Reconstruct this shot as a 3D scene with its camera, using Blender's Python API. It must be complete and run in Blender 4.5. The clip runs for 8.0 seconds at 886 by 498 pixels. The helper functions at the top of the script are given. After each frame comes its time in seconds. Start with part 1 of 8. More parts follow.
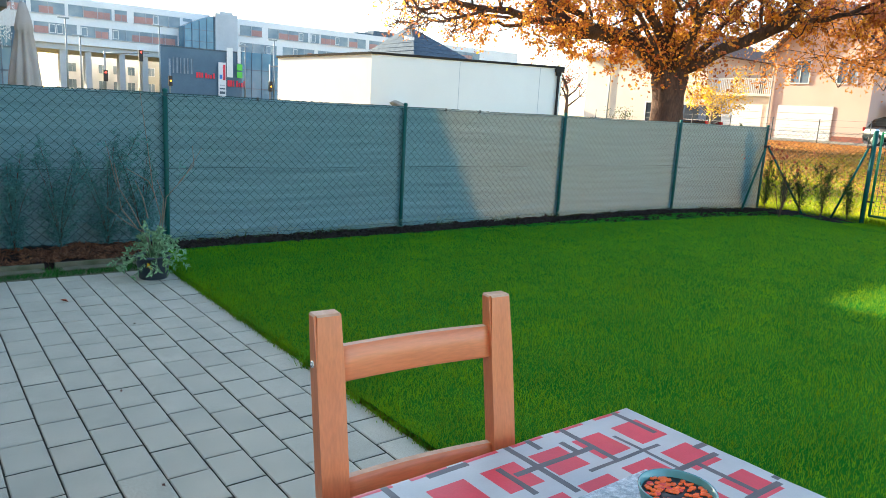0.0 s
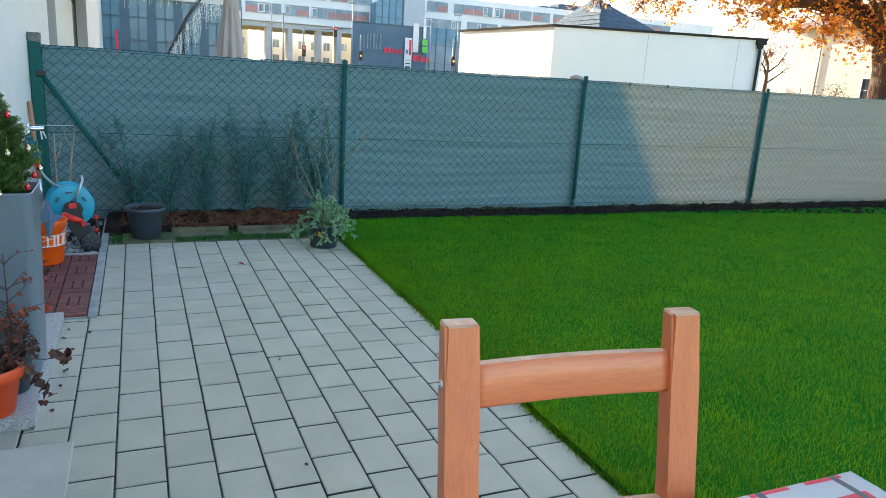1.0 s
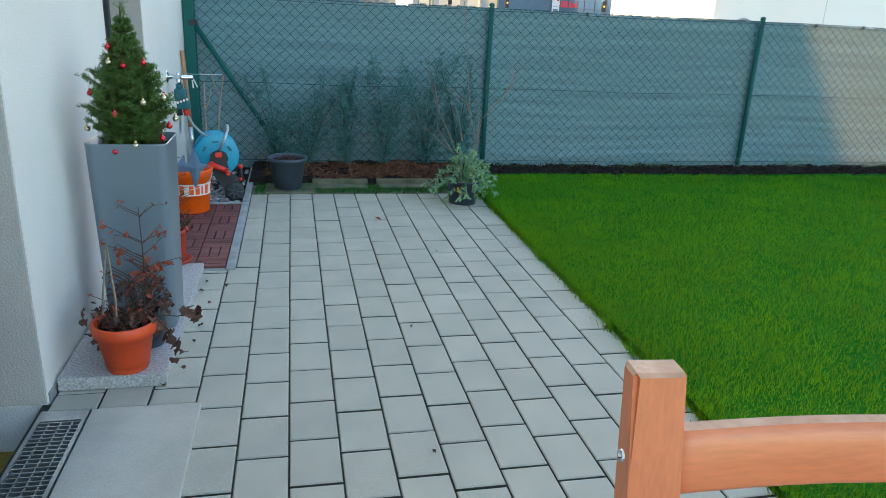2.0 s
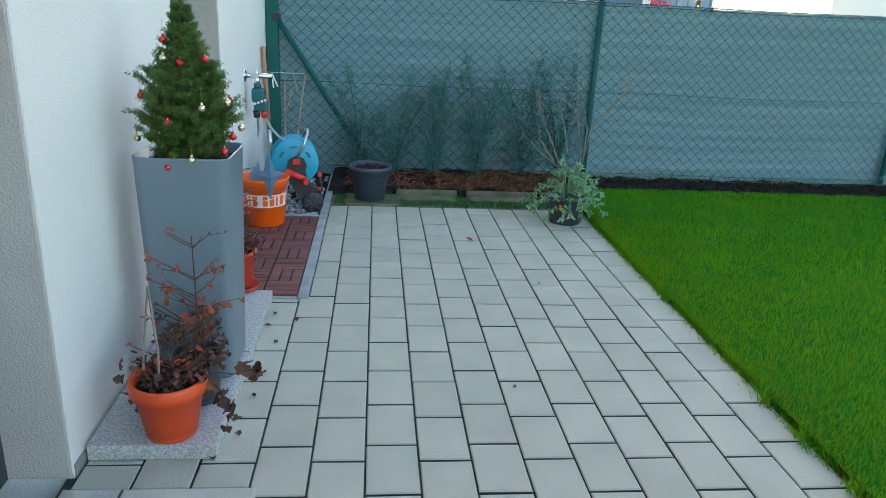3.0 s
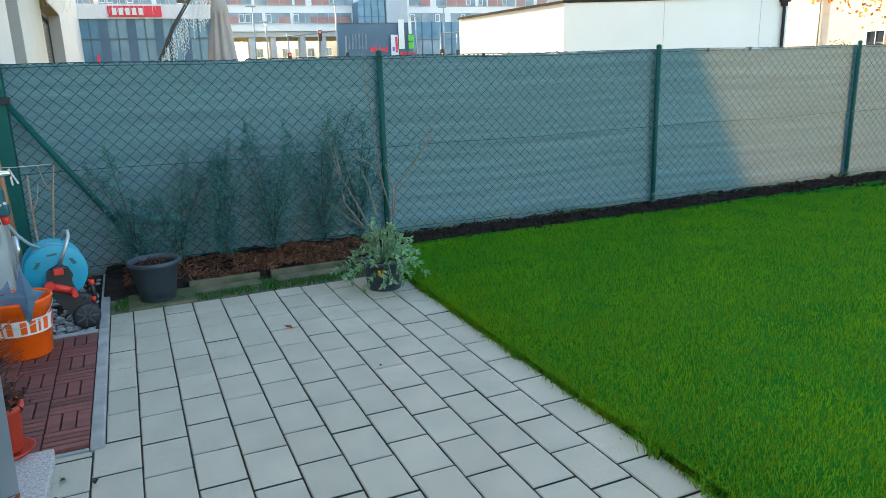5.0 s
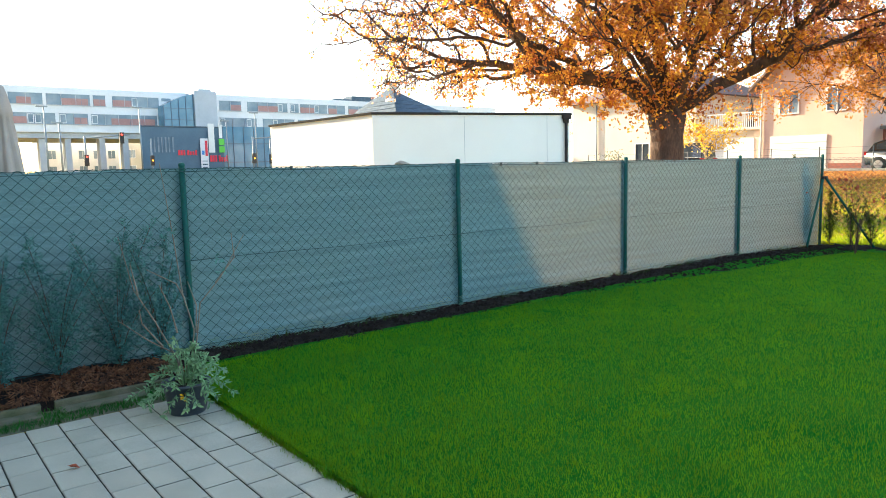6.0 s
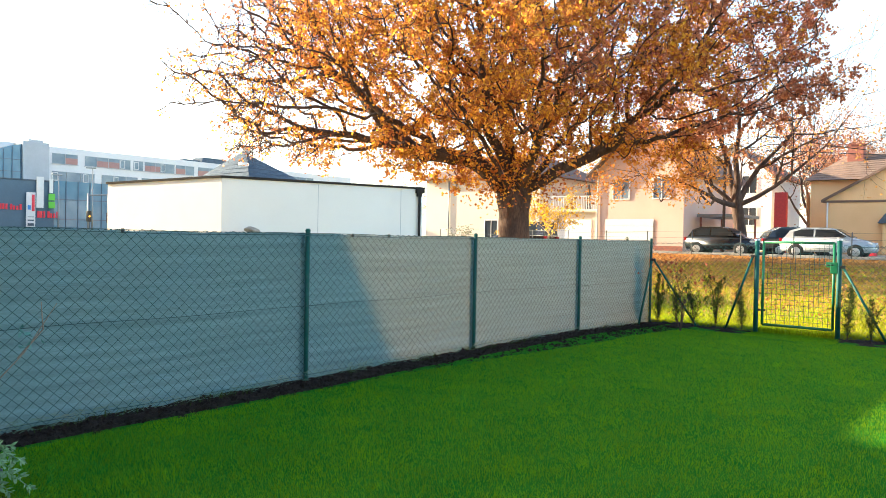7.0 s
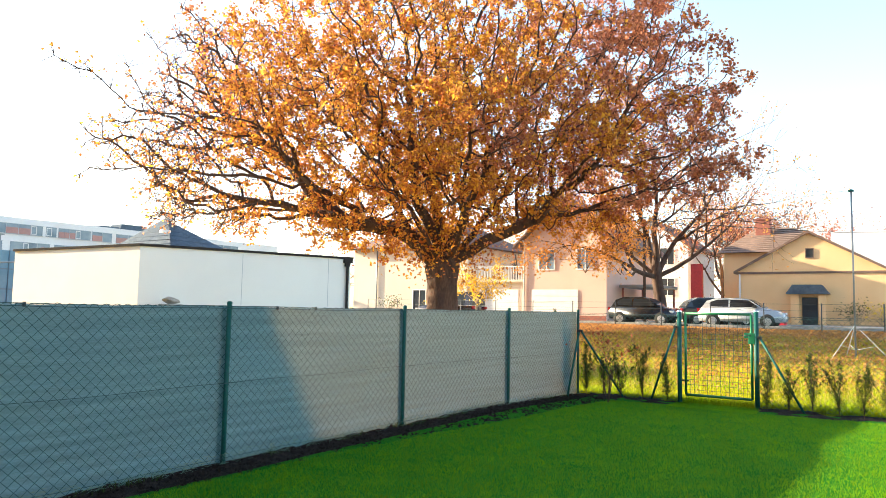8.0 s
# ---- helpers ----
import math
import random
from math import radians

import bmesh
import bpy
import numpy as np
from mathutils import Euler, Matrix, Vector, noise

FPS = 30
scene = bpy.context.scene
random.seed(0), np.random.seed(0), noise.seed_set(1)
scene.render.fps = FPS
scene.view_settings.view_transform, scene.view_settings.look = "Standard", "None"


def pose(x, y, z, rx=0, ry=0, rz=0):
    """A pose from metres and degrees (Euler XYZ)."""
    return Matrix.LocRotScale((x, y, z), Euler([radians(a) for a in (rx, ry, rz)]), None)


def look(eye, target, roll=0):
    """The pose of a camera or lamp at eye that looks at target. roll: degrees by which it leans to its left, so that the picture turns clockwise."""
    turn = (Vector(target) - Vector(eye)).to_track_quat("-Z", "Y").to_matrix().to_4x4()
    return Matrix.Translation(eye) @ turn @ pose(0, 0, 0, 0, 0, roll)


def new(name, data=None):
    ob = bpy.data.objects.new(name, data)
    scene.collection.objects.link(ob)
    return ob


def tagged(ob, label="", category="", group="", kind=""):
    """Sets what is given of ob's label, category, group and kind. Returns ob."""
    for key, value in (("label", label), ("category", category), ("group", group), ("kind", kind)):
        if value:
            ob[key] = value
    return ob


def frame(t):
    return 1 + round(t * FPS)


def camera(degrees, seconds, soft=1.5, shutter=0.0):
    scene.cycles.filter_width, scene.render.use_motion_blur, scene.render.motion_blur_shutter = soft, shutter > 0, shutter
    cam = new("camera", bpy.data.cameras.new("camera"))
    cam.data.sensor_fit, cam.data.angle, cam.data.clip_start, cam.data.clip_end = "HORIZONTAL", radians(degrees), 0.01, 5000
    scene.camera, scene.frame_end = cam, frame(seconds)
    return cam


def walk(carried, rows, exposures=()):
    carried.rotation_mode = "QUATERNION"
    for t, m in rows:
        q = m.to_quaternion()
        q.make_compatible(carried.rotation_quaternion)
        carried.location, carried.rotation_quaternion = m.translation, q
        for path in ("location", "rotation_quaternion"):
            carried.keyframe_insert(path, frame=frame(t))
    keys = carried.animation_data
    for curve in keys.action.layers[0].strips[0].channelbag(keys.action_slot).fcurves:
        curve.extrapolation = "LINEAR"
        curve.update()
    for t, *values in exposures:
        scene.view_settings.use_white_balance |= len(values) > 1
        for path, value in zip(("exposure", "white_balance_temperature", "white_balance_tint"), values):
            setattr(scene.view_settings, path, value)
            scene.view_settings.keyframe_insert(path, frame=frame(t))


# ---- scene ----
cam = camera(64.2, 8.0, soft=0.6)
PATH = [
    (0, (0.593, 0.481, 1.366), (1.794, 2.033, 0.98), 3.2),
    (0.5, (0.628, 0.567, 1.354), (1.623, 2.246, 0.918), 2.9),
    (1, (0.755, 0.692, 1.344), (1.537, 2.47, 0.865), 3.6),
    (1.5, (0.843, 0.83, 1.327), (1.41, 2.676, 0.806), 3.5),
    (1.7, (0.845, 0.882, 1.324), (1.331, 2.737, 0.756), 2.8),
    (2.8, (0.787, 1.489, 1.268), (1.049, 3.348, 0.578), 4.0),
    (3, (0.812, 1.606, 1.267), (1.009, 3.49, 0.626), 2.9),
    (3.5, (0.859, 1.813, 1.269), (1.008, 3.74, 0.754), 0.0),
    (4, (0.807, 2.015, 1.248), (1.188, 3.915, 0.755), -1.4),
    (4.2, (0.779, 2.079, 1.238), (1.273, 3.952, 0.739), -1.5),
    (5.3, (0.735, 1.98, 1.284), (1.665, 3.691, 0.827), -1.5),
    (5.5, (0.737, 1.958, 1.292), (1.798, 3.607, 0.895), -1.3),
    (6, (0.764, 1.964, 1.34), (2.005, 3.516, 1.112), -1.3),
    (6.5, (0.811, 1.99, 1.351), (2.217, 3.405, 1.205), 0.0),
    (7, (0.868, 2.042, 1.361), (2.413, 3.312, 1.329), 1.1),
    (7.5, (0.915, 2.099, 1.379), (2.522, 3.287, 1.458), 0.8),
    (8, (0.948, 2.119, 1.392), (2.606, 3.225, 1.56), 1.1),
]
walk(cam, [(t, look(eye, target, roll)) for t, eye, target, roll in PATH], [(0, 2.50, 6350, 6), (1.5, 2.62, 6450, 6), (3.5, 2.80, 6650, 5), (4.5, 2.78, 6650, 5), (5.5, 2.66, 6550, 5), (6.5, 2.60, 6650, 6), (8, 2.43, 6850, 9)])

# ---- light ----
SUN = Vector((-0.564, 3.16, 1.0)).normalized()
sun_data = bpy.data.lights.new("sun", "SUN")
sun_data.energy, sun_data.angle, sun_data.color = 3.7, radians(0.35), (1.0, 0.83, 0.59)
sun = new("sun", sun_data)
sun.matrix_world = look(SUN * 60, (0, 0, 0))
world = bpy.data.worlds.new("world")
scene.world = world
world.use_nodes = True
_n = world.node_tree.nodes
sky = _n.new("ShaderNodeTexSky")
sky.sky_type, sky.sun_disc = "NISHITA", False
sky.sun_elevation, sky.sun_rotation = math.asin(SUN.z), math.atan2(SUN.x, SUN.y) % (2 * math.pi)
sky.dust_density, sky.air_density, sky.ozone_density = 1.2, 1.0, 1.0
_n["Background"].inputs["Strength"].default_value = 0.112
world.node_tree.links.new(sky.outputs[0], _n["Background"].inputs["Color"])

# ---- materials ----
def mat(name, a, b=None, scale=6.0, rough=0.6, metal=0.0, fine=70.0, grain=0.12, bump=0.25, depth=0.003,
        rand=0.0, island=0.0, translucent=0.0, spec=0.5, stretch=(1, 1, 1), coat=0.0, edge=(0.35, 0.65), tint=None, shine=None):
    """Colour a to b in patches, fine grain over them, and relief of the grain."""
    m = bpy.data.materials.new(name)
    m.use_nodes = True
    t, link = m.node_tree, m.node_tree.links.new
    p = t.nodes["Principled BSDF"]
    pos = t.nodes.new("ShaderNodeNewGeometry")
    mp = t.nodes.new("ShaderNodeMapping")
    mp.inputs["Scale"].default_value = stretch
    link(pos.outputs["Position"], mp.inputs["Vector"])
    n1 = t.nodes.new("ShaderNodeTexNoise")
    n1.inputs["Scale"].default_value, n1.inputs["Detail"].default_value = scale, 5
    n2 = t.nodes.new("ShaderNodeTexNoise")
    n2.inputs["Scale"].default_value, n2.inputs["Detail"].default_value = fine, 3
    link(mp.outputs[0], n1.inputs["Vector"]), link(mp.outputs[0], n2.inputs["Vector"])
    ramp = t.nodes.new("ShaderNodeMapRange")
    ramp.inputs["From Min"].default_value, ramp.inputs["From Max"].default_value = edge
    link(n1.outputs[0], ramp.inputs["Value"])
    mix = t.nodes.new("ShaderNodeMix")
    mix.data_type = "RGBA"
    mix.inputs[6].default_value, mix.inputs[7].default_value = (*a, 1), (*(b or a), 1)
    link(ramp.outputs[0], mix.inputs[0])
    colour = mix.outputs[2]
    def shade(value, amount, colour):
        r = t.nodes.new("ShaderNodeMapRange")
        r.inputs["To Min"].default_value, r.inputs["To Max"].default_value = 1 - amount, 1 + amount
        link(value, r.inputs["Value"])
        mul = t.nodes.new("ShaderNodeMix")
        mul.data_type, mul.blend_type = "RGBA", "MULTIPLY"
        mul.inputs[0].default_value = 1
        link(colour, mul.inputs[6]), link(r.outputs[0], mul.inputs[7])
        return mul.outputs[2]
    if grain:
        colour = shade(n2.outputs[0], grain * 2, colour)
    if rand:
        info = t.nodes.new("ShaderNodeObjectInfo")
        colour = shade(info.outputs["Random"], rand, colour)
    if island:
        colour = shade(pos.outputs["Random Per Island"], island, colour)
    if tint:
        third = t.nodes.new("ShaderNodeMix")
        third.data_type = "RGBA"
        r = t.nodes.new("ShaderNodeMapRange")
        r.inputs["From Min"].default_value, r.inputs["From Max"].default_value = 0.45, 1.0
        link(pos.outputs["Random Per Island"], r.inputs["Value"]), link(r.outputs[0], third.inputs[0])
        link(colour, third.inputs[6])
        third.inputs[7].default_value = (*tint, 1)
        colour = third.outputs[2]
    link(colour, p.inputs["Base Color"])
    p.inputs["Roughness"].default_value, p.inputs["Metallic"].default_value = rough, metal
    p.inputs["Specular IOR Level"].default_value, p.inputs["Coat Weight"].default_value = spec, coat
    if bump:
        bp = t.nodes.new("ShaderNodeBump")
        bp.inputs["Strength"].default_value, bp.inputs["Distance"].default_value = bump, depth
        link(n2.outputs[0], bp.inputs["Height"]), link(bp.outputs[0], p.inputs["Normal"])
    if translucent:
        tr, ms = t.nodes.new("ShaderNodeBsdfTranslucent"), t.nodes.new("ShaderNodeMixShader")
        ms.inputs[0].default_value = translucent
        tr.inputs["Color"].default_value = (*(shine or a), 1)
        if shine is None:
            link(colour, tr.inputs["Color"])
        link(p.outputs[0], ms.inputs[1]), link(tr.outputs[0], ms.inputs[2])
        link(ms.outputs[0], t.nodes["Material Output"].inputs["Surface"])
    return m


def glow(name, colour, strength):
    m = mat(name, colour, grain=0, bump=0)
    p = m.node_tree.nodes["Principled BSDF"]
    p.inputs["Emission Color"].default_value, p.inputs["Emission Strength"].default_value = (*colour, 1), strength
    return m


def glass(name, colour, rough=0.04):
    """Dark window glass: a glossy dark pane over an unlit room."""
    m = mat(name, colour, tuple(c * 1.5 for c in colour), scale=0.6, rough=rough, grain=0.0, bump=0.0, spec=0.8, coat=0.6)
    return m


PLASTER = mat("white_plaster", (0.80, 0.770, 0.715), (0.75, 0.722, 0.670), scale=1.6, rough=0.92, fine=170, grain=0.06, bump=0.9, depth=0.004)
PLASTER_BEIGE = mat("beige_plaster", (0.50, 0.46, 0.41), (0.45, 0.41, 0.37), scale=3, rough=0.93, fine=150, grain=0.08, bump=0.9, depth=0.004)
PLINTH = mat("grey_plinth", (0.30, 0.30, 0.30), (0.24, 0.24, 0.24), rough=0.95)
SHUTTER = mat("anthracite_aluminium", (0.045, 0.05, 0.055), (0.06, 0.065, 0.07), rough=0.45, metal=0.3, bump=0.05)
PAVER = mat("concrete_paver", (0.470, 0.440, 0.350), (0.380, 0.362, 0.292), scale=6, rough=0.9, fine=330, grain=0.26, bump=0.6, depth=0.002, rand=0.055, edge=(0.25, 0.75))
SAND = mat("joint_sand", (0.07, 0.068, 0.06), (0.035, 0.045, 0.025), scale=14, rough=1.0, fine=200, grain=0.2)
CONCRETE = mat("cast_concrete", (0.50, 0.465, 0.385), (0.41, 0.385, 0.32), scale=5, rough=0.9, fine=220, grain=0.12, bump=0.4, depth=0.002)
KERB = mat("kerb_concrete", (0.38, 0.38, 0.37), (0.27, 0.28, 0.26), scale=9, rough=0.93, fine=240, grain=0.16, bump=0.5)
MOSSY = mat("mossy_slab", (0.165, 0.145, 0.098), (0.070, 0.085, 0.040), scale=8, rough=0.95, fine=160, grain=0.2, bump=0.6)
GRANITE = mat("granite", (0.52, 0.51, 0.49), (0.27, 0.26, 0.25), scale=120, rough=0.75, fine=420, grain=0.3, bump=0.3, depth=0.002)
SOIL = mat("dark_soil", (0.024, 0.018, 0.017), (0.048, 0.035, 0.030), scale=18, rough=1.0, spec=0.1, fine=110, grain=0.35, bump=1.0, depth=0.02)
MULCH = mat("brown_mulch", (0.27, 0.115, 0.055), (0.12, 0.05, 0.028), scale=12, rough=1.0, fine=140, grain=0.3, bump=1.0, depth=0.015, island=0.5)
TURF = mat("lawn_turf", (0.014, 0.150, 0.010), (0.036, 0.185, 0.012), scale=2.0, rough=1.0, spec=0.05, fine=120, grain=0.35, bump=1.0, depth=0.02)
BLADE = mat("grass_blade", (0.004, 0.235, 0.024), (0.112, 0.385, 0.012), scale=1.9, rough=0.7, grain=0.0, bump=0, island=0.55, translucent=0.45, spec=0.05, edge=(0.40, 0.72), shine=(0.36, 0.39, 0.004))
DULL_GRASS = mat("dull_grass", (0.020, 0.130, 0.022), (0.045, 0.165, 0.025), scale=6, rough=0.8, grain=0, bump=0, island=0.4, translucent=0.25, spec=0.05)
MEADOW = mat("meadow", (0.30, 0.24, 0.03), (0.42, 0.22, 0.055), scale=0.35, rough=1.0, fine=14, grain=0.3, bump=1.0, depth=0.05)
MEADOW_BLADE = mat("meadow_grass", (0.29, 0.41, 0.010), (0.44, 0.43, 0.012), scale=0.8, rough=0.6, grain=0, bump=0, island=0.3, translucent=0.45, spec=0.1)
FALLEN = mat("fallen_leaves", (0.55, 0.27, 0.075), (0.42, 0.175, 0.048), scale=1.2, rough=0.85, grain=0.1, bump=0, island=0.5, translucent=0.25)
ASPHALT = mat("asphalt", (0.06, 0.06, 0.06), (0.045, 0.045, 0.047), scale=2, rough=0.9, fine=90)
PAVEMENT = mat("pavement", (0.25, 0.24, 0.23), (0.19, 0.18, 0.18), scale=2, rough=0.95, fine=60)
GREEN_STEEL = mat("green_powder_coat", (0.002, 0.082, 0.070), (0.003, 0.092, 0.078), rough=0.55, spec=0.3, fine=200, grain=0.05, bump=0.05)
GATE_STEEL = mat("gate_green_powder_coat", (0.006, 0.15, 0.065), (0.008, 0.17, 0.072), rough=0.4, fine=200, grain=0.05, bump=0.05)
WIRE = mat("green_coated_wire", (0.014, 0.062, 0.072), (0.018, 0.072, 0.080), rough=0.55, spec=0.25, grain=0.05, bump=0)
ALU = mat("aluminium", (0.62, 0.63, 0.64), rough=0.3, metal=0.95, bump=0.03)
CHROME = mat("chrome", (0.75, 0.76, 0.77), rough=0.12, metal=1.0, grain=0, bump=0)
PLANTER_GREY = mat("grey_planter_lacquer", (0.165, 0.205, 0.240), (0.150, 0.188, 0.222), scale=3, rough=0.38, fine=220, grain=0.02, bump=0.03)
TERRACOTTA = mat("orange_plastic_terracotta", (0.80, 0.088, 0.018), (0.70, 0.074, 0.016), scale=10, rough=0.5, fine=90, grain=0.06, bump=0.05)
RED_POT = mat("red_terracotta", (0.60, 0.062, 0.028), (0.52, 0.052, 0.025), scale=10, rough=0.55, grain=0.06)
DARK_POT = mat("anthracite_plastic", (0.050, 0.066, 0.088), (0.040, 0.054, 0.072), scale=8, rough=0.5, grain=0.08, bump=0.05)
ORANGE = mat("orange_plastic", (0.95, 0.125, 0.004), (0.90, 0.11, 0.004), scale=6, rough=0.38, grain=0.03, bump=0.02)
BAND_WHITE = mat("printed_white", (0.78, 0.70, 0.66), rough=0.4, grain=0.02, bump=0)
BLUE_GREY = mat("blue_grey_sheet", (0.22, 0.33, 0.46), (0.20, 0.30, 0.42), rough=0.45, grain=0.03, bump=0.02)
TURQUOISE = mat("turquoise_plastic", (0.010, 0.30, 0.44), (0.008, 0.27, 0.40), rough=0.38, grain=0.03, bump=0.02)
TEAL_DARK = mat("dark_teal_plastic", (0.008, 0.10, 0.115), rough=0.4, grain=0.05, bump=0)
BLACK = mat("black_plastic", (0.012, 0.013, 0.015), (0.02, 0.02, 0.022), rough=0.5, grain=0.05, bump=0.03)
RED = mat("red_plastic", (0.70, 0.035, 0.022), rough=0.35, grain=0.03, bump=0)
HOSE = mat("grey_hose", (0.26, 0.34, 0.34), rough=0.45, grain=0.04, bump=0)
WOOD_TILE = mat("reddish_wood_plastic", (0.20, 0.062, 0.052), (0.13, 0.042, 0.036), scale=4, rough=0.7, fine=40, grain=0.16, bump=0.4, stretch=(1, 9, 1), rand=0.18)
CHAIR_WOOD = mat("stained_pine", (0.74, 0.225, 0.082), (0.68, 0.195, 0.070), scale=5, rough=0.42, fine=34, grain=0.09, bump=0.10, depth=0.001, stretch=(7, 7, 0.9), coat=0.25)
CHAIR_RAIL = mat("stained_pine_rail", (0.76, 0.235, 0.085), (0.69, 0.20, 0.072), scale=5, rough=0.42, fine=34, grain=0.09, bump=0.10, depth=0.001, stretch=(0.9, 7, 7), coat=0.25)
CHAIR_END = mat("worn_end_grain", (0.60, 0.36, 0.23), (0.50, 0.26, 0.15), scale=30, rough=0.6, fine=120, grain=0.15)
CLOTH_WHITE = mat("oilcloth_white", (0.48, 0.50, 0.50), (0.43, 0.45, 0.455), scale=14, rough=0.32, fine=300, grain=0.03, bump=0.05)
CLOTH_RED = mat("oilcloth_red", (0.68, 0.048, 0.080), (0.60, 0.040, 0.066), scale=14, rough=0.32, fine=300, grain=0.05, bump=0.05)
CLOTH_GREY = mat("oilcloth_grey", (0.070, 0.072, 0.080), (0.095, 0.097, 0.105), scale=18, rough=0.32, fine=300, grain=0.05, bump=0.05)
CERAMIC = mat("teal_ceramic", (0.10, 0.30, 0.30), (0.08, 0.25, 0.26), scale=16, rough=0.15, grain=0.03, bump=0, coat=0.6)
STONE_MAT = mat("speckled_coaster", (0.62, 0.66, 0.68), (0.30, 0.36, 0.40), scale=90, rough=0.6, fine=320, grain=0.3)
BARK = mat("oak_bark", (0.100, 0.060, 0.044), (0.052, 0.034, 0.028), scale=3, rough=1.0, fine=16, grain=0.3, bump=1.0, depth=0.06, stretch=(1, 1, 0.35))
TWIG = mat("grey_twig", (0.36, 0.28, 0.21), (0.24, 0.18, 0.13), scale=20, rough=0.9, fine=90, grain=0.2)
TWIG_GREY = mat("thin_grey_twig", (0.25, 0.21, 0.175), (0.17, 0.145, 0.12), scale=20, rough=0.9, fine=90, grain=0.2)
TWIG_DARK = mat("dark_twig", (0.10, 0.055, 0.038), (0.07, 0.04, 0.03), scale=20, rough=0.9)
OAK_LEAF = mat("autumn_oak_leaf", (0.57, 0.235, 0.055), (0.46, 0.150, 0.048), scale=0.8, rough=0.6, grain=0, bump=0, island=0.28, translucent=0.52, tint=(0.84, 0.49, 0.048), spec=0.25, edge=(0.4, 0.6))
OAK_LEAF_BROWN = mat("red_brown_oak_leaf", (0.52, 0.205, 0.110), (0.40, 0.140, 0.085), scale=0.8, rough=0.6, grain=0, bump=0, island=0.28, translucent=0.52, tint=(0.64, 0.30, 0.14), spec=0.25, edge=(0.4, 0.6))
YELLOW_LEAF = mat("yellow_leaf", (0.80, 0.55, 0.05), (0.66, 0.38, 0.04), scale=0.6, rough=0.6, grain=0, bump=0, island=0.3, translucent=0.5)
ORANGE_LEAF = mat("orange_leaf", (0.80, 0.38, 0.08), (0.62, 0.27, 0.06), scale=0.6, rough=0.6, grain=0, bump=0, island=0.3, translucent=0.5)
DRY_LEAF = mat("dry_leaf", (0.15, 0.062, 0.036), (0.075, 0.034, 0.024), scale=25, rough=0.8, grain=0.1, bump=0, island=0.3, rand=0.45, translucent=0.12)
RUST_LEAF = mat("rust_leaf", (0.46, 0.11, 0.05), (0.32, 0.07, 0.035), scale=20, rough=0.8, grain=0.1, bump=0, island=0.35, translucent=0.25)
SPRUCE = mat("spruce_needle", (0.054, 0.100, 0.018), (0.088, 0.140, 0.024), scale=11, rough=0.5, grain=0, bump=0, island=0.45, translucent=0.2, spec=0.3)
SPRUCE_TIP = mat("young_spruce_needle", (0.085, 0.175, 0.035), (0.11, 0.20, 0.045), scale=11, rough=0.5, grain=0, bump=0, island=0.35, translucent=0.25, spec=0.3)
# yew green twice: bluish for shade, yellower for sun, put into the colours
YEW = mat("yew_needle", (0.072, 0.200, 0.200), (0.085, 0.225, 0.205), scale=5, rough=0.7, grain=0, bump=0, island=0.3, translucent=0.3, spec=0.1)
YEW_SUNNY = mat("sunlit_yew_needle", (0.055, 0.085, 0.018), (0.035, 0.06, 0.015), scale=5, rough=0.6, grain=0, bump=0, island=0.4, translucent=0.35, spec=0.2)
SILVER_LEAF = mat("silver_green_leaf", (0.19, 0.36, 0.17), (0.27, 0.42, 0.23), scale=30, rough=0.6, grain=0.05, bump=0, island=0.3, translucent=0.3)
FLOWER = mat("yellow_flower", (0.75, 0.42, 0.01), rough=0.6, bump=0)
BAUBLE_RED = mat("red_bauble", (0.65, 0.006, 0.022), rough=0.18, metal=0.4, grain=0, bump=0, coat=0.8)
BAUBLE_GOLD = mat("pale_gold_bauble", (0.80, 0.68, 0.48), rough=0.15, metal=0.9, grain=0, bump=0)
GOLD_CAP = mat("gold_cap", (0.75, 0.50, 0.18), rough=0.3, metal=0.9, grain=0, bump=0)
PEBBLE = mat("river_pebble", (0.34, 0.33, 0.32), (0.15, 0.15, 0.155), scale=22, rough=0.8, fine=120, grain=0.15, island=0.45, rand=0.3)
HANDLE_WOOD = mat("ash_handle", (0.42, 0.21, 0.11), (0.33, 0.16, 0.085), scale=14, rough=0.6, fine=40, stretch=(6, 6, 1))

# ---- builders ----
def part(name, bm, material, parent=None, label="", smooth=False):
    """Links a bmesh as one mesh object under a thing or a part."""
    me = bpy.data.meshes.new(name)
    bm.normal_update()
    bm.to_mesh(me)
    bm.free()
    for m in material if isinstance(material, (list, tuple)) else [material]:
        me.materials.append(m)
    if smooth:
        for f in me.polygons:
            f.use_smooth = True
    ob = new(name, me)
    ob.parent = parent
    return tagged(ob, label)


def mesh_part(name, verts, faces, material, parent=None, label="", smooth=False):
    me = bpy.data.meshes.new(name)
    me.from_pydata(verts, [], faces)
    me.materials.append(material)
    if smooth:
        for f in me.polygons:
            f.use_smooth = True
    ob = new(name, me)
    ob.parent = parent
    return tagged(ob, label)


def thing(name, label, category, m=None, group="", kind=""):
    ob = new(name)
    ob.empty_display_size = 0.1
    if m is not None:
        ob.matrix_world = m
    return tagged(ob, label, category, group, kind)


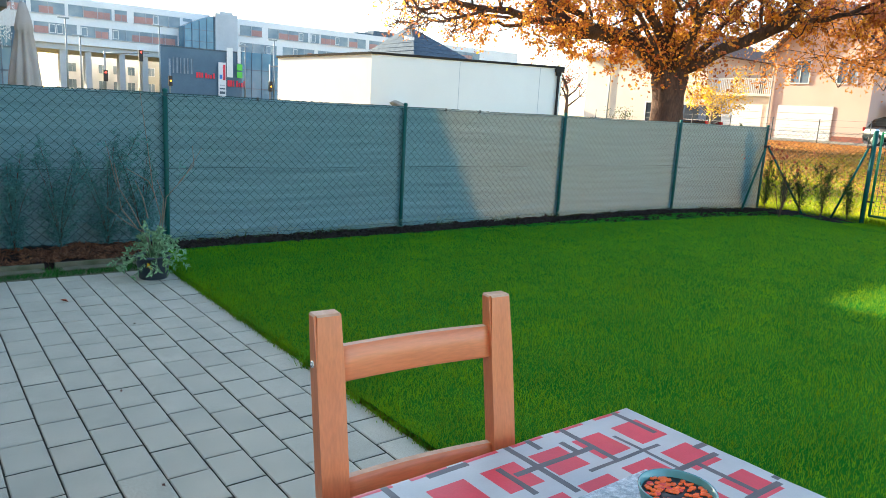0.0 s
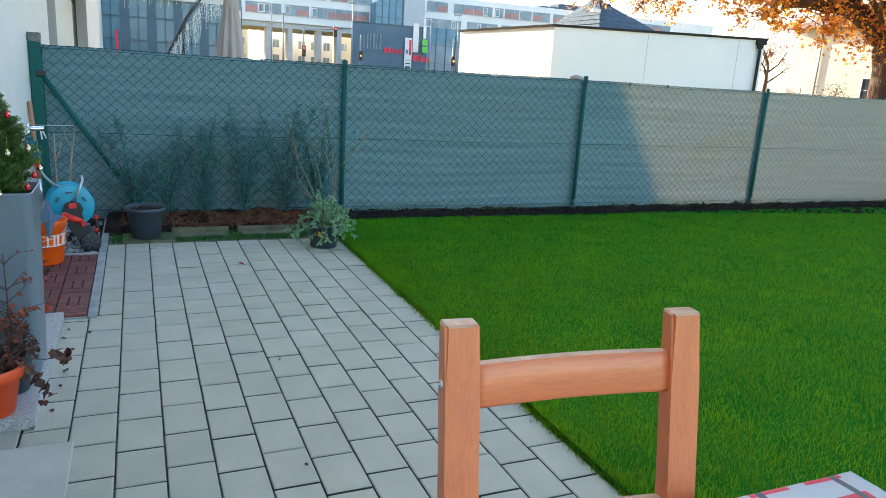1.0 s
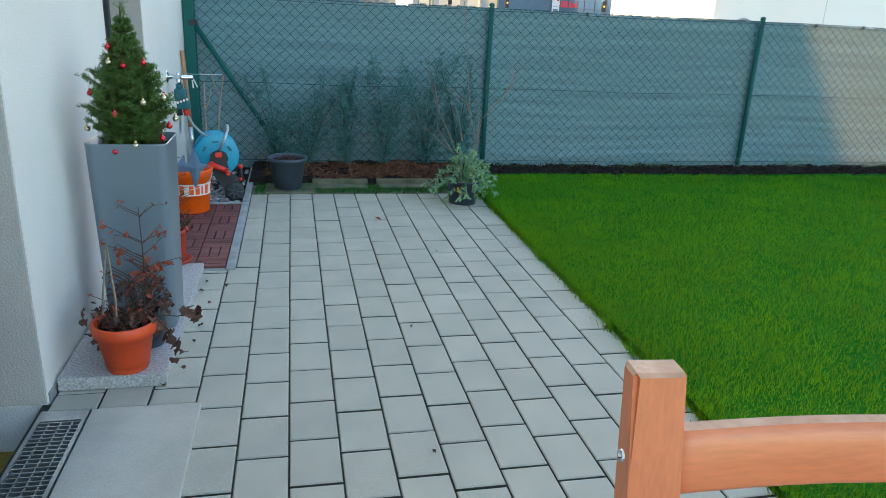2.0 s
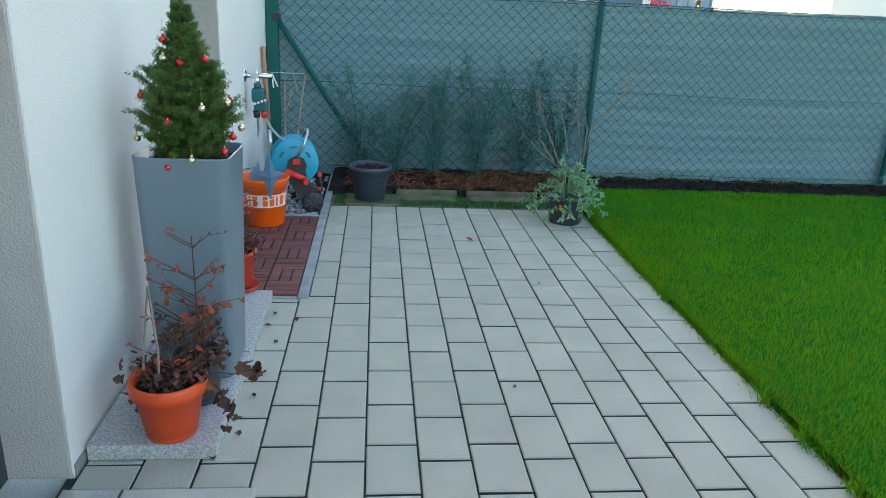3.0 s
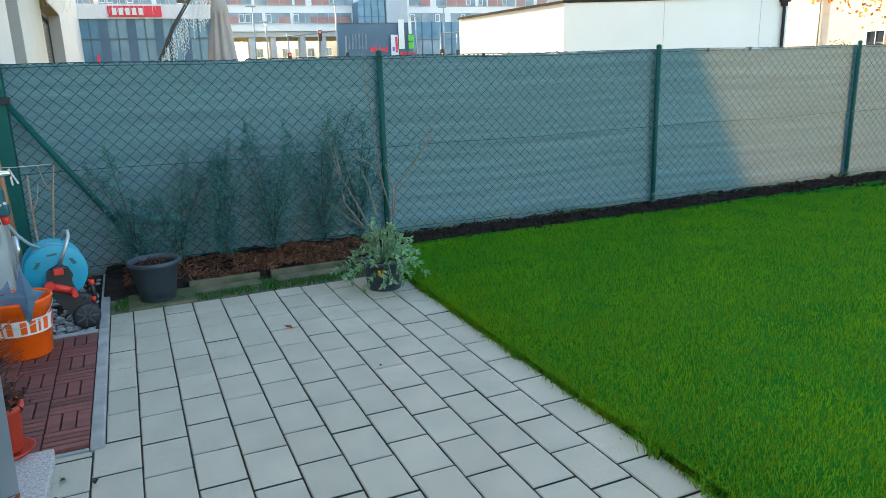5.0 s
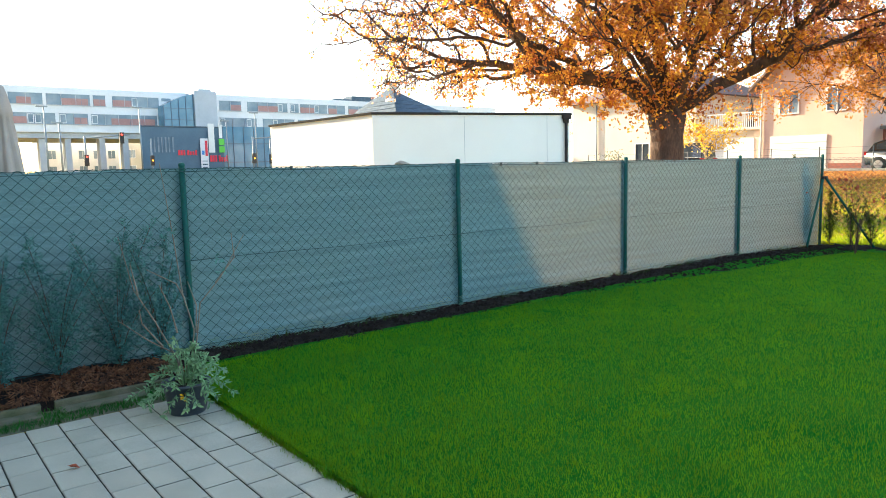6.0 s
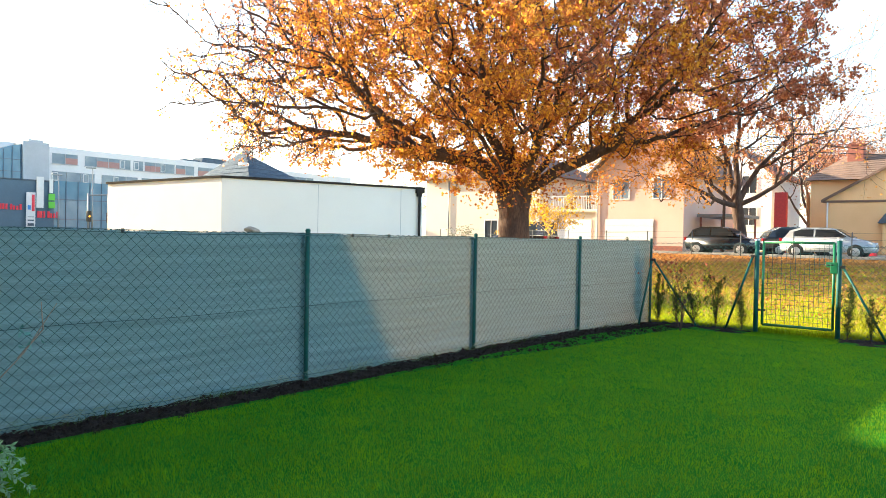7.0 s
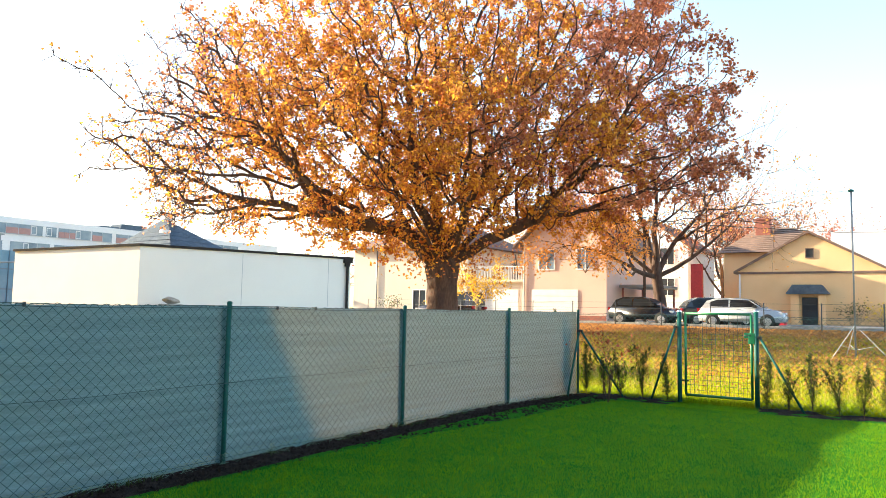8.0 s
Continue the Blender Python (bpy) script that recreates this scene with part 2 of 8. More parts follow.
def box(bm, lo, hi, bevel=0.0, m=None, index=0):
    """An upright box from corner to corner, its edges bevelled."""
    lo, hi = Vector(lo), Vector(hi)
    made = bmesh.ops.create_cube(bm, size=1.0)["verts"]
    for v in made:
        v.co = Vector([lo[i] + (v.co[i] + 0.5) * (hi[i] - lo[i]) for i in range(3)])
    faces = {f for v in made for f in v.link_faces}
    if bevel:
        out = bmesh.ops.bevel(bm, geom=list({e for v in made for e in v.link_edges}), offset=bevel, segments=2, affect="EDGES", profile=0.6)
        made = list({v for f in out["faces"] for v in f.verts} | {v for v in made if v.is_valid})
        faces = {f for v in made for f in v.link_faces}
    for f in faces:
        f.material_index = index
    if m is not None:
        for v in made:
            v.co = m @ v.co
    return made


def tube(bm, pts, radii, seg=8, cap=True, index=0):
    """A round bar through points, with a radius at each."""
    pts = [Vector(p) for p in pts]
    if not isinstance(radii, (list, tuple)):
        radii = [radii] * len(pts)
    rings, up = [], None
    for i, p in enumerate(pts):
        d = (pts[min(i + 1, len(pts) - 1)] - pts[max(i - 1, 0)]).normalized()
        if up is None:
            up = d.orthogonal().normalized()
        up = (up - d * up.dot(d)).normalized() if abs(up.dot(d)) < 0.99 else d.orthogonal().normalized()
        side = d.cross(up)
        rings.append([bm.verts.new(p + radii[i] * (math.cos(a) * up + math.sin(a) * side)) for a in [2 * math.pi * k / seg for k in range(seg)]])
    for r, q in zip(rings, rings[1:]):
        for k in range(seg):
            f = bm.faces.new((r[k], r[(k + 1) % seg], q[(k + 1) % seg], q[k]))
            f.smooth, f.material_index = True, index
    if cap:
        for ring, order in ((rings[0], -1), (rings[-1], 1)):
            bm.faces.new(ring[::order]).material_index = index
    return rings


def lathe(bm, profile, seg=32, index=0, centre=(0, 0, 0)):
    """Turns a profile of (radius, height) about z."""
    c = Vector(centre)
    rings = []
    for r, z in profile:
        if r < 1e-6:
            rings.append([bm.verts.new(c + Vector((0, 0, z)))])
        else:
            rings.append([bm.verts.new(c + Vector((r * math.cos(2 * math.pi * k / seg), r * math.sin(2 * math.pi * k / seg), z))) for k in range(seg)])
    for p, q in zip(rings, rings[1:]):
        for k in range(seg):
            a = [p[k % len(p)], p[(k + 1) % len(p)], q[(k + 1) % len(q)], q[k % len(q)]]
            a = list(dict.fromkeys(a))
            if len(a) > 2:
                f = bm.faces.new(a)
                f.smooth, f.material_index = True, index


def prism(bm, poly, axis, lo, hi, index=0):
    """A polygon given in the two other axes, pushed out along one axis."""
    def at(u, v, w):
        return Vector({0: (w, u, v), 1: (u, w, v), 2: (u, v, w)}[axis])
    a = [bm.verts.new(at(u, v, lo)) for u, v in poly]
    b = [bm.verts.new(at(u, v, hi)) for u, v in poly]
    n = len(poly)
    fs = [bm.faces.new(a[::-1]), bm.faces.new(b)] + [bm.faces.new((a[i], a[(i + 1) % n], b[(i + 1) % n], b[i])) for i in range(n)]
    for f in fs:
        f.material_index = index
    bmesh.ops.recalc_face_normals(bm, faces=fs)


def sheet(bm, xs, ys, height, index=0):
    """A ground sheet over grid lines, its height given by a function."""
    rows = [[bm.verts.new((x, y, height(x, y))) for x in xs] for y in ys]
    for j in range(len(ys) - 1):
        for i in range(len(xs) - 1):
            f = bm.faces.new((rows[j][i], rows[j][i + 1], rows[j + 1][i + 1], rows[j + 1][i]))
            f.smooth, f.material_index = True, index


def steps(a, b, d):
    n = max(1, round((b - a) / d))
    return [a + (b - a) * i / n for i in range(n + 1)]


def scatter(name, centres, normals, sizes, material, parent=None, label="", aspect=0.6, bend=0.25, rng=None):
    """Many small leaves, each of two bent quads' worth of triangles, in one mesh."""
    rng = rng or np.random.default_rng(1)
    c = np.asarray(centres, float)
    n = np.asarray(normals, float)
    n = n / np.maximum(np.linalg.norm(n, axis=1, keepdims=True), 1e-9)
    r = rng.normal(size=c.shape)
    u = np.cross(n, r)
    u /= np.maximum(np.linalg.norm(u, axis=1, keepdims=True), 1e-9)
    v = np.cross(n, u)
    s = np.asarray(sizes, float)[:, None]
    verts = np.stack([c - u * s * 0.5, c + v * s * aspect * 0.5 + n * s * bend * 0.5, c + u * s * 0.5, c - v * s * aspect * 0.5 + n * s * bend * 0.5], 1).reshape(-1, 3)
    k = np.arange(len(c)) * 4
    faces = np.concatenate([np.stack([k, k + 1, k + 2], 1), np.stack([k, k + 2, k + 3], 1)])
    return mesh_part(name, verts.tolist(), faces.tolist(), material, parent, label)


def leaf_parts(name, centres, sizes, material, parent, rng, aspect=0.8, bend=0.6):
    """Curled leaves, each a part of its own; they share a few shapes."""
    shapes = []
    for k in range(4):
        bm = bmesh.new()
        n = 5
        rows = []
        for i in range(n):
            u = i / (n - 1)
            w = 0.5 * aspect * math.sin(math.pi * (0.12 + 0.80 * u)) * (1 + 0.45 * math.sin(11 * u + 1.7 * k))
            z = bend * 0.35 * math.sin(2.2 * u + k) 
            rows.append([bm.verts.new((u - 0.5, -w, z + 0.30 * bend * w)), bm.verts.new((u - 0.5, 0, z)), bm.verts.new((u - 0.5, w, z + 0.45 * bend * w))])
        for a, b in zip(rows, rows[1:]):
            for i in range(2):
                bm.faces.new((a[i], b[i], b[i + 1], a[i + 1])).smooth = True
        me = bpy.data.meshes.new(name)
        bm.to_mesh(me)
        bm.free()
        me.materials.append(material)
        shapes.append(me)
    for c, s in zip(centres, sizes):
        o = new(name, shapes[int(rng.integers(0, 4))])
        o.parent = parent
        o.location, o.scale = tuple(c), (s, s, s)
        o.rotation_euler = tuple(rng.uniform(0, 6.28, 3))


def blades(name, xy, height, size, lean, material, parent, label="", rng=None):
    """Grass blades: a quad and a tip each, bent over."""
    rng = rng or np.random.default_rng(2)
    n = len(xy)
    z = np.array([height(x, y) for x, y in xy])
    base = np.c_[xy, z]
    a = rng.uniform(0, 2 * np.pi, n)
    side = np.c_[np.cos(a), np.sin(a), np.zeros(n)]
    b = rng.uniform(0, 2 * np.pi, n)
    l = rng.uniform(0.2, 1.0, n) * lean
    tipway = np.c_[np.cos(b) * l, np.sin(b) * l, np.ones(n)]
    h = (rng.uniform(0.55, 1.15, n) * size)[:, None]
    w = (rng.uniform(0.6, 1.2, n) * np.mean(size) * 0.045)[:, None]
    mid = base + tipway * [0.45, 0.45, 1] * h * 0.6
    tip = base + tipway * h
    verts = np.stack([base - side * w, base + side * w, mid + side * w * 0.8, mid - side * w * 0.8, tip], 1).reshape(-1, 3)
    k = np.arange(n) * 5
    faces = [tuple(q) for q in np.stack([k, k + 1, k + 2, k + 3], 1).tolist()] + [tuple(q) for q in np.stack([k + 3, k + 2, k + 4], 1).tolist()]
    return mesh_part(name, verts.tolist(), faces, material, parent, label)


# ---- plan ----
FENCE_Y, GATE_X = 7.15, 12.905
POSTS = [0.04, 2.511, 5.114, 7.70, 10.302, 12.905]
EDGE = 2.222
COL, ROW = 0.158, 0.2345


def smooth01(t):
    t = min(1.0, max(0.0, t))
    return t * t * (3 - 2 * t)


def lawn_z(x, y):
    return 0.02 - 0.085 * smooth01((x - 9.5) / 3.4) + 0.008 * noise.noise((x * 0.9, y * 0.9, 0.3))


def lawn_edge(x):
    return 6.71 - 0.40 * smooth01((x - 5.0) / 5.0) + 0.04 * noise.noise((x * 1.3, 5.0, 0))


def ground_z(x, y):
    far = -0.10 + 0.80 * smooth01((x - 14) / 25.0)
    near = -0.17
    return (near if x < 12.7 else far) + 0.03 * noise.noise((x * 0.15, y * 0.15, 2.0))


# ---- ground ----
bm = bmesh.new()
sheet(bm, [-600, -200, -60, -20, -6] + steps(0, 44, 1.0) + [50, 60, 80, 120, 200, 400, 900], [-400, -150, -60, -25] + steps(-16, 32, 1.0) + [40, 60, 90, 130, 200, 400, 900], ground_z)
ground = part("ground", bm, MEADOW, None, smooth=True)
tagged(ground, "autumn meadow of yellow-green grass under fallen leaves", "ground", kind="structure")

bm = bmesh.new()
sheet(bm, steps(EDGE, GATE_X - 0.1, 0.22), steps(-3.0, 6.80, 0.2), lawn_z)
lawn = part("lawn", bm, TURF, None, smooth=True)
tagged(lawn, "short dense green garden lawn beside the patio", "lawn", kind="structure")
rng = np.random.default_rng(11)
# thick beside the patio, thinner with distance
n = 400000
xy = np.c_[EDGE + (12.3 - EDGE) * rng.random(n) ** 1.45, 6.98 - 7.6 * rng.random(n) ** 1.12]
xy = np.concatenate([xy, np.c_[rng.uniform(12.2, 12.9, 9000), rng.uniform(4.1, 5.4, 9000)]])
xy = xy[[y < lawn_edge(x) + 0.03 * noise.noise((x * 7, 0, 0)) + 0.03 * noise.noise((x * 23, 1, 0)) for x, y in xy]]
tall = np.array([0.027 * (1 + 0.55 * noise.noise((x * 3.6, y * 3.6, 9)) + 0.35 * noise.noise((x * 11, y * 11, 4))) for x, y in xy])
grass = blades("grass", xy, lawn_z, tall * np.where(rng.random(len(xy)) < 0.03, 1.6, 1.0), 1.15, BLADE, None, rng=rng)
tagged(grass, "dense short green grass blades of the lawn", "grass", kind="stuff")
# longer tufts that lean over the patio edge
n = 5200
xy = np.c_[EDGE + 0.012 - np.abs(rng.normal(0, 0.018, n)), rng.uniform(1.2, 6.2, n)]
tagged(blades("grass_edge", xy, lambda x, y: 0.0, 0.030, 1.4, BLADE, None, rng=rng), "stray grass tufts along the edge of the paving", "grass", kind="stuff")
# long wisps over the paving
for y in (3.18, 3.42, 3.69, 4.62):
    xy = np.c_[rng.normal(EDGE - 0.02, 0.014, 34), rng.normal(y, 0.03, 34)]
    tagged(blades("grass_wisp", xy, lambda x, y: 0.002, 0.062, 1.7, BLADE, None, rng=rng), "long wisp of grass lying over the paving edge", "grass", kind="stuff")

# ---- patio ----
bm = bmesh.new()
box(bm, (-0.02, -3.0, -0.12), (EDGE - 0.004, 6.2, -0.012))
patio = part("patio", bm, SAND, None)
tagged(patio, "patio of pale grey rectangular concrete paving stones", "patio", kind="structure")


def paver_mesh(w, l):
    bm = bmesh.new()
    g, c, h = 0.0028, 0.004, 0.05
    x, y = w / 2 - g, l / 2 - g * 1.7
    rings = [[bm.verts.new((sx * (x - i), sy * (y - i), z)) for sx, sy in ((-1, -1), (1, -1), (1, 1), (-1, 1))] for i, z in ((0, -h), (0, -c), (c * 0.45, -c * 0.5), (c, 0))]
    for r, (a, b) in enumerate(zip(rings, rings[1:])):
        for i in range(4):
            bm.faces.new((a[i], a[(i + 1) % 4], b[(i + 1) % 4], b[i])).material_index = int(r < 1)
    bm.faces.new(rings[-1])
    me = bpy.data.meshes.new("paving_stone")
    bm.to_mesh(me)
    bm.free()
    me.materials.append(PAVER), me.materials.append(SAND)
    return me


# ---- garden bed and soil strip ----
def soil_z(x, y):
    return lawn_z(x, y) - 0.012 + 0.012 * smooth01((y - 6.8) / 0.3) + 0.026 * noise.noise((x * 5, y * 5, 1.0)) + 0.02 * noise.noise((x * 14, y * 14, 4.0))


bm = bmesh.new()
sheet(bm, steps(2.2, GATE_X + 0.1, 0.07), steps(6.14, 7.32, 0.06), lambda x, y: soil_z(x, y) - (0.10 if y < lawn_edge(x) - 0.03 else 0))
soil = part("soil_strip", bm, SOIL, None, smooth=True)
tagged(soil, "dark bare soil strip along the foot of the fence", "soil", kind="structure")
def gate_soil_z(x, y):
    return soil_z(x, y) + 0.015 + 0.05 * noise.noise((x * 3.0, y * 3.0, 8.0)) + 0.02 * noise.noise((x * 9.0, y * 9.0, 2.0))


for lo, hi in ((5.32, 7.0), (-2.5, 4.22)):
    bm = bmesh.new()
    sheet(bm, steps(12.25, 13.15, 0.08), steps(lo, hi, 0.08), lambda x, y: gate_soil_z(x, y) - (0.14 if x < 12.36 + 0.16 * noise.noise((y * 1.7, 3, 0)) + 0.06 * noise.noise((y * 7, 3, 0)) or y > hi - 0.02 or y < lo + 0.04 else 0))
    tagged(part("soil_strip", bm, SOIL, None, smooth=True), "dark bare soil strip under the young hedge", "soil", kind="structure")
n = 7000
cx, cy = rng.uniform(2.25, 12.6, n), rng.uniform(6.25, 7.10, n)
keep = np.array([y > lawn_edge(x) + 0.03 for x, y in zip(cx, cy)])
cx, cy, n = cx[keep], cy[keep], int(keep.sum())
cz = np.array([soil_z(x, y) for x, y in zip(cx, cy)]) + rng.uniform(0, 0.02, n)
tagged(scatter("soil_crumbs", np.c_[cx, cy, cz], rng.normal(size=(n, 3)) * [0.6, 0.6, 1], rng.uniform(0.012, 0.045, n), SOIL, None, aspect=0.8, bend=0.7, rng=rng), "loose dark crumbs of soil along the fence", "soil", kind="stuff")
n = 1500
xy = np.c_[rng.uniform(2.3, 12.4, n), 7.10 - np.abs(rng.normal(0, 0.035, n))]
keep = np.array([noise.noise((x * 1.1, 3.0, 0)) > 0.05 for x, y in xy])
tagged(blades("fence_weeds", xy[keep], soil_z, 0.055, 1.2, YEW_SUNNY, None, rng=rng), "sparse weeds and grass at the foot of the fence", "weeds", kind="stuff")
bm = bmesh.new()
sheet(bm, steps(0.45, 2.3, 0.05), steps(6.44, 7.3, 0.05), lambda x, y: -0.08 if x < 0.50 or y < 6.50 else 0.04 + 0.045 * noise.noise((x * 4, y * 4, 7.0)) + 0.02 * noise.noise((x * 15, y * 15, 4.0)))
bed = part("planting_bed", bm, SOIL, None, smooth=True)
tagged(bed, "planting bed of dark soil under brown mulch", "planting bed", kind="structure")
n = 2600
cx = np.where(rng.random(n) < 0.75, rng.normal(1.72, 0.3, n), rng.normal(1.0, 0.3, n)).clip(0.62, 2.25)
cy = rng.uniform(6.5, 6.98, n)
cz = np.array([0.055 + 0.05 * noise.noise((x * 4, y * 4, 7.0)) for x, y in zip(cx, cy)]) + rng.uniform(0, 0.03, n)
tagged(scatter("mulch", np.c_[cx, cy, cz], rng.normal(size=(n, 3)) * [0.5, 0.5, 1], rng.uniform(0.03, 0.075, n), MULCH, None, aspect=0.14, rng=rng), "loose brown dried mulch on the planting bed", "mulch", kind="stuff")
bm = bmesh.new()
sheet(bm, steps(0.50, EDGE, 0.1), steps(6.19, 6.47, 0.07), lambda x, y: 0.0)
strip = part("grass_strip", bm, MOSSY, None)
tagged(strip, "narrow grass strip between paving and bed", "grass strip", kind="structure")
n = 5200
xy = np.c_[rng.uniform(0.55, 2.25, n), rng.uniform(6.2, 6.46, n)]
keep = np.array([(y < 6.335) or not (1.0 < x < 1.37 or 1.50 < x < 1.95 or 2.03 < x < 2.3) for x, y in xy])
tagged(blades("grass_tuft", xy[keep], lambda x, y: -0.006, 0.036, 1.1, DULL_GRASS, None, rng=rng), "tufts of green grass between the edging slabs", "grass", kind="stuff")
for x0, x1 in ((0.98, 1.39), (1.48, 1.97), (2.02, 2.3)):
    bm = bmesh.new()
    box(bm, (x0, 6.345, -0.05), (x1, 6.47, 0.014), 0.008)
    tagged(part("edging_slab", bm, MOSSY, None), "mossy weathered concrete edging slab in the grass", "edging slab", group="edging slabs of the bed")
    bm = bmesh.new()
    box(bm, (x0 - 0.01, 6.475, -0.05), (x1 + 0.01, 6.515, 0.046), 0.006)
    tagged(part("edging_stone", bm, MOSSY, None), "narrow mossy concrete edging stone along the bed", "edging stone", group="edging stones of the bed")

# kerb round the tile and pebble patches
bm = bmesh.new()
for lo, hi in (((0.474, 4.60, -0.08), (0.522, 5.945, 0.012)), ((0.474, 5.955, -0.08), (0.522, 7.10, 0.012)), ((0.0, 5.90, -0.08), (0.472, 5.945, 0.012)), ((0.345, 4.60, -0.08), (0.472, 4.62, 0.004))):
    box(bm, lo, hi, 0.006)
tagged(part("kerb", bm, KERB, None), "pale grey concrete kerb round the tiles", "kerb", kind="structure")

# wood tiles
tiles = thing("deck_tiles", "reddish-brown wood-plastic deck tiles laid by the door", "deck tiles", kind="structure")
bm = bmesh.new()
box(bm, (0.0, 4.625, -0.09), (0.47, 5.895, -0.008))
part("tile_base", bm, BLACK, tiles)
T = 0.157
slat_mesh = {}
for i in range(3):
    for j in range(8):
        along = (i + j) % 2
        for k in range(4 if not along else 3):
            n_s = 4 if not along else 3
            w = T / n_s
            key = along
            if key not in slat_mesh:
                bm = bmesh.new()
                if along:
                    box(bm, (-w / 2 + 0.003, -T / 2 + 0.002, -0.012), (w / 2 - 0.003, T / 2 - 0.002, 0.012), 0.0025)
                else:
                    box(bm, (-T / 2 + 0.002, -w / 2 + 0.003, -0.012), (T / 2 - 0.002, w / 2 - 0.003, 0.012), 0.0025)
                o = part("slat", bm, WOOD_TILE, tiles)
                slat_mesh[key] = o.data
            else:
                o = new("slat", slat_mesh[key])
                o.parent = tiles
            cx, cy = 0.002 + T * (i + 0.5), 4.63 + T * (j + 0.5)
            o.location = (cx - T / 2 + w * (k + 0.5), cy, 0.0) if along else (cx, cy - T / 2 + w * (k + 0.5), 0.0)

# pebbles
pebbles = thing("pebble_bed", "bed of grey rounded river pebbles by the wall", "pebbles", kind="structure")
bm = bmesh.new()
box(bm, (0.0, 5.95, -0.10), (0.472, 7.45, -0.022))
part("gravel_base", bm, SOIL, pebbles)
shapes = []
for s in range(4):
    bm = bmesh.new()
    bmesh.ops.create_icosphere(bm, subdivisions=1, radius=1.0)
    for v in bm.verts:
        v.co *= 1 + 0.16 * noise.noise(v.co * 1.3 + Vector((s * 9, 0, 0)))
        v.co.z *= 0.6
    me = bpy.data.meshes.new("pebble")
    for f in bm.faces:
        f.smooth = True
    bm.to_mesh(me)
    bm.free()
    me.materials.append(PEBBLE)
    shapes.append(me)
rs = random.Random(5)
for i in range(280):
    o = new("pebble", shapes[i % 4])
    o.parent = pebbles
    r = rs.uniform(0.012, 0.026)
    o.location = (rs.uniform(0.02, 0.455), 5.97 + 1.05 * rs.random() ** 1.5, -0.02 + rs.uniform(0, 0.018))
    o.rotation_euler = (rs.uniform(-0.4, 0.4), rs.uniform(-0.4, 0.4), rs.uniform(0, 6))
    o.scale = (r * 1.25, r, r)

# door landing and grating
bm = bmesh.new()
box(bm, (0.155, 1.75, -0.05), (0.505, 3.262, 0.006), 0.006)
tagged(part("landing_slab", bm, CONCRETE, None), "flush cast concrete landing slab by the door", "landing slab", kind="structure")
grate = thing("door_grating", "galvanised steel grating set in front of the door", "grating")
bm = bmesh.new()
for lo, hi in (((0.0, 1.8, -0.02), (0.012, 3.262, 0.006)), ((0.138, 1.8, -0.02), (0.15, 3.262, 0.006)), ((0.012, 3.20, -0.02), (0.138, 3.262, 0.005))):
    box(bm, lo, hi)
part("frame", bm, ALU, grate)
bm = bmesh.new()
box(bm, (0.012, 1.8, -0.06), (0.138, 3.2, -0.05))
part("drain_channel", bm, BLACK, grate)
bm = bmesh.new()
for y in steps(1.82, 3.19, 0.022):
    box(bm, (0.012, y, -0.018), (0.138, y + 0.004, 0.003))
for x in (0.04, 0.075, 0.11):
    box(bm, (x, 1.8, -0.012), (x + 0.004, 3.2, 0.001))
part("bars", bm, ALU, grate)

# granite slabs by the wall
for y0, y1 in ((3.398, 3.98), (3.987, 4.575)):
    bm = bmesh.new()
    box(bm, (0.012, y0, 0.001), (0.370, y1, 0.05), 0.004)
    tagged(part("granite_slab", bm, GRANITE, None), "pale speckled granite slab lying on the paving by the wall", "granite slab", group="granite slabs by the wall")

# ---- house ----
OPENINGS = [(1.85, 3.335, 0.0, 2.25), (4.63, 5.52, 0.0, 2.25), (8.74, 9.62, 0.0, 2.25), (11.9, 15.3, 0.0, 2.3)]
house = thing("house", "white plastered terraced house with dark roller shutters", "house", kind="structure")
bm = bmesh.new()
y = -5.0
for a, b, lo, hi in OPENINGS + [(20.0, 20.0, 0, 0)]:
    pier = bmesh.new()
    box(pier, (-0.36, y, -0.2), (0.0, a, 9.4))
    part("wall", pier, PLASTER, house)
    if b > a:
        head = bmesh.new()
        box(head, (-0.36, a, hi), (0.0, b, 9.4))
        part("lintel_wall", head, PLASTER, house)
    y = b
box(bm, (-9.0, 19.64, -0.2), (-0.362, 20.0, 9.4))
box(bm, (-9.0, -5.0, -0.2), (-0.362, -4.64, 9.4))
box(bm, (-9.0, -4.638, -0.2), (-8.64, 19.638, 9.4))
part("wall_end", bm, PLASTER, house)
bm = bmesh.new()
box(bm, (-9.1, -5.1, 9.402), (0.06, 20.1, 9.6))
part("roof", bm, PLINTH, house)
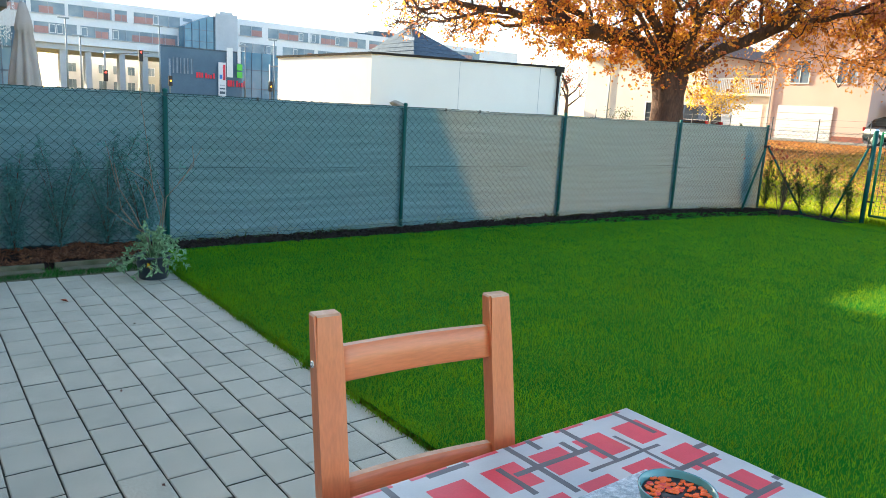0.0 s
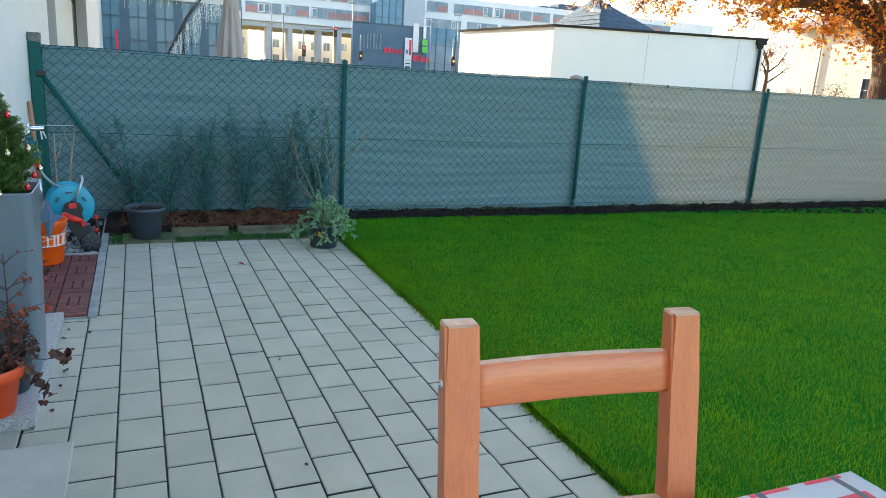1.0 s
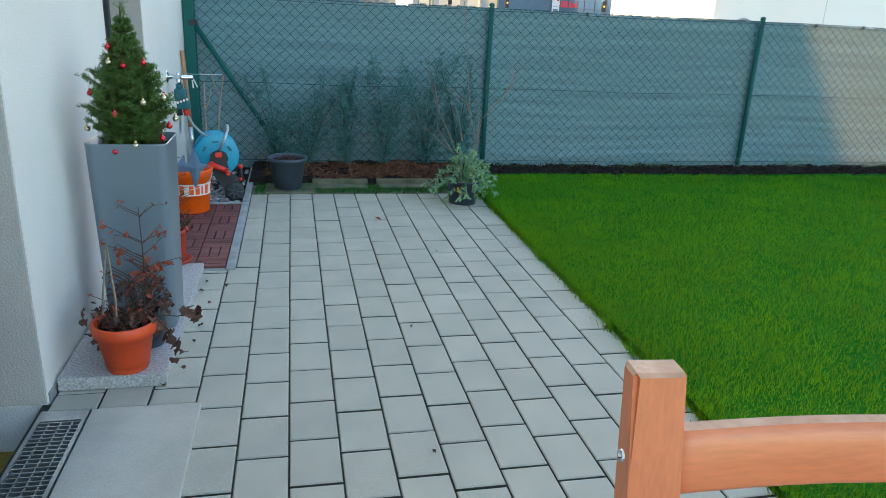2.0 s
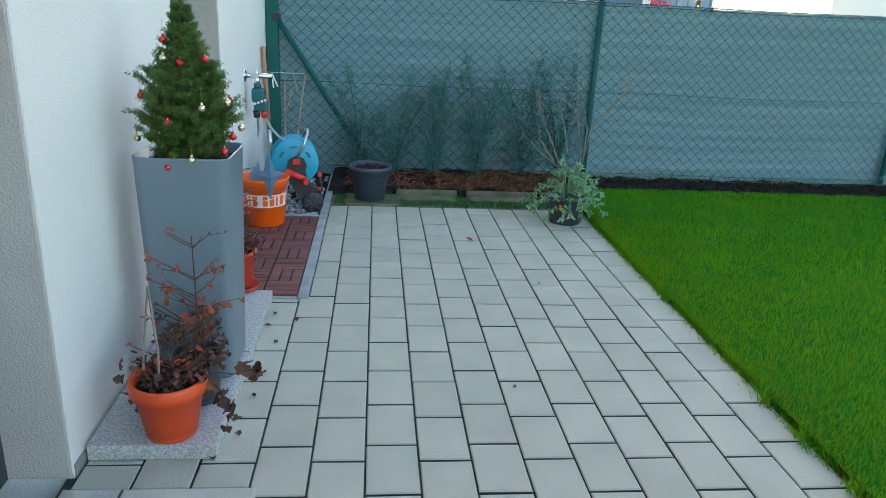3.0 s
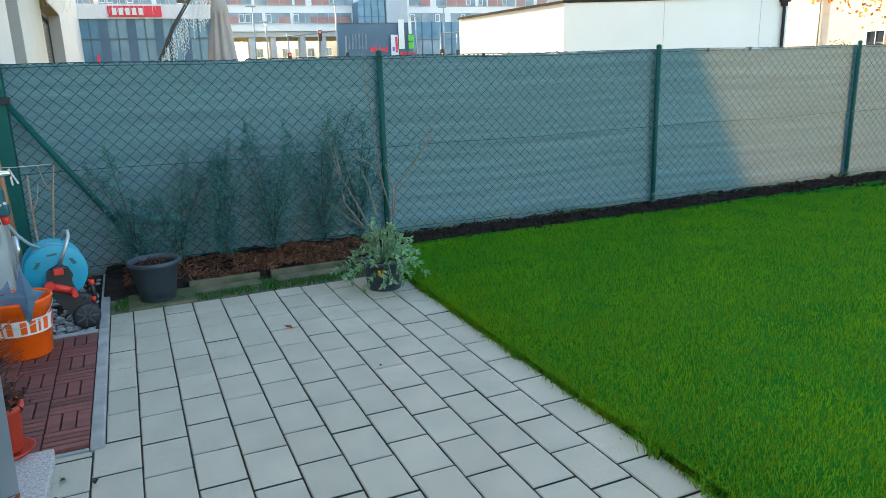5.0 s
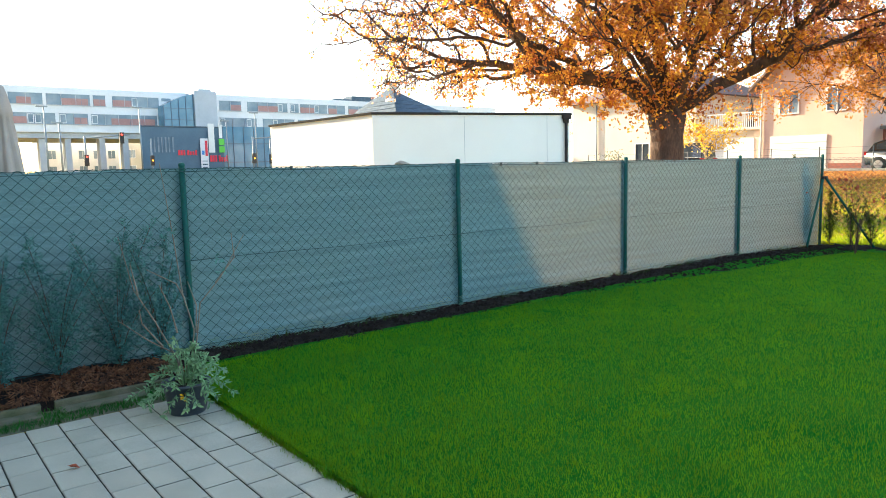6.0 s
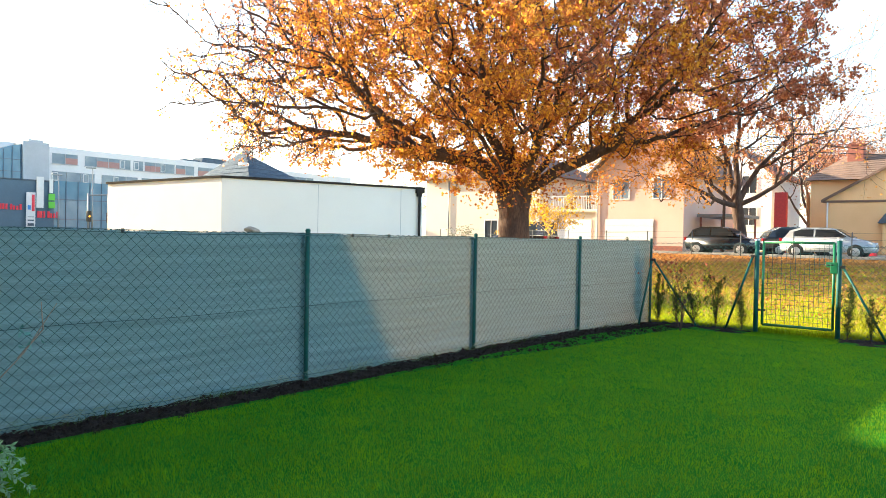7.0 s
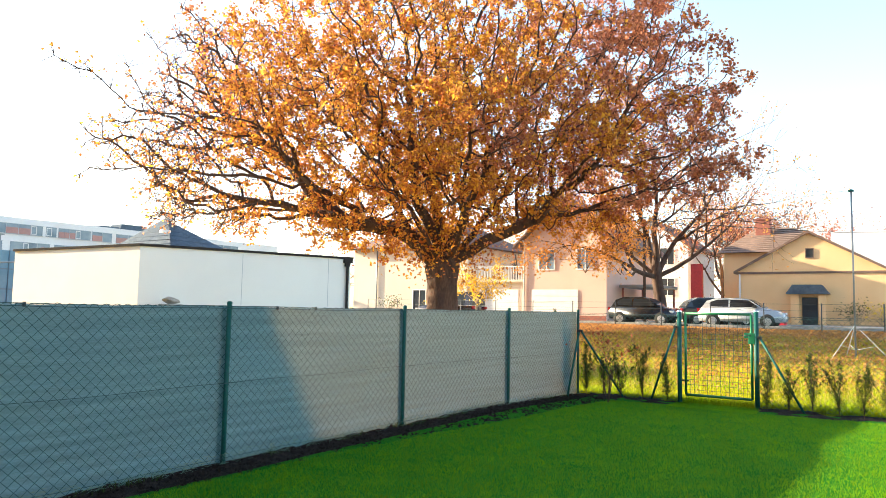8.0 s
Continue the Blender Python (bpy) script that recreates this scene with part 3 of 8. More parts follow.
for k, (a, b, lo, hi) in enumerate(OPENINGS):
    bm = bmesh.new()
    for p, q in (((-0.2, a + 0.001, 0.0), (-0.004, a + 0.016, hi)), ((-0.2, b - 0.016, 0.0), (-0.004, b - 0.001, hi)), ((-0.2, a + 0.016, hi - 0.016), (-0.004, b - 0.016, hi - 0.001))):
        box(bm, p, q)
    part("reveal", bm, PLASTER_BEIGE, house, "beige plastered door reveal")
    d = new(f"door_{k + 1}")
    tagged(d, "closed dark grey roller shutter in a plastered reveal", "door", kind="structure")
    bm = bmesh.new()
    for p, q in (((-0.20, a + 0.016, 0.0), (-0.165, a + 0.06, hi - 0.016)), ((-0.20, b - 0.06, 0.0), (-0.165, b - 0.016, hi - 0.016)), ((-0.20, a + 0.06, hi - 0.1), (-0.165, b - 0.06, hi - 0.016))):
        box(bm, p, q, 0.003)
    part("guide_frame", bm, SHUTTER, d)
    slat = None
    for z in steps(0.03, hi - 0.16, 0.052)[:-1]:
        if slat is None:
            bm = bmesh.new()
            prism(bm, [(-0.012, 0.0), (0.004, 0.004), (0.009, 0.026), (0.004, 0.047), (-0.012, 0.05)], 1, a + 0.055, b - 0.055)
            slat = part("slat", bm, SHUTTER, d)
            slat.location = (-0.19, 0, z)
            first = slat
        else:
            o = new("slat", first.data)
            o.parent = d
            o.location = (-0.19, 0, z)
bm = bmesh.new()
box(bm, (-0.001, 3.34, -0.2), (0.006, 4.622, 0.03))
box(bm, (-0.001, 5.525, -0.2), (0.006, 8.7, 0.03))
part("plinth", bm, PLINTH, house)

# unseen taller block farther on, added so its roof edge shades the fence
bm = bmesh.new()
box(bm, (-16, 24.5, -0.2), (-1.4, 62, 13.85), 0.02)
tagged(part("neighbouring_block", bm, PLASTER, None), "unseen tall white block added to shade the garden fence", "apartment block")

# ---- fence ----
def post(parent, x, y, h, r, label=""):
    bm = bmesh.new()
    tube(bm, [(x, y, -0.3), (x, y, h)], r, 12)
    o = part("post", bm, GREEN_STEEL, parent, label)
    bm = bmesh.new()
    lathe(bm, [(r * 1.12, 0), (r * 1.12, 0.016), (r * 0.7, 0.026), (0, 0.028)], 12, centre=(x, y, h - 0.006))
    part("cap", bm, ALU if r > 0.03 else GREEN_STEEL, o)
    return o


def strut(parent, a, b, r=0.019):
    bm = bmesh.new()
    tube(bm, [a, b], r, 8)
    o = part("brace", bm, GREEN_STEEL, parent)
    bm = bmesh.new()
    box(bm, (a[0] - 0.03, a[1] - 0.03, a[2] - 0.02), (a[0] + 0.03, a[1] + 0.03, a[2] + 0.025), 0.006)
    part("clamp", bm, BLACK, o)


def chain_link(parent, start, way, length, z0, z1, w=0.087, h=0.082, r=0.0022, wires=(0.02, 0.5, 0.985, 1.0)):
    """Diamond wire netting: slanting wires in two directions, knuckled at the top edge."""
    s, d = Vector(start), Vector(way)
    side = Vector((-d.y, d.x, 0))
    verts, faces = [], []

    def rod(a, b, r):
        a, b = Vector(a), Vector(b)
        ax = (b - a).normalized()
        u = side
        v = ax.cross(u).normalized()
        k = len(verts)
        for p in (a, b):
            for q in range(3):
                ang = 2 * math.pi * q / 3
                verts.append(p + r * (math.cos(ang) * u + math.sin(ang) * v))
        for q in range(3):
            faces.append((k + q, k + (q + 1) % 3, k + 3 + (q + 1) % 3, k + 3 + q))

    H = z1 - z0
    n = int(length / w)
    run = H / h * w
    slope = w / h
    for sign in (1, -1):
        for i in range(-int(run / w) - 1, n + int(run / w) + 2):
            u0 = i * w
            if sign > 0:
                lo = max(0.0, -u0 / slope)
                hi = min(H, (length - u0) / slope)
            else:
                lo = max(0.0, (u0 - length) / slope)
                hi = min(H, u0 / slope)
            if hi - lo < 0.01:
                continue
            cuts = steps(lo, hi, 0.34)
            for p, q in zip(cuts, cuts[1:]):
                def at(zz):
                    uu = u0 + sign * zz * slope
                    return s + d * uu + side * (0.004 * math.sin(uu * 3.1 + zz * 2) + sign * 0.0012) + Vector((0, 0, z0 + zz + 0.006 * math.sin(uu * 4.0)))
                rod(at(p), at(q), r)
    # knuckles along the top edge
    rs = random.Random(int(length * 1000))
    for i in range(n):
        u = (i + 0.5) * w + rs.uniform(-0.008, 0.008)
        p = s + d * u + Vector((0, 0, z1))
        lift, lean = rs.uniform(-0.002, 0.006), rs.uniform(-0.012, 0.012)
        rod(p + Vector((0, 0, -0.004)) - d * 0.024, p + Vector((0, 0, lift)) + d * lean, r * 1.3)
        rod(p + Vector((0, 0, lift)) + d * lean, p + Vector((0, 0, -0.003)) + d * 0.028, r * 1.3)
    part_ob = mesh_part("wire_netting", [tuple(v) for v in verts], faces, WIRE, parent, "green coated diamond wire netting")
    part_ob["kind"] = "stuff"
    for f in wires:
        bm = bmesh.new()
        z = z0 + H * f
        tube(bm, [s + d * (length * t) + side * 0.004 + Vector((0, 0, z + 0.005 * math.sin(t * 9))) for t in steps(0, 1, 0.1)], 0.0027, 5)
        part("tension_wire", bm, WIRE, parent)


CLOTH = mat("shade_cloth", (0.165, 0.322, 0.372), (0.126, 0.262, 0.306), scale=3.4, rough=0.85, fine=75, grain=0.32, bump=0.7, depth=0.006, translucent=0.145, spec=0.12, stretch=(0.2, 1, 8), shine=(0.158, 0.116, 0.050))


def shade_cloth(parent, x0, x1, seed):
    """One bay of pleated shade cloth, tied to the posts and slack between them."""
    bm = bmesh.new()
    xs, zs = steps(x0 - 0.035, x1 + 0.035, 0.06), steps(0.0, 1.0, 0.0125)
    rows = []
    for t in zs:
        row = []
        for x in xs:
            u = min(1.0, max(0.0, (x - x0) / (x1 - x0)))
            top = 1.382 - 0.014 * math.sin(math.pi * u) + 0.007 * noise.noise((x * 7, seed, 0))
            low = lawn_z(x, 7.1) - 0.03 + 0.015 * noise.noise((x * 5, seed, 5))
            z = low + (top - low) * t
            sag = 0.03 * math.sin(math.pi * u)
            pl = 0.0027 * math.sin(92 * (t + 0.030 * math.sin(math.pi * u) + 0.03 * noise.noise((x * 0.8, t * 3, seed)))) * (1.7 - 1.2 * t)
            pl += 0.007 * noise.noise((x * 1.3, z * 2.0, seed + 3.0)) + 0.004 * noise.noise((x * 2.5, z * 12, seed))
            row.append(bm.verts.new((x, FENCE_Y + 0.045 + pl + 0.02 * math.sin(math.pi * u), z - sag * t * (1 - t))))
        rows.append(row)
    for a, b in zip(rows, rows[1:]):
        for i in range(len(xs) - 1):
            bm.faces.new((a[i], a[i + 1], b[i + 1], b[i])).smooth = True
    part("shade_cloth", bm, CLOTH, parent, "grey-green woven shade cloth")


WEATHERED = mat("weathered_zinc", (0.20, 0.21, 0.20), (0.12, 0.13, 0.13), scale=30, rough=0.7, metal=0.4, fine=120, grain=0.2)
fence = thing("garden_fence", "green wire netting fence lined with grey-green shade cloth", "fence")
for i, x in enumerate(POSTS):
    if i:
        post(fence, x, FENCE_Y, 1.40, 0.022)
bm = bmesh.new()
box(bm, (0.004, FENCE_Y - 0.045, -0.3), (0.088, FENCE_Y + 0.045, 1.40), 0.006)
corner_post = part("post", bm, GREEN_STEEL, fence)
bm = bmesh.new()
box(bm, (0.002, FENCE_Y - 0.047, 1.401), (0.090, FENCE_Y + 0.047, 1.468), 0.004)
part("cap", bm, WEATHERED, corner_post, "weathered galvanised post top")
for i, (a, b) in enumerate(zip(POSTS, POSTS[1:])):
    chain_link(fence, (a, FENCE_Y - 0.028, 0), (1, 0, 0), b - a, lawn_z((a + b) / 2, 7) + 0.02, 1.375)
    shade_cloth(fence, a, b, i * 11.0)
def netting_foot(parent, x0, x1, seed):
    """The netting's lower edge, crumpled in small folds on the soil."""
    rs = random.Random(seed)
    bm = bmesh.new()
    for k in range(int((x1 - x0) * 120)):
        x = rs.uniform(x0, x1)
        fold = 0.05 + 0.05 * (0.5 + noise.noise((x * 1.4, 2.0, 0.5)))
        y, z = FENCE_Y - 0.03 - rs.uniform(0, 0.055), lawn_z(x, 7.1) + rs.uniform(0.0, fold)
        l, way_ = rs.uniform(0.03, 0.075), rs.choice((-1, 1))
        tube(bm, [(x, y, z), (x + l * 0.5 * way_, y + rs.uniform(-0.012, 0.012), z + rs.uniform(0.0, 0.02)), (x + l * way_, y + rs.uniform(-0.015, 0.015), z + rs.uniform(-0.015, 0.012))], 0.0015, 3, cap=False)
    part("netting_foot", bm, FOLD_WIRE, parent, "pale green crumpled netting at the foot")["kind"] = "stuff"


FOLD_WIRE = mat("worn_green_wire", (0.10, 0.22, 0.17), (0.20, 0.28, 0.20), scale=5, rough=0.7, grain=0.1, bump=0)
for i, (a, b) in enumerate(zip(POSTS[1:], POSTS[2:])):
    netting_foot(fence, a, b, 60 + i)
for x in (5.72, 6.24, 3.4):
    bm = bmesh.new()
    box(bm, (x - 0.007, FENCE_Y + 0.03, 1.35), (x + 0.007, FENCE_Y + 0.055, 1.385), 0.003)
    part("cloth_clip", bm, BLACK, fence)
strut(fence, (0.08, FENCE_Y - 0.03, 1.16), (0.83, FENCE_Y - 0.06, 0.0))
strut(fence, (12.86, FENCE_Y - 0.04, 1.04), (12.22, FENCE_Y - 0.10, -0.06))

side_fence = thing("side_fence", "green wire netting fence with diagonal braces beside the gate", "fence")
for y, h, r in ((5.365, 1.42, 0.036), (4.185, 1.44, 0.036), (1.7, 1.40, 0.022), (-0.8, 1.40, 0.022)):
    post(side_fence, GATE_X, y, h, r)
chain_link(side_fence, (GATE_X - 0.03, 5.365, 0), (0, 1, 0), 1.78, -0.06, 1.36, wires=(0.02, 0.98))
for y0, l in ((1.7, 2.48), (-0.8, 2.5)):
    chain_link(side_fence, (GATE_X - 0.03, y0, 0), (0, 1, 0), l, -0.06, 1.36, wires=(0.02, 0.98))
strut(side_fence, (GATE_X - 0.03, 7.08, 1.04), (GATE_X - 0.06, 6.30, -0.05))
strut(side_fence, (GATE_X - 0.03, 5.42, 1.16), (GATE_X - 0.06, 5.83, -0.08))
strut(side_fence, (GATE_X - 0.03, 4.13, 1.03), (GATE_X - 0.06, 3.52, -0.08))

gate = thing("garden_gate", "closed bright green steel garden gate with wire mesh", "gate")
bm = bmesh.new()
Y0, Y1, Z0, Z1 = 4.255, 5.265, 0.07, 1.39
for a, b in (((Y0, Z0), (Y1, Z0)), ((Y1, Z0), (Y1, Z1)), ((Y1, Z1), (Y0, Z1)), ((Y0, Z1), (Y0, Z0))):
    tube(bm, [(GATE_X, *a), (GATE_X, *b)], 0.021, 10)
part("gate_frame", bm, GATE_STEEL, gate)
bm = bmesh.new()
for y in steps(Y0, Y1, 0.066)[1:-1]:
    tube(bm, [(GATE_X, y, Z0), (GATE_X, y, Z1)], 0.0034, 4, cap=False)
for z in steps(Z0, Z1, 0.085)[1:-1]:
    tube(bm, [(GATE_X - 0.004, Y0, z), (GATE_X - 0.004, Y1, z)], 0.0034, 4, cap=False)
part("wire_mesh", bm, WIRE, gate)["kind"] = "stuff"
bm = bmesh.new()
box(bm, (GATE_X - 0.035, 4.20, 0.93), (GATE_X + 0.03, 4.30, 1.10), 0.008)
box(bm, (GATE_X - 0.03, 4.30, 1.02), (GATE_X + 0.02, 4.36, 1.10), 0.006)
lock = part("lock_box", bm, GATE_STEEL, gate)
bm = bmesh.new()
tube(bm, [(GATE_X - 0.035, 4.26, 1.06), (GATE_X - 0.085, 4.26, 1.06), (GATE_X - 0.09, 4.36, 1.055)], 0.009, 8)
part("handle", bm, BLACK, lock)
for z in (0.28, 1.18):
    bm = bmesh.new()
    box(bm, (GATE_X - 0.012, 5.22, z), (GATE_X + 0.012, 5.345, z + 0.03), 0.004)
    part("hinge", bm, BLACK, gate)

# ---- chair and table ----
def dining_chair(m):
    c = thing("dining_chair", "reddish-stained pine chair with two curved back rails, pushed to the table", "chair", m)
    W = 0.414
    def back_y(z):
        return 0.0 if z < 0.45 else 0.085 * ((z - 0.45) / 0.55) ** 1.15
    for sx, nm in ((-1, 0), (1, 1)):
        bm = bmesh.new()
        secs = []
        x0, x1 = (-W / 2, -W / 2 + 0.051) if sx < 0 else (W / 2 - 0.051, W / 2)
        zs = [0.0, 0.2, 0.45, 0.6, 0.75, 0.88, 0.9875, 0.991]
        for z in zs:
            y = back_y(z)
            g = 0.003 if z == 0.991 else 0.0
            secs.append([bm.verts.new((x0 + cx * (x1 - x0) + (g if cx == 0 else -g), y + cy * 0.031 + (g if cy == 0 else -g), z)) for cx, cy in ((0, 0), (1, 0), (1, 1), (0, 1))])
        for a, b in zip(secs, secs[1:]):
            for i in range(4):
                bm.faces.new((a[i], a[(i + 1) % 4], b[(i + 1) % 4], b[i]))
        bm.faces.new(secs[0][::-1])
        bm.faces.new(secs[-1]).material_index = 1
        for i in range(4):
            for f in secs[-1][i].link_faces:
                if f.normal.z > -1 and all(v in secs[-1] or v in secs[-2] for v in f.verts):
                    f.material_index = 1
        edges = [e for e in bm.edges if abs(e.verts[0].co.z - e.verts[1].co.z) > 0.03]
        bmesh.ops.bevel(bm, geom=edges, offset=0.005, segments=2, affect="EDGES")
        o = part("back_post", bm, [CHAIR_WOOD, CHAIR_END], c)
        if sx < 0:
            bm = bmesh.new()
            m2 = Matrix.Translation((x0 - 0.0005, back_y(0.905) + 0.018, 0.905)) @ Matrix.Rotation(radians(-90), 4, "Y")
            lathe(bm, [(0, -0.002), (0.003, -0.002), (0.0032, 0.002), (0.0062, 0.002), (0.0066, -0.001)], 12)
            for v in bm.verts:
                v.co = m2 @ v.co
            part("bolt", bm, CHROME, o)
    for z0, z1, nm in ((0.866, 0.930, 1), (0.647, 0.700, 2)):
        bm = bmesh.new()
        n = 14
        rings = []
        for i in range(n + 1):
            u = i / n
            x = -W / 2 + 0.044 + u * (W - 0.088)
            bow = 0.007 * math.sin(math.pi * u)
            arch = 0.001 * math.sin(math.pi * u)
            ring = []
            for dy, dz in ((0.004, 0.003), (0.001, 0.008), (0.001, z1 - z0 - 0.008), (0.005, z1 - z0), (0.019, z1 - z0), (0.023, z1 - z0 - 0.006), (0.023, 0.006), (0.019, 0.0)):
                z = z0 + dz + arch
                ring.append(bm.verts.new((x, back_y(z) + 0.007 + dy + bow, z)))
            rings.append(ring)
        for a, b in zip(rings, rings[1:]):
            for k in range(8):
                f = bm.faces.new((a[k], b[k], b[(k + 1) % 8], a[(k + 1) % 8]))
                f.smooth = k not in (3,)
                f.material_index = 1 if k == 3 else 0
        bm.faces.new(rings[0])
        bm.faces.new(rings[-1][::-1])
        bmesh.ops.recalc_face_normals(bm, faces=bm.faces[:])
        part("back_rail", bm, [CHAIR_RAIL, CHAIR_END], c)
    bm = bmesh.new()
    box(bm, (-0.205, -0.37, 0.43), (0.205, 0.0, 0.455), 0.006)
    part("seat", bm, CHAIR_RAIL, c)
    for x in (-0.2, 0.155):
        bm = bmesh.new()
        box(bm, (x, -0.36, 0.0), (x + 0.045, -0.315, 0.43), 0.004)
        part("front_leg", bm, CHAIR_WOOD, c)
    for x in (-0.195, 0.165):
        bm = bmesh.new()
        box(bm, (x, -0.315, 0.2), (x + 0.025, 0.003, 0.235), 0.003)
        part("stretcher", bm, CHAIR_RAIL, c)
    return c


dining_chair(pose(1.336, 1.424, 0, 0, 0, -5.0) @ Matrix.Scale(1.018, 4))

TX0, TX1, TY0, TY1, TZ = 1.04, 1.85, 0.087, 1.40, 0.728
table = thing("garden_table", "wooden garden table under a patterned oilcloth", "table")
bm = bmesh.new()
box(bm, (TX0 + 0.004, TY0 + 0.004, TZ - 0.03), (TX1 - 0.004, TY1 - 0.004, TZ - 0.002), 0.004)
part("tabletop", bm, CHAIR_RAIL, table)
for x in (TX0 + 0.05, TX1 - 0.11):
    for y in (TY0 + 0.05, TY1 - 0.11):
        bm = bmesh.new()
        box(bm, (x, y, 0.0), (x + 0.06, y + 0.06, TZ - 0.03), 0.004)
        part("leg", bm, CHAIR_WOOD, table)

# oilcloth pattern: a lattice of red fields crossed by dark bars, in metres from the far right corner
bm = bmesh.new()
CELL = 0.0046
nx, ny = round((TX1 - TX0) / CELL), round((TY1 - TY0) / CELL)


# dark bars across and along the cloth: place, start, end
BARS_ALONG = ((0.048, 0.0, 0.118), (0.214, 0.0, 0.156), (0.138, 0.079, 0.238), (0.255, 0.045, 0.095), (0.366, 0.0, 0.19), (0.434, 0.058, 0.16), (0.311, 0.0, 0.043), (0.092, 0.240, 0.372), (0.572, 0.0, 0.055), (0.29, 0.22, 0.36), (0.50, 0.2, 0.33))
BARS_ACROSS = ((0.154, 0.086, 0.296), (0.092, 0.216, 0.424), (0.202, -0.02, 0.035), (0.240, 0.017, 0.150), (0.355, -0.03, 0.012), (0.013, 0.47, 0.561), (0.368, 0.018, 0.13), (0.29, 0.25, 0.40), (0.22, 0.42, 0.56))


def pattern(x, y):
    a, b = TX1 - x, TY1 - y
    u, v = (a + 0.0885) % 0.1197, (b + 0.0715) % 0.1236
    a, b = (a + 0.04) % 0.60 - 0.04, b % 0.42
    if any(abs(a - p) < 0.0065 and s < b < e for p, s, e in BARS_ALONG) or any(abs(b - p) < 0.0065 and s < a < e for p, s, e in BARS_ACROSS):
        return 2
    return 1 if u < 0.084 and v < 0.085 else 0


def drape(i, j):
    """Cloth surface: flat over the table, hanging past its edges."""
    x, y, z = TX0 + i * (TX1 - TX0) / nx, TY0 + j * (TY1 - TY0) / ny, TZ
    return Vector((x, y, z + 0.0012 * noise.noise((x * 14, y * 14, 0)) + 0.003))


grid = [[bm.verts.new(drape(i, j)) for i in range(nx + 1)] for j in range(ny + 1)]
for j in range(ny):
    for i in range(nx):
        f = bm.faces.new((grid[j][i], grid[j][i + 1], grid[j + 1][i + 1], grid[j + 1][i]))
        f.smooth = True
        f.material_index = pattern(TX0 + (i + 0.5) * CELL, TY0 + (j + 0.5) * CELL)
loop = [grid[0][i] for i in range(nx)] + [grid[j][nx] for j in range(ny)] + [grid[ny][i] for i in range(nx, 0, -1)] + [grid[j][0] for j in range(ny, 0, -1)]
mid = Vector(((TX0 + TX1) / 2, (TY0 + TY1) / 2, 0))
prev = loop
for d, out in ((0.004, 0.003), (0.03, 0.005), (0.08, 0.008), (0.15, 0.010)):
    ring = []
    for v in loop:
        o = Vector((0, 0, 0))
        if abs(v.co.x - TX0) < 1e-4: o.x = -out
        if abs(v.co.x - TX1) < 1e-4: o.x = out
        if abs(v.co.y - TY0) < 1e-4: o.y = -out
        if abs(v.co.y - TY1) < 1e-4: o.y = out
        wave = 0.004 * d / 0.15 * math.sin((v.co.x + v.co.y) * 30)
        ring.append(bm.verts.new(Vector((v.co.x, v.co.y, TZ + 0.003 - d)) + o * (1 + wave * 60)))
    for k in range(len(loop)):
        q = (k + 1) % len(loop)
        f = bm.faces.new((prev[k], ring[k], ring[q], prev[q]))
        f.smooth = True
        near = next((g for g in loop[k].link_faces if loop[q] in g.verts), None)
        f.material_index = near.material_index if near and d < 0.05 else pattern(loop[k].co.x, loop[k].co.y - d)
    prev = ring
bmesh.ops.recalc_face_normals(bm, faces=bm.faces[:])
cloth = part("oilcloth", bm, [CLOTH_WHITE, CLOTH_RED, CLOTH_GREY], None)
tagged(cloth, "white oilcloth with red rectangles and grey bars", "tablecloth")

bm = bmesh.new()
box(bm, (1.44, 0.987, TZ + 0.0045), (1.638, 1.187, TZ + 0.014), 0.003)
tagged(part("stone_coaster", bm, STONE_MAT, None), "pale blue-grey speckled square coaster on the oilcloth", "coaster")
bowl = thing("candle_bowl", "teal glazed ceramic bowl with orange and black decoration inside", "bowl", Matrix.Translation((1.545, 1.062, TZ + 0.0145)))
bm = bmesh.new()
lathe(bm, [(0, 0), (0.038, 0), (0.050, 0.012), (0.058, 0.030), (0.0625, 0.049), (0.0610, 0.051), (0.0585, 0.049), (0.056, 0.040), (0.050, 0.032), (0, 0.030)], 40)
part("shell", bm, CERAMIC, bowl)
bm = bmesh.new()
lathe(bm, [(0, 0.039), (0.0550, 0.039), (0.052, 0.034)], 32)
part("filling", bm, BLACK, bowl, "dark filling")
rs = random.Random(3)
for k in range(95):
    a, r = rs.uniform(0, 6.28), 0.052 * math.sqrt(rs.random())
    bm = bmesh.new()
    s = rs.uniform(0.0025, 0.0062)
    bmesh.ops.create_icosphere(bm, subdivisions=1, radius=s)
    for v in bm.verts:
        v.co = Vector((v.co.x * 1.4, v.co.y, v.co.z * 0.35)) + Vector((r * math.cos(a), r * math.sin(a), 0.0405))
    part("orange_piece", bm, RED if k % 6 == 0 else ORANGE, bowl)

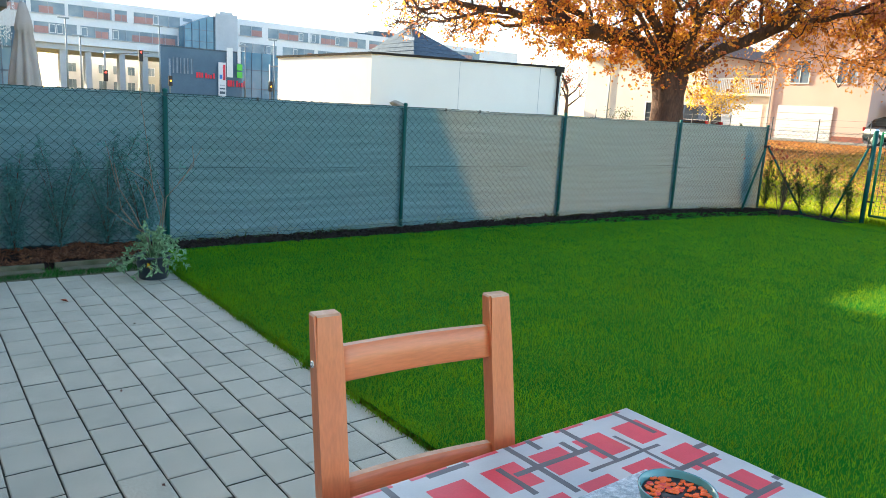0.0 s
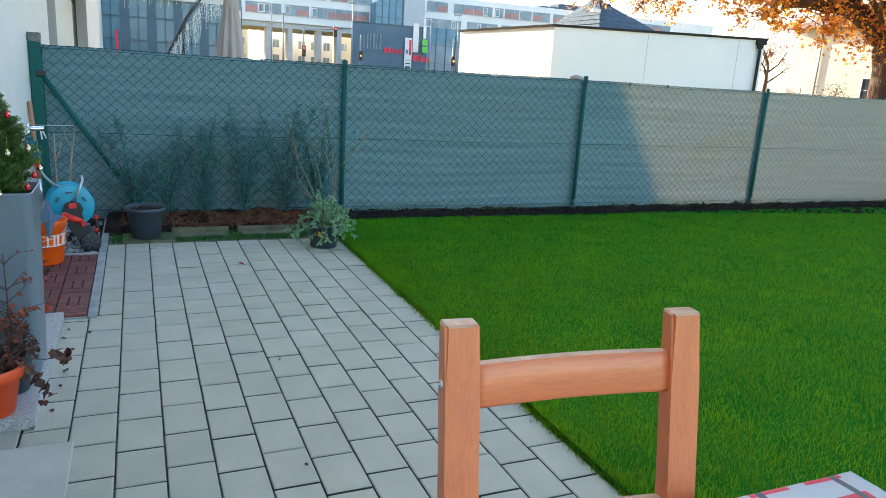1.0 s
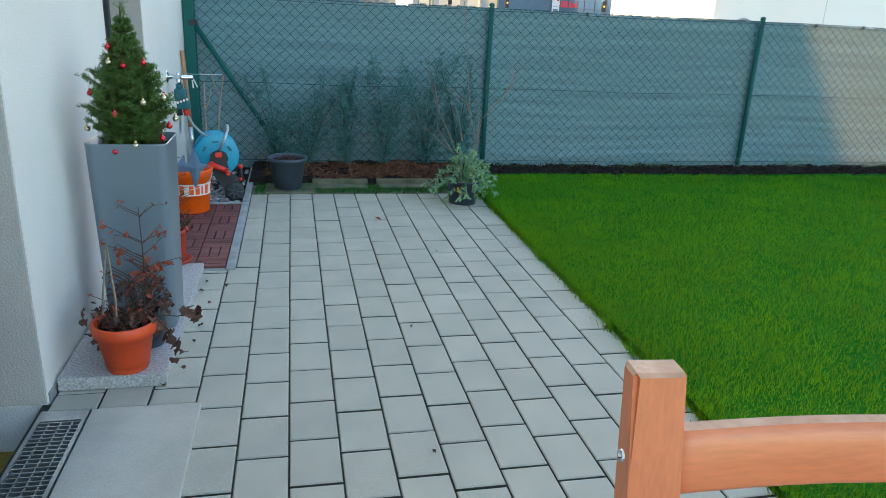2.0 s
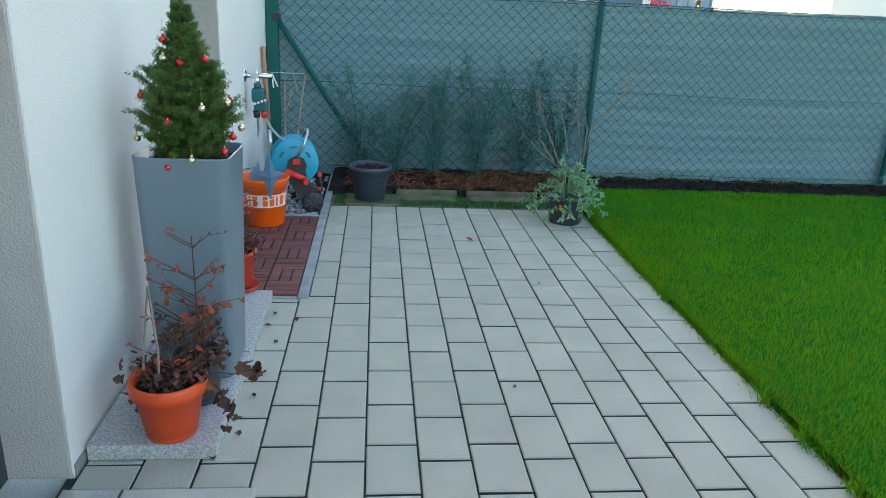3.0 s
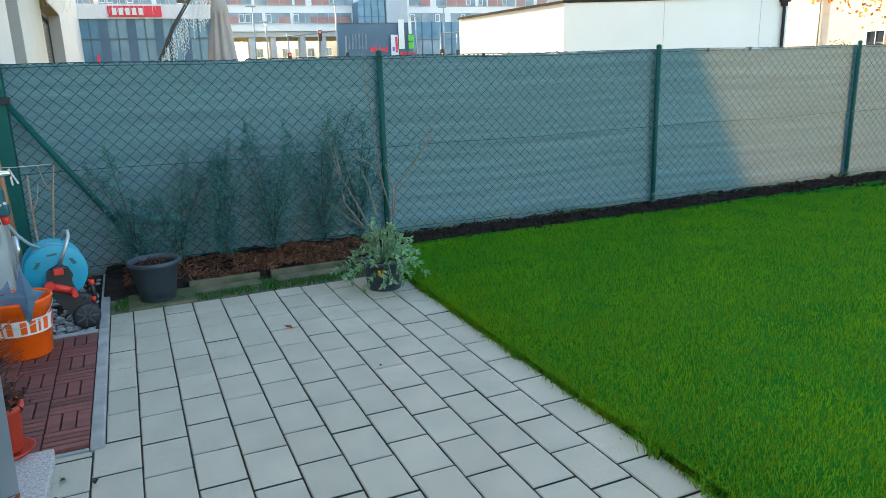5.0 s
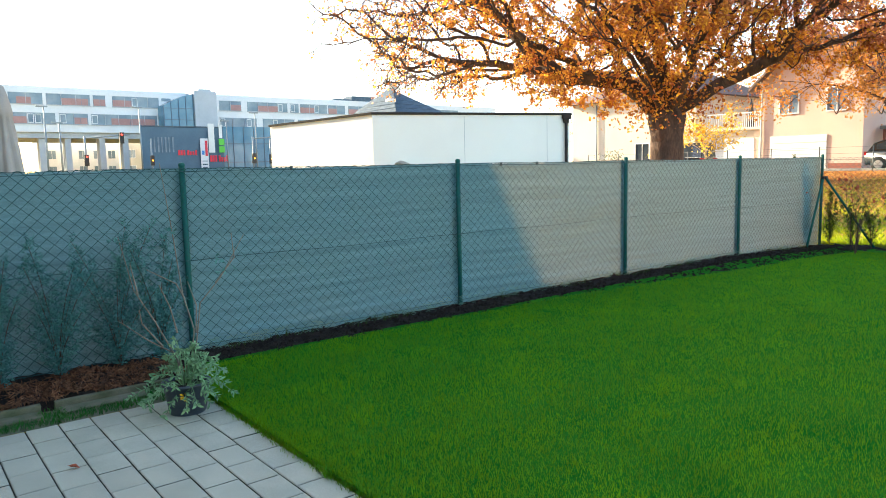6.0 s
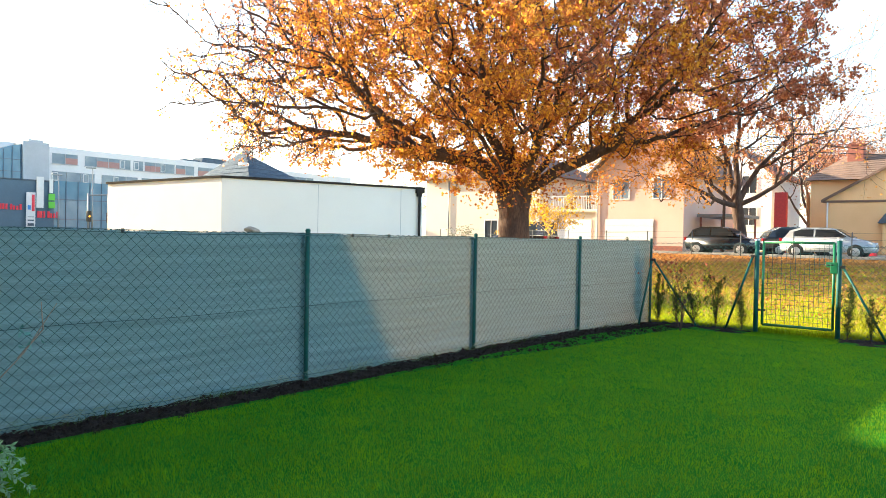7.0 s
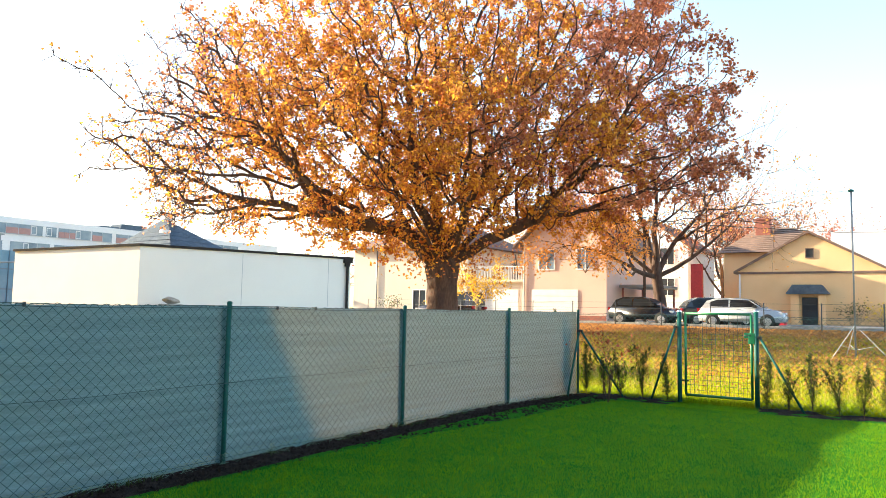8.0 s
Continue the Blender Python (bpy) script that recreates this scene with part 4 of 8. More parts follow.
# ---- plants ----
def needles(name, stems, count, length, width, spread, material, parent, rng, label=""):
    """Needles or small leaves along stems given as (start, end) pairs, in one mesh."""
    a = np.array([s for s, e in stems])
    b = np.array([e for s, e in stems])
    d = b - a
    L = np.linalg.norm(d, axis=1, keepdims=True)
    d = d / np.maximum(L, 1e-9)
    k = np.repeat(np.arange(len(a)), count)
    t = rng.uniform(0.0, 1.0, len(k))[:, None]
    p = a[k] + d[k] * L[k] * t
    o = np.cross(rng.normal(size=p.shape), d[k])
    o /= np.maximum(np.linalg.norm(o, axis=1, keepdims=True), 1e-9)
    w = d[k] * (1 - spread) + o * spread
    w /= np.linalg.norm(w, axis=1, keepdims=True)
    s = np.cross(w, rng.normal(size=p.shape))
    s /= np.maximum(np.linalg.norm(s, axis=1, keepdims=True), 1e-9)
    l = length * rng.uniform(0.6, 1.2, len(k))[:, None]
    h = width * rng.uniform(0.7, 1.2, len(k))[:, None]
    q = p + w * l
    m = p + w * l * 0.5
    verts = np.stack([p, m - s * h, q, m + s * h], 1).reshape(-1, 3)
    i = np.arange(len(k)) * 4
    return mesh_part(name, verts.tolist(), np.stack([i, i + 1, i + 2, i + 3], 1).tolist(), material, parent, label)


def twigs(name, stems, r0, r1, material, parent, label="", seg=5):
    bm = bmesh.new()
    for pts in stems:
        n = len(pts)
        tube(bm, pts, [r0 + (r1 - r0) * i / max(1, n - 1) for i in range(n)], seg, cap=False)
    return part(name, bm, material, parent, label)


def yew(m, height, width, seed, material, label, group, stalks=6, dense=1.0):
    """A young yew: a few upright stems with short side twigs."""
    rng = np.random.default_rng(seed)
    t = thing("yew_shrub", label, "shrub", m, group)
    stems, sprigs = [], []
    for s in range(stalks):
        lean = rng.uniform(-0.75, 0.75, 2) * width
        top = height * rng.uniform(0.62 - 0.2 * (dense > 1), 1.0) if s else height
        pts = [(lean[0] * u * u, lean[1] * 0.5 * u * u, top * u) for u in (0, 0.25, 0.5, 0.75, 1.0)]
        stems.append(pts)
        for k in range(int(38 * dense * top / 0.8)):
            u = rng.uniform(0.10, 1.0) ** (1.0 if dense == 1 else 1.35)
            z = top * u
            base = np.array([lean[0] * u * u, lean[1] * 0.5 * u * u, z])
            a = rng.uniform(0, 6.28)
            r = width * 0.62 * (0.22 + 0.85 * (1 - u) ** 0.8) * rng.uniform(0.4, 1.1) * (1.0 if u < 0.75 else 0.7)
            sprigs.append((base, base + np.array([r * math.cos(a), r * math.sin(a) * 0.7, abs(r) * rng.uniform(0.5, 1.6)])))
        for k in range(5):
            base = np.array(pts[-1]) - [0, 0, 0.05 * k]
            sprigs.append((base, base + np.r_[rng.normal(0, 0.02, 2), 0.06]))
    twigs("stem", stems, 0.004, 0.0016, TWIG_DARK, t)
    needles("foliage", sprigs, 18, 0.028, 0.0032 if dense == 1 else 0.0040, 0.62, material, t, rng)
    return t


for i, (x, h, w) in enumerate(((0.70, 0.80, 0.30), (0.97, 0.74, 0.40), (1.26, 0.82, 0.36), (1.585, 0.90, 0.44), (1.945, 0.97, 0.34), (2.22, 0.86, 0.38))):
    yew(pose(x, 6.93, 0.03, 0, 0, i * 40), h, w, 20 + i, YEW, "young dark green yew shrub planted against the shade cloth", "yews along the lined fence", 7, 1.15)
for i, (y, h) in enumerate(((6.92, 0.74), (6.60, 0.62), (6.30, 0.72), (5.93, 0.76), (5.52, 0.64), (4.02, 0.74), (3.72, 0.58), (3.40, 0.74), (3.06, 0.68), (2.75, 0.62), (2.45, 0.6), (2.1, 0.62), (1.75, 0.6))):
    yew(pose(12.72, y, -0.06, 0, 0, i * 50), h * 1.16, 0.32, 40 + i, YEW_SUNNY, "young upright yew shrub in the soil strip by the gate", "young hedge by the gate", 6, 1.0)
yew(pose(12.52, 7.40, -0.05, 0, 0, 20), 1.42, 0.44, 71, YEW_SUNNY, "dense dark shrub standing close behind the shade cloth", "", 9, 2.2)
# small bare bush with a few red leaves at the corner
t = thing("bare_bush", "small bare bush with a few red leaves in the corner", "bush", pose(11.88, 6.2, -0.08))
rng = np.random.default_rng(77)
stems = [[(0, 0, 0), tuple(rng.normal(0, 0.07, 2)) + (0.45,), tuple(rng.normal(0, 0.2, 2)) + (rng.uniform(0.75, 1.2),)] for _ in range(14)]
twigs("stem", stems, 0.005, 0.0015, TWIG_DARK, t)
tips = np.array([s[-1] for s in stems for _ in range(3)]) + rng.normal(0, 0.05, (42, 3))
leaf_parts("leaf", tips, rng.uniform(0.03, 0.06, 42), RUST_LEAF, t, rng)

# dwarf spruce in the tall planter
planter = thing("tall_planter", "tall square blue-grey lacquered planter on the granite slab", "planter", pose(0.225, 3.908, 0.05))


def rounded_square(bm, half, r, z, n=5):
    pts = []
    for cx, cy, a0 in ((1, 1, 0), (-1, 1, 90), (-1, -1, 180), (1, -1, 270)):
        for k in range(n + 1):
            a = radians(a0 + 90 * k / n)
            pts.append(bm.verts.new((cx * (half - r) + r * math.cos(a), cy * (half - r) + r * math.sin(a), z)))
    return pts


def skin(bm, rings, close_low=True, close_top=False):
    for a, b in zip(rings, rings[1:]):
        n = len(a)
        for i in range(n):
            bm.faces.new((a[i], a[(i + 1) % n], b[(i + 1) % n], b[i])).smooth = True
    if close_low:
        bm.faces.new(rings[0][::-1])
    if close_top:
        bm.faces.new(rings[-1])


bm = bmesh.new()
skin(bm, [rounded_square(bm, *q) for q in ((0.122, 0.03, 0.0), (0.126, 0.032, 0.012), (0.144, 0.035, 0.745), (0.146, 0.036, 0.752), (0.144, 0.034, 0.756), (0.139, 0.028, 0.754), (0.137, 0.026, 0.70))], close_top=True)
part("shell", bm, PLANTER_GREY, planter)
bm = bmesh.new()
skin(bm, [rounded_square(bm, 0.129, 0.02, 0.70), rounded_square(bm, 0.128, 0.02, 0.722)], close_top=True)
part("soil", bm, SOIL, planter)

spruce = thing("dwarf_spruce", "small cone-shaped green spruce hung with red and gold baubles", "conifer", pose(0.232, 3.883, 0.772) @ Matrix.Diagonal((0.96, 0.96, 0.93, 1.0)))
rng = np.random.default_rng(9)
bm = bmesh.new()
tube(bm, [(0, 0, 0), (0.0, 0, 0.3), (-0.005, 0, 0.55)], [0.012, 0.008, 0.003], 6)
part("trunk", bm, TWIG_DARK, spruce)


def spruce_r(z):
    marks = ((0.0, 0.12), (0.05, 0.155), (0.12, 0.168), (0.20, 0.148), (0.26, 0.122), (0.295, 0.088), (0.35, 0.074), (0.42, 0.048), (0.48, 0.024), (0.55, 0.006))
    for (z0, r0), (z1, r1) in zip(marks, marks[1:]):
        if z <= z1:
            return r0 + (r1 - r0) * (z - z0) / (z1 - z0)
    return 0.01


sprigs, tips, wood = [], [], []


def spruce_branch(base, a, reach, rise, n):
    """A branch that curves up to its tip, with side sprigs along its outer part."""
    out = np.array([math.cos(a), math.sin(a), 0.0])
    side = np.array([-out[1], out[0], 0.0])
    def at(u):
        return base + out * reach * u + np.array([0, 0, rise * u * u])
    wood.append([tuple(at(0)), tuple(at(0.5)), tuple(at(1.0))])
    for k in range(n):
        u = rng.uniform(0.22, 1.0)
        l = reach * rng.uniform(0.12, 0.26) * (1.15 - 0.6 * u) + 0.012
        w = side * rng.choice((-1, 1)) * rng.uniform(0.3, 0.9) + out * 0.8 + np.array([0, 0, rng.uniform(-0.1, 0.7)])
        w /= np.linalg.norm(w)
        (tips if u > 0.72 and rng.random() < 0.6 else sprigs).append((at(u), at(u) + w * l))
    tips.append((at(0.85), at(1.0) + out * 0.012 + np.array([0, 0, 0.008])))


z = 0.0
while z < 0.50:
    r = spruce_r(z)
    count = max(6, int(8 + r * 85))
    turn = rng.uniform(0, 6.28)
    for k in range(count):
        a = turn + 6.283 * k / count + rng.normal(0, 0.12)
        lump = 1 + 0.42 * noise.noise((math.cos(a) * 1.9, math.sin(a) * 1.9, z * 9 + 4)) + rng.normal(0, 0.10)
        reach = max(0.012, r * lump * 0.83)
        spruce_branch(np.array([0, 0, z + rng.normal(0, 0.006)]), a, reach, reach * rng.uniform(0.15, 0.5), int(8 + 95 * reach))
    z += 0.024 if z < 0.3 else 0.030
for base, h in (((0, 0, 0.40), 0.165), ((0.035, -0.01, 0.36), 0.085), ((-0.03, 0.02, 0.35), 0.07)):
    for k in range(int(h * 190)):
        p = np.array(base) + [0, 0, h * k / (h * 190)]
        tips.append((p, p + np.r_[rng.normal(0, 0.014, 2), 0.016]))
twigs("branch", wood, 0.0022, 0.001, TWIG_DARK, spruce, seg=3)
needles("foliage", sprigs, 26, 0.012, 0.0010, 0.68, SPRUCE, spruce, rng)
needles("young_shoot", tips, 30, 0.0115, 0.0010, 0.66, SPRUCE_TIP, spruce, rng, "lighter green shoot tips")["kind"] = "stuff"


def bauble(m, colour, label):
    t = thing("bauble", label, "bauble", m, "baubles on the spruce")
    bm = bmesh.new()
    bmesh.ops.create_uvsphere(bm, u_segments=16, v_segments=10, radius=0.011)
    for f in bm.faces:
        f.smooth = True
    part("ball", bm, colour, t)
    bm = bmesh.new()
    lathe(bm, [(0.0045, 0.010), (0.0042, 0.0155), (0.003, 0.017), (0, 0.017)], 10)
    tube(bm, [(0, 0, 0.02), (0, 0.001, 0.06)], 0.0004, 4)
    part("cap", bm, GOLD_CAP if colour is BAUBLE_GOLD else colour, t)


# angle about the trunk in degrees (270 faces the patio's near side), height, colour
for deg, z, red in ((275, 0.335, 1), (215, 0.40, 1), (330, 0.345, 1), (262, 0.155, 1), (205, 0.225, 1), (300, 0.20, 0), (340, 0.21, 0), (235, 0.345, 0),
                    (190, 0.08, 0), (285, 0.035, 0), (250, 0.005, 1), (200, 0.005, 1), (325, 0.055, 1), (338, 0.10, 1), (310, 0.015, 1), (0, 0.12, 0), (40, 0.2, 1), (120, 0.25, 1)):
    r = spruce_r(z) * 0.88 + 0.012
    a = radians(deg)
    bauble(pose(0.232 + r * math.cos(a), 3.883 + r * math.sin(a), 0.772 + z * 0.93), BAUBLE_RED if red else BAUBLE_GOLD, "shiny red bauble hanging on the spruce" if red else "shiny pale gold bauble hanging on the spruce")


def pot(name, label, m, r0, r1, h, rim, material, soil=True, fill=0.85, category="plant pot"):
    """A tapered round pot with a rolled rim and soil inside."""
    t = thing(name, label, category, m)
    bm = bmesh.new()
    k = 0.003
    lathe(bm, [(0, 0), (r0 - 0.004, 0), (r0, 0.004), (r0 + (r1 - r0) * 0.82, h - rim), (r1 + 0.004, h - rim), (r1 + 0.007, h - rim * 0.5), (r1 + 0.006, h - 0.003), (r1 + 0.002, h), (r1 - 0.006, h - 0.002), (r1 - 0.012, h - rim), (r0 + 0.004, 0.02), (0, 0.02)], 40)
    part("shell", bm, material, t)
    if soil:
        bm = bmesh.new()
        rr = r0 + (r1 - r0) * fill - 0.010
        n, ring = 22, []
        lathe(bm, [(rr * q, h * fill + 0.006 * math.sin(q * 20) + 0.008 * (1 - q)) for q in (0, 0.2, 0.4, 0.6, 0.8, 1.0)], 22)
        for v in bm.verts:
            v.co.z += 0.008 * noise.noise(v.co * 70)
        part("soil", bm, SOIL, t)
    return t


def dry_plant(m, label, height, spread, seed, leaves, rust, name="dried_plant", sticks=()):
    """Bare dark stems with shrivelled brown and rust-red leaves."""
    t = thing(name, label, "dried plant", m)
    rng = np.random.default_rng(seed)
    stems = []
    for k in range(16):
        a = rng.uniform(0, 6.28)
        r = spread * rng.uniform(0.1, 0.55)
        h = height * rng.uniform(0.08, 0.42)
        stems.append([(0.03 * math.cos(a), 0.03 * math.sin(a), 0), (r * 0.5 * math.cos(a), r * 0.5 * math.sin(a), h * 0.7), (r * math.cos(a + 0.4), r * math.sin(a + 0.4), h)])
    main = [(0.01, 0.0, 0), (0.015, 0.0, height * 0.5), (0.012, 0.005, height)]
    stems.append(main)
    side = []
    for k in range(18):
        z = height * rng.uniform(0.30, 0.98)
        a = rng.choice([0.0, math.pi]) + rng.normal(0, 0.5)
        l = spread * rng.uniform(0.2, 0.62)
        side.append([(0.013, 0, z), (0.013 + l * 0.5 * math.cos(a), l * 0.4 * math.sin(a), z + l * 0.28), (0.013 + l * math.cos(a), l * 0.6 * math.sin(a), z + l * rng.uniform(0.3, 0.75))])
    twigs("stem", stems, 0.0036, 0.0016, TWIG_DARK, t)
    twigs("side_twig", side, 0.002, 0.0009, TWIG_DARK, t)
    if sticks:
        twigs("stake", list(sticks), 0.0042, 0.0036, TWIG, t, "pale wooden stake", 6)
    c, sz = [], []
    for k in range(leaves):
        s = stems[rng.integers(0, 16)]
        u = rng.uniform(0.0, 1.0)
        p = np.array(s[1]) * (1 - u) + np.array(s[2]) * u
        c.append(p * [1.15, 1.15, 0.8] + rng.normal(0, 0.014, 3)), sz.append(rng.uniform(0.012, 0.027))
    leaf_parts("dry_leaf", c, sz, DRY_LEAF, t, rng, 0.75, 1.7)
    c = [np.array(rng.choice(np.array([p for s in side for p in s[1:]]))) + rng.normal(0, 0.006, 3) for _ in range(rust)]
    c += [np.array([rng.normal(0.02, 0.03), rng.normal(0, 0.03), height * rng.uniform(0.12, 0.5)]) for _ in range(rust)]
    leaf_parts("rust_leaf", c, rng.uniform(0.012, 0.028, 2 * rust), RUST_LEAF, t, rng, 0.6, 1.2)
    return t


pot("orange_pot", "round orange plastic pot with a dried plant on the granite slab", pose(0.232, 3.468, 0.05), 0.070, 0.102, 0.185, 0.045, TERRACOTTA)
dry_plant(pose(0.232, 3.468, 0.205), "withered bushy plant with curled brown leaves and wooden stakes", 0.17, 0.23, 6, 330, 6, sticks=([(-0.075, 0.0, -0.05), (-0.062, 0.0, 0.10), (-0.030, -0.01, 0.31)], [(-0.02, -0.03, -0.05), (-0.012, -0.03, 0.12), (-0.022, -0.035, 0.32)]))
pot("dark_pot", "small anthracite pot with dried twigs between orange pot and planter", pose(0.272, 3.655, 0.05), 0.056, 0.076, 0.165, 0.02, DARK_POT)
dry_plant(pose(0.262, 3.655, 0.195), "upright dead plant with rust-red leaves on thin twigs", 0.40, 0.24, 4, 80, 55)
# trailing shoot with large shrivelled leaves
t = thing("trailing_shoot", "trailing dead shoot with large shrivelled brown leaves over the pot rim", "dried plant", pose(0.232, 3.468, 0.22))
twigs("stem", [[(0.04, 0, 0), (0.10, -0.005, 0.035), (0.18, 0.0, 0.02), (0.26, 0.01, 0.035)], [(0.10, -0.005, 0.035), (0.15, -0.01, -0.03), (0.17, -0.02, -0.09)], [(0.05, 0, 0.02), (0.11, 0.03, 0.09), (0.15, 0.04, 0.085)]], 0.0028, 0.0014, TWIG_DARK, t)
rng = np.random.default_rng(31)
c = np.array([(0.26, 0.01, 0.03), (0.235, 0.0, 0.015), (0.255, 0.02, 0.0), (0.165, -0.015, -0.06), (0.175, -0.02, -0.10), (0.15, -0.01, -0.04), (0.19, -0.02, -0.12), (0.12, 0, -0.02), (0.20, 0, 0.04), (0.15, 0.04, 0.07), (-0.10, -0.02, -0.04), (-0.09, -0.03, -0.08), (-0.11, -0.02, 0.03)])
leaf_parts("dry_leaf", np.repeat(c, 2, 0) + rng.normal(0, 0.012, (26, 3)), rng.uniform(0.028, 0.050, 26), DRY_LEAF, t, rng, 0.9, 1.0)

p2 = pot("red_pot", "slim red terracotta pot with a dry plant beside the planter", pose(0.235, 4.60, 0.066), 0.045, 0.062, 0.165, 0.02, RED_POT)
bm = bmesh.new()
lathe(bm, [(0, 0), (0.062, 0), (0.078, 0.016), (0.081, 0.016), (0.066, -0.002), (0.0, -0.003)], 32)
sc = part("pot_saucer", bm, RED_POT, None)
sc.location = (0.235, 4.60, 0.054)
tagged(sc, "shallow red terracotta saucer under the slim pot", "saucer")
dry_plant(pose(0.235, 4.60, 0.205), "dry branching plant with dark curled leaves in the red pot", 0.30, 0.20, 14, 60, 8)
t = thing("leaning_twig", "thin dead twigs with long dark pods by the wall", "dried plant", pose(0.10, 4.75, 0.0))
twigs("stem", [[(0.0, 0, 0), (0.03, 0.02, 0.35), (0.10, 0.05, 0.66)], [(0.02, 0.01, 0.1), (0.08, 0.05, 0.5), (0.06, 0.06, 0.74)], [(0.05, 0.03, 0.40), (0.12, 0.06, 0.54), (0.17, 0.07, 0.55)]], 0.003, 0.0012, TWIG_DARK, t)
rng = np.random.default_rng(6)
needles("pod", [((0.02, 0.02, 0.2), (0.1, 0.05, 0.55))], 14, 0.09, 0.008, 0.7, DRY_LEAF, t, rng)

# ---- by the wall: bucket, reel, tap ----
bucket = thing("bucket", "orange plastic bucket with a white printed band on the tiles", "bucket", pose(0.168, 5.735, 0.013))
bm = bmesh.new()
lathe(bm, [(0, 0), (0.108, 0), (0.112, 0.005), (0.135, 0.235), (0.141, 0.237), (0.142, 0.262), (0.146, 0.268), (0.147, 0.279), (0.142, 0.283), (0.137, 0.279), (0.134, 0.235), (0.108, 0.012), (0, 0.010)], 48)
part("shell", bm, ORANGE, bucket)


def on_bucket(bm, a0, a1, z0, z1, lift, n=10):
    """A curved patch on the bucket's side."""
    def p(a, z):
        r = 0.112 + 0.0235 * (z - 0.005) / 0.23 + lift
        return (r * math.cos(a), r * math.sin(a), z)
    for i in range(n):
        a, b = a0 + (a1 - a0) * i / n, a0 + (a1 - a0) * (i + 1) / n
        bm.faces.new([bm.verts.new(p(*q)) for q in ((a, z0), (b, z0), (b, z1), (a, z1))]).smooth = True


bm = bmesh.new()
on_bucket(bm, 0, 2 * math.pi, 0.122, 0.198, 0.0012, 48)
part("printed_band", bm, BAND_WHITE, bucket, "white printed band")
bm = bmesh.new()
for base in (228, 300, 12, 84, 156):
    for d0, d1 in ((-26, -14), (-9, 3), (8, 13), (20, 32)):
        on_bucket(bm, radians(base + d0), radians(base + d1), 0.131, 0.190, 0.0024, 4)
part("printed_bars", bm, ORANGE, bucket)
bm = bmesh.new()
tube(bm, [(0.145 * math.cos(a), -0.145 * math.sin(a) - 0.004, 0.255 - 0.085 * math.sin(a)) for a in steps(0, math.pi, 0.25)], 0.0022, 6)
part("wire_handle", bm, ALU, bucket)
# folded blue-grey sheet metal star standing in the bucket
star = thing("metal_star", "folded blue-grey sheet metal star hung over the bucket rim", "metal star", pose(0.222, 5.590, 0.318, 12, 0, 20))
for tips_, depth in ((((-0.010, 0.165), (0.034, 0.040), (0.085, 0.018), (0.034, -0.024), (0.004, -0.165), (-0.026, -0.024), (-0.088, 0.030), (-0.034, 0.050)), 0.016),):
    bm = bmesh.new()
    mid = bm.verts.new((0.004, -depth, 0.008))
    ring = [bm.verts.new((x, 0.0 if i % 2 == 0 else -0.003, z)) for i, (x, z) in enumerate(tips_)]
    fs = [bm.faces.new((mid, ring[i], ring[(i + 1) % 8])) for i in range(8)]
    bmesh.ops.solidify(bm, geom=fs, thickness=0.002)
    part("plate", bm, BLUE_GREY, star)
bm = bmesh.new()
prism(bm, [(-0.11, -0.12), (-0.02, -0.12), (-0.045, 0.07), (-0.095, 0.0)], 1, 0.075, 0.078)
part("plate", bm, BLUE_GREY, star)

reel = thing("hose_reel", "turquoise and black garden hose reel with red crank", "hose reel", pose(0.30, 6.14, -0.012, 0, 0, 9))


def disc(bm, x, y, z, r, w, seg=40, dish=0.0):
    made = []
    for k, (rr, yy) in enumerate(((0.0, -dish), (r * 0.5, -dish * 0.6), (r * 0.93, 0), (r, 0.004), (r, w), (r * 0.93, w), (0, w))):
        made.append([bm.verts.new((x + rr * math.cos(2 * math.pi * i / seg), y + yy, z + rr * math.sin(2 * math.pi * i / seg))) for i in range(seg)] if rr else [bm.verts.new((x, y + yy, z))])
    for a, b in zip(made, made[1:]):
        for i in range(seg):
            q = list(dict.fromkeys([a[i % len(a)], a[(i + 1) % len(a)], b[(i + 1) % len(b)], b[i % len(b)]]))
            if len(q) > 2:
                bm.faces.new(q).smooth = len(a) > 1 and len(b) > 1
    bmesh.ops.recalc_face_normals(bm, faces=bm.faces[:])


for y in (-0.085, 0.085):
    bm = bmesh.new()
    disc(bm, 0, y, 0.325, 0.148, 0.010, dish=0.006)
    o = part("flange", bm, TURQUOISE, reel)
    if y < 0:
        for a in (30, 150, 95):
            bm = bmesh.new()
            c = Vector((0.095 * math.cos(radians(a)), y - 0.004, 0.325 + 0.095 * math.sin(radians(a))))
            for k in (-1, 0, 1):
                q = c + Vector((-math.sin(radians(a)), 0, math.cos(radians(a)))) * 0.013 * k
                box(bm, (q.x - 0.010, q.y - 0.003, q.z - 0.005), (q.x + 0.010, q.y + 0.004, q.z + 0.005), 0.002)
            part("grip_slot", bm, TEAL_DARK, o)
bm = bmesh.new()
for i in range(9):
    y = -0.068 + i * 0.018
    tube(bm, [(0.118 * math.cos(a), y, 0.325 + 0.118 * math.sin(a)) for a in steps(0, 2 * math.pi, 0.26)], 0.0085, 6, cap=False)
part("hose_coil", bm, HOSE, reel, "wound grey hose")
bm = bmesh.new()
disc(bm, 0.012, -0.108, 0.305, 0.062, 0.018, 8)
prism(bm, [(-0.045, 0.34), (0.055, 0.345), (0.065, 0.26), (0.11, 0.13), (0.10, 0.06), (0.06, 0.06), (-0.02, 0.17), (-0.05, 0.26)], 1, -0.118, -0.098)
part("frame", bm, BLACK, reel)
bm = bmesh.new()
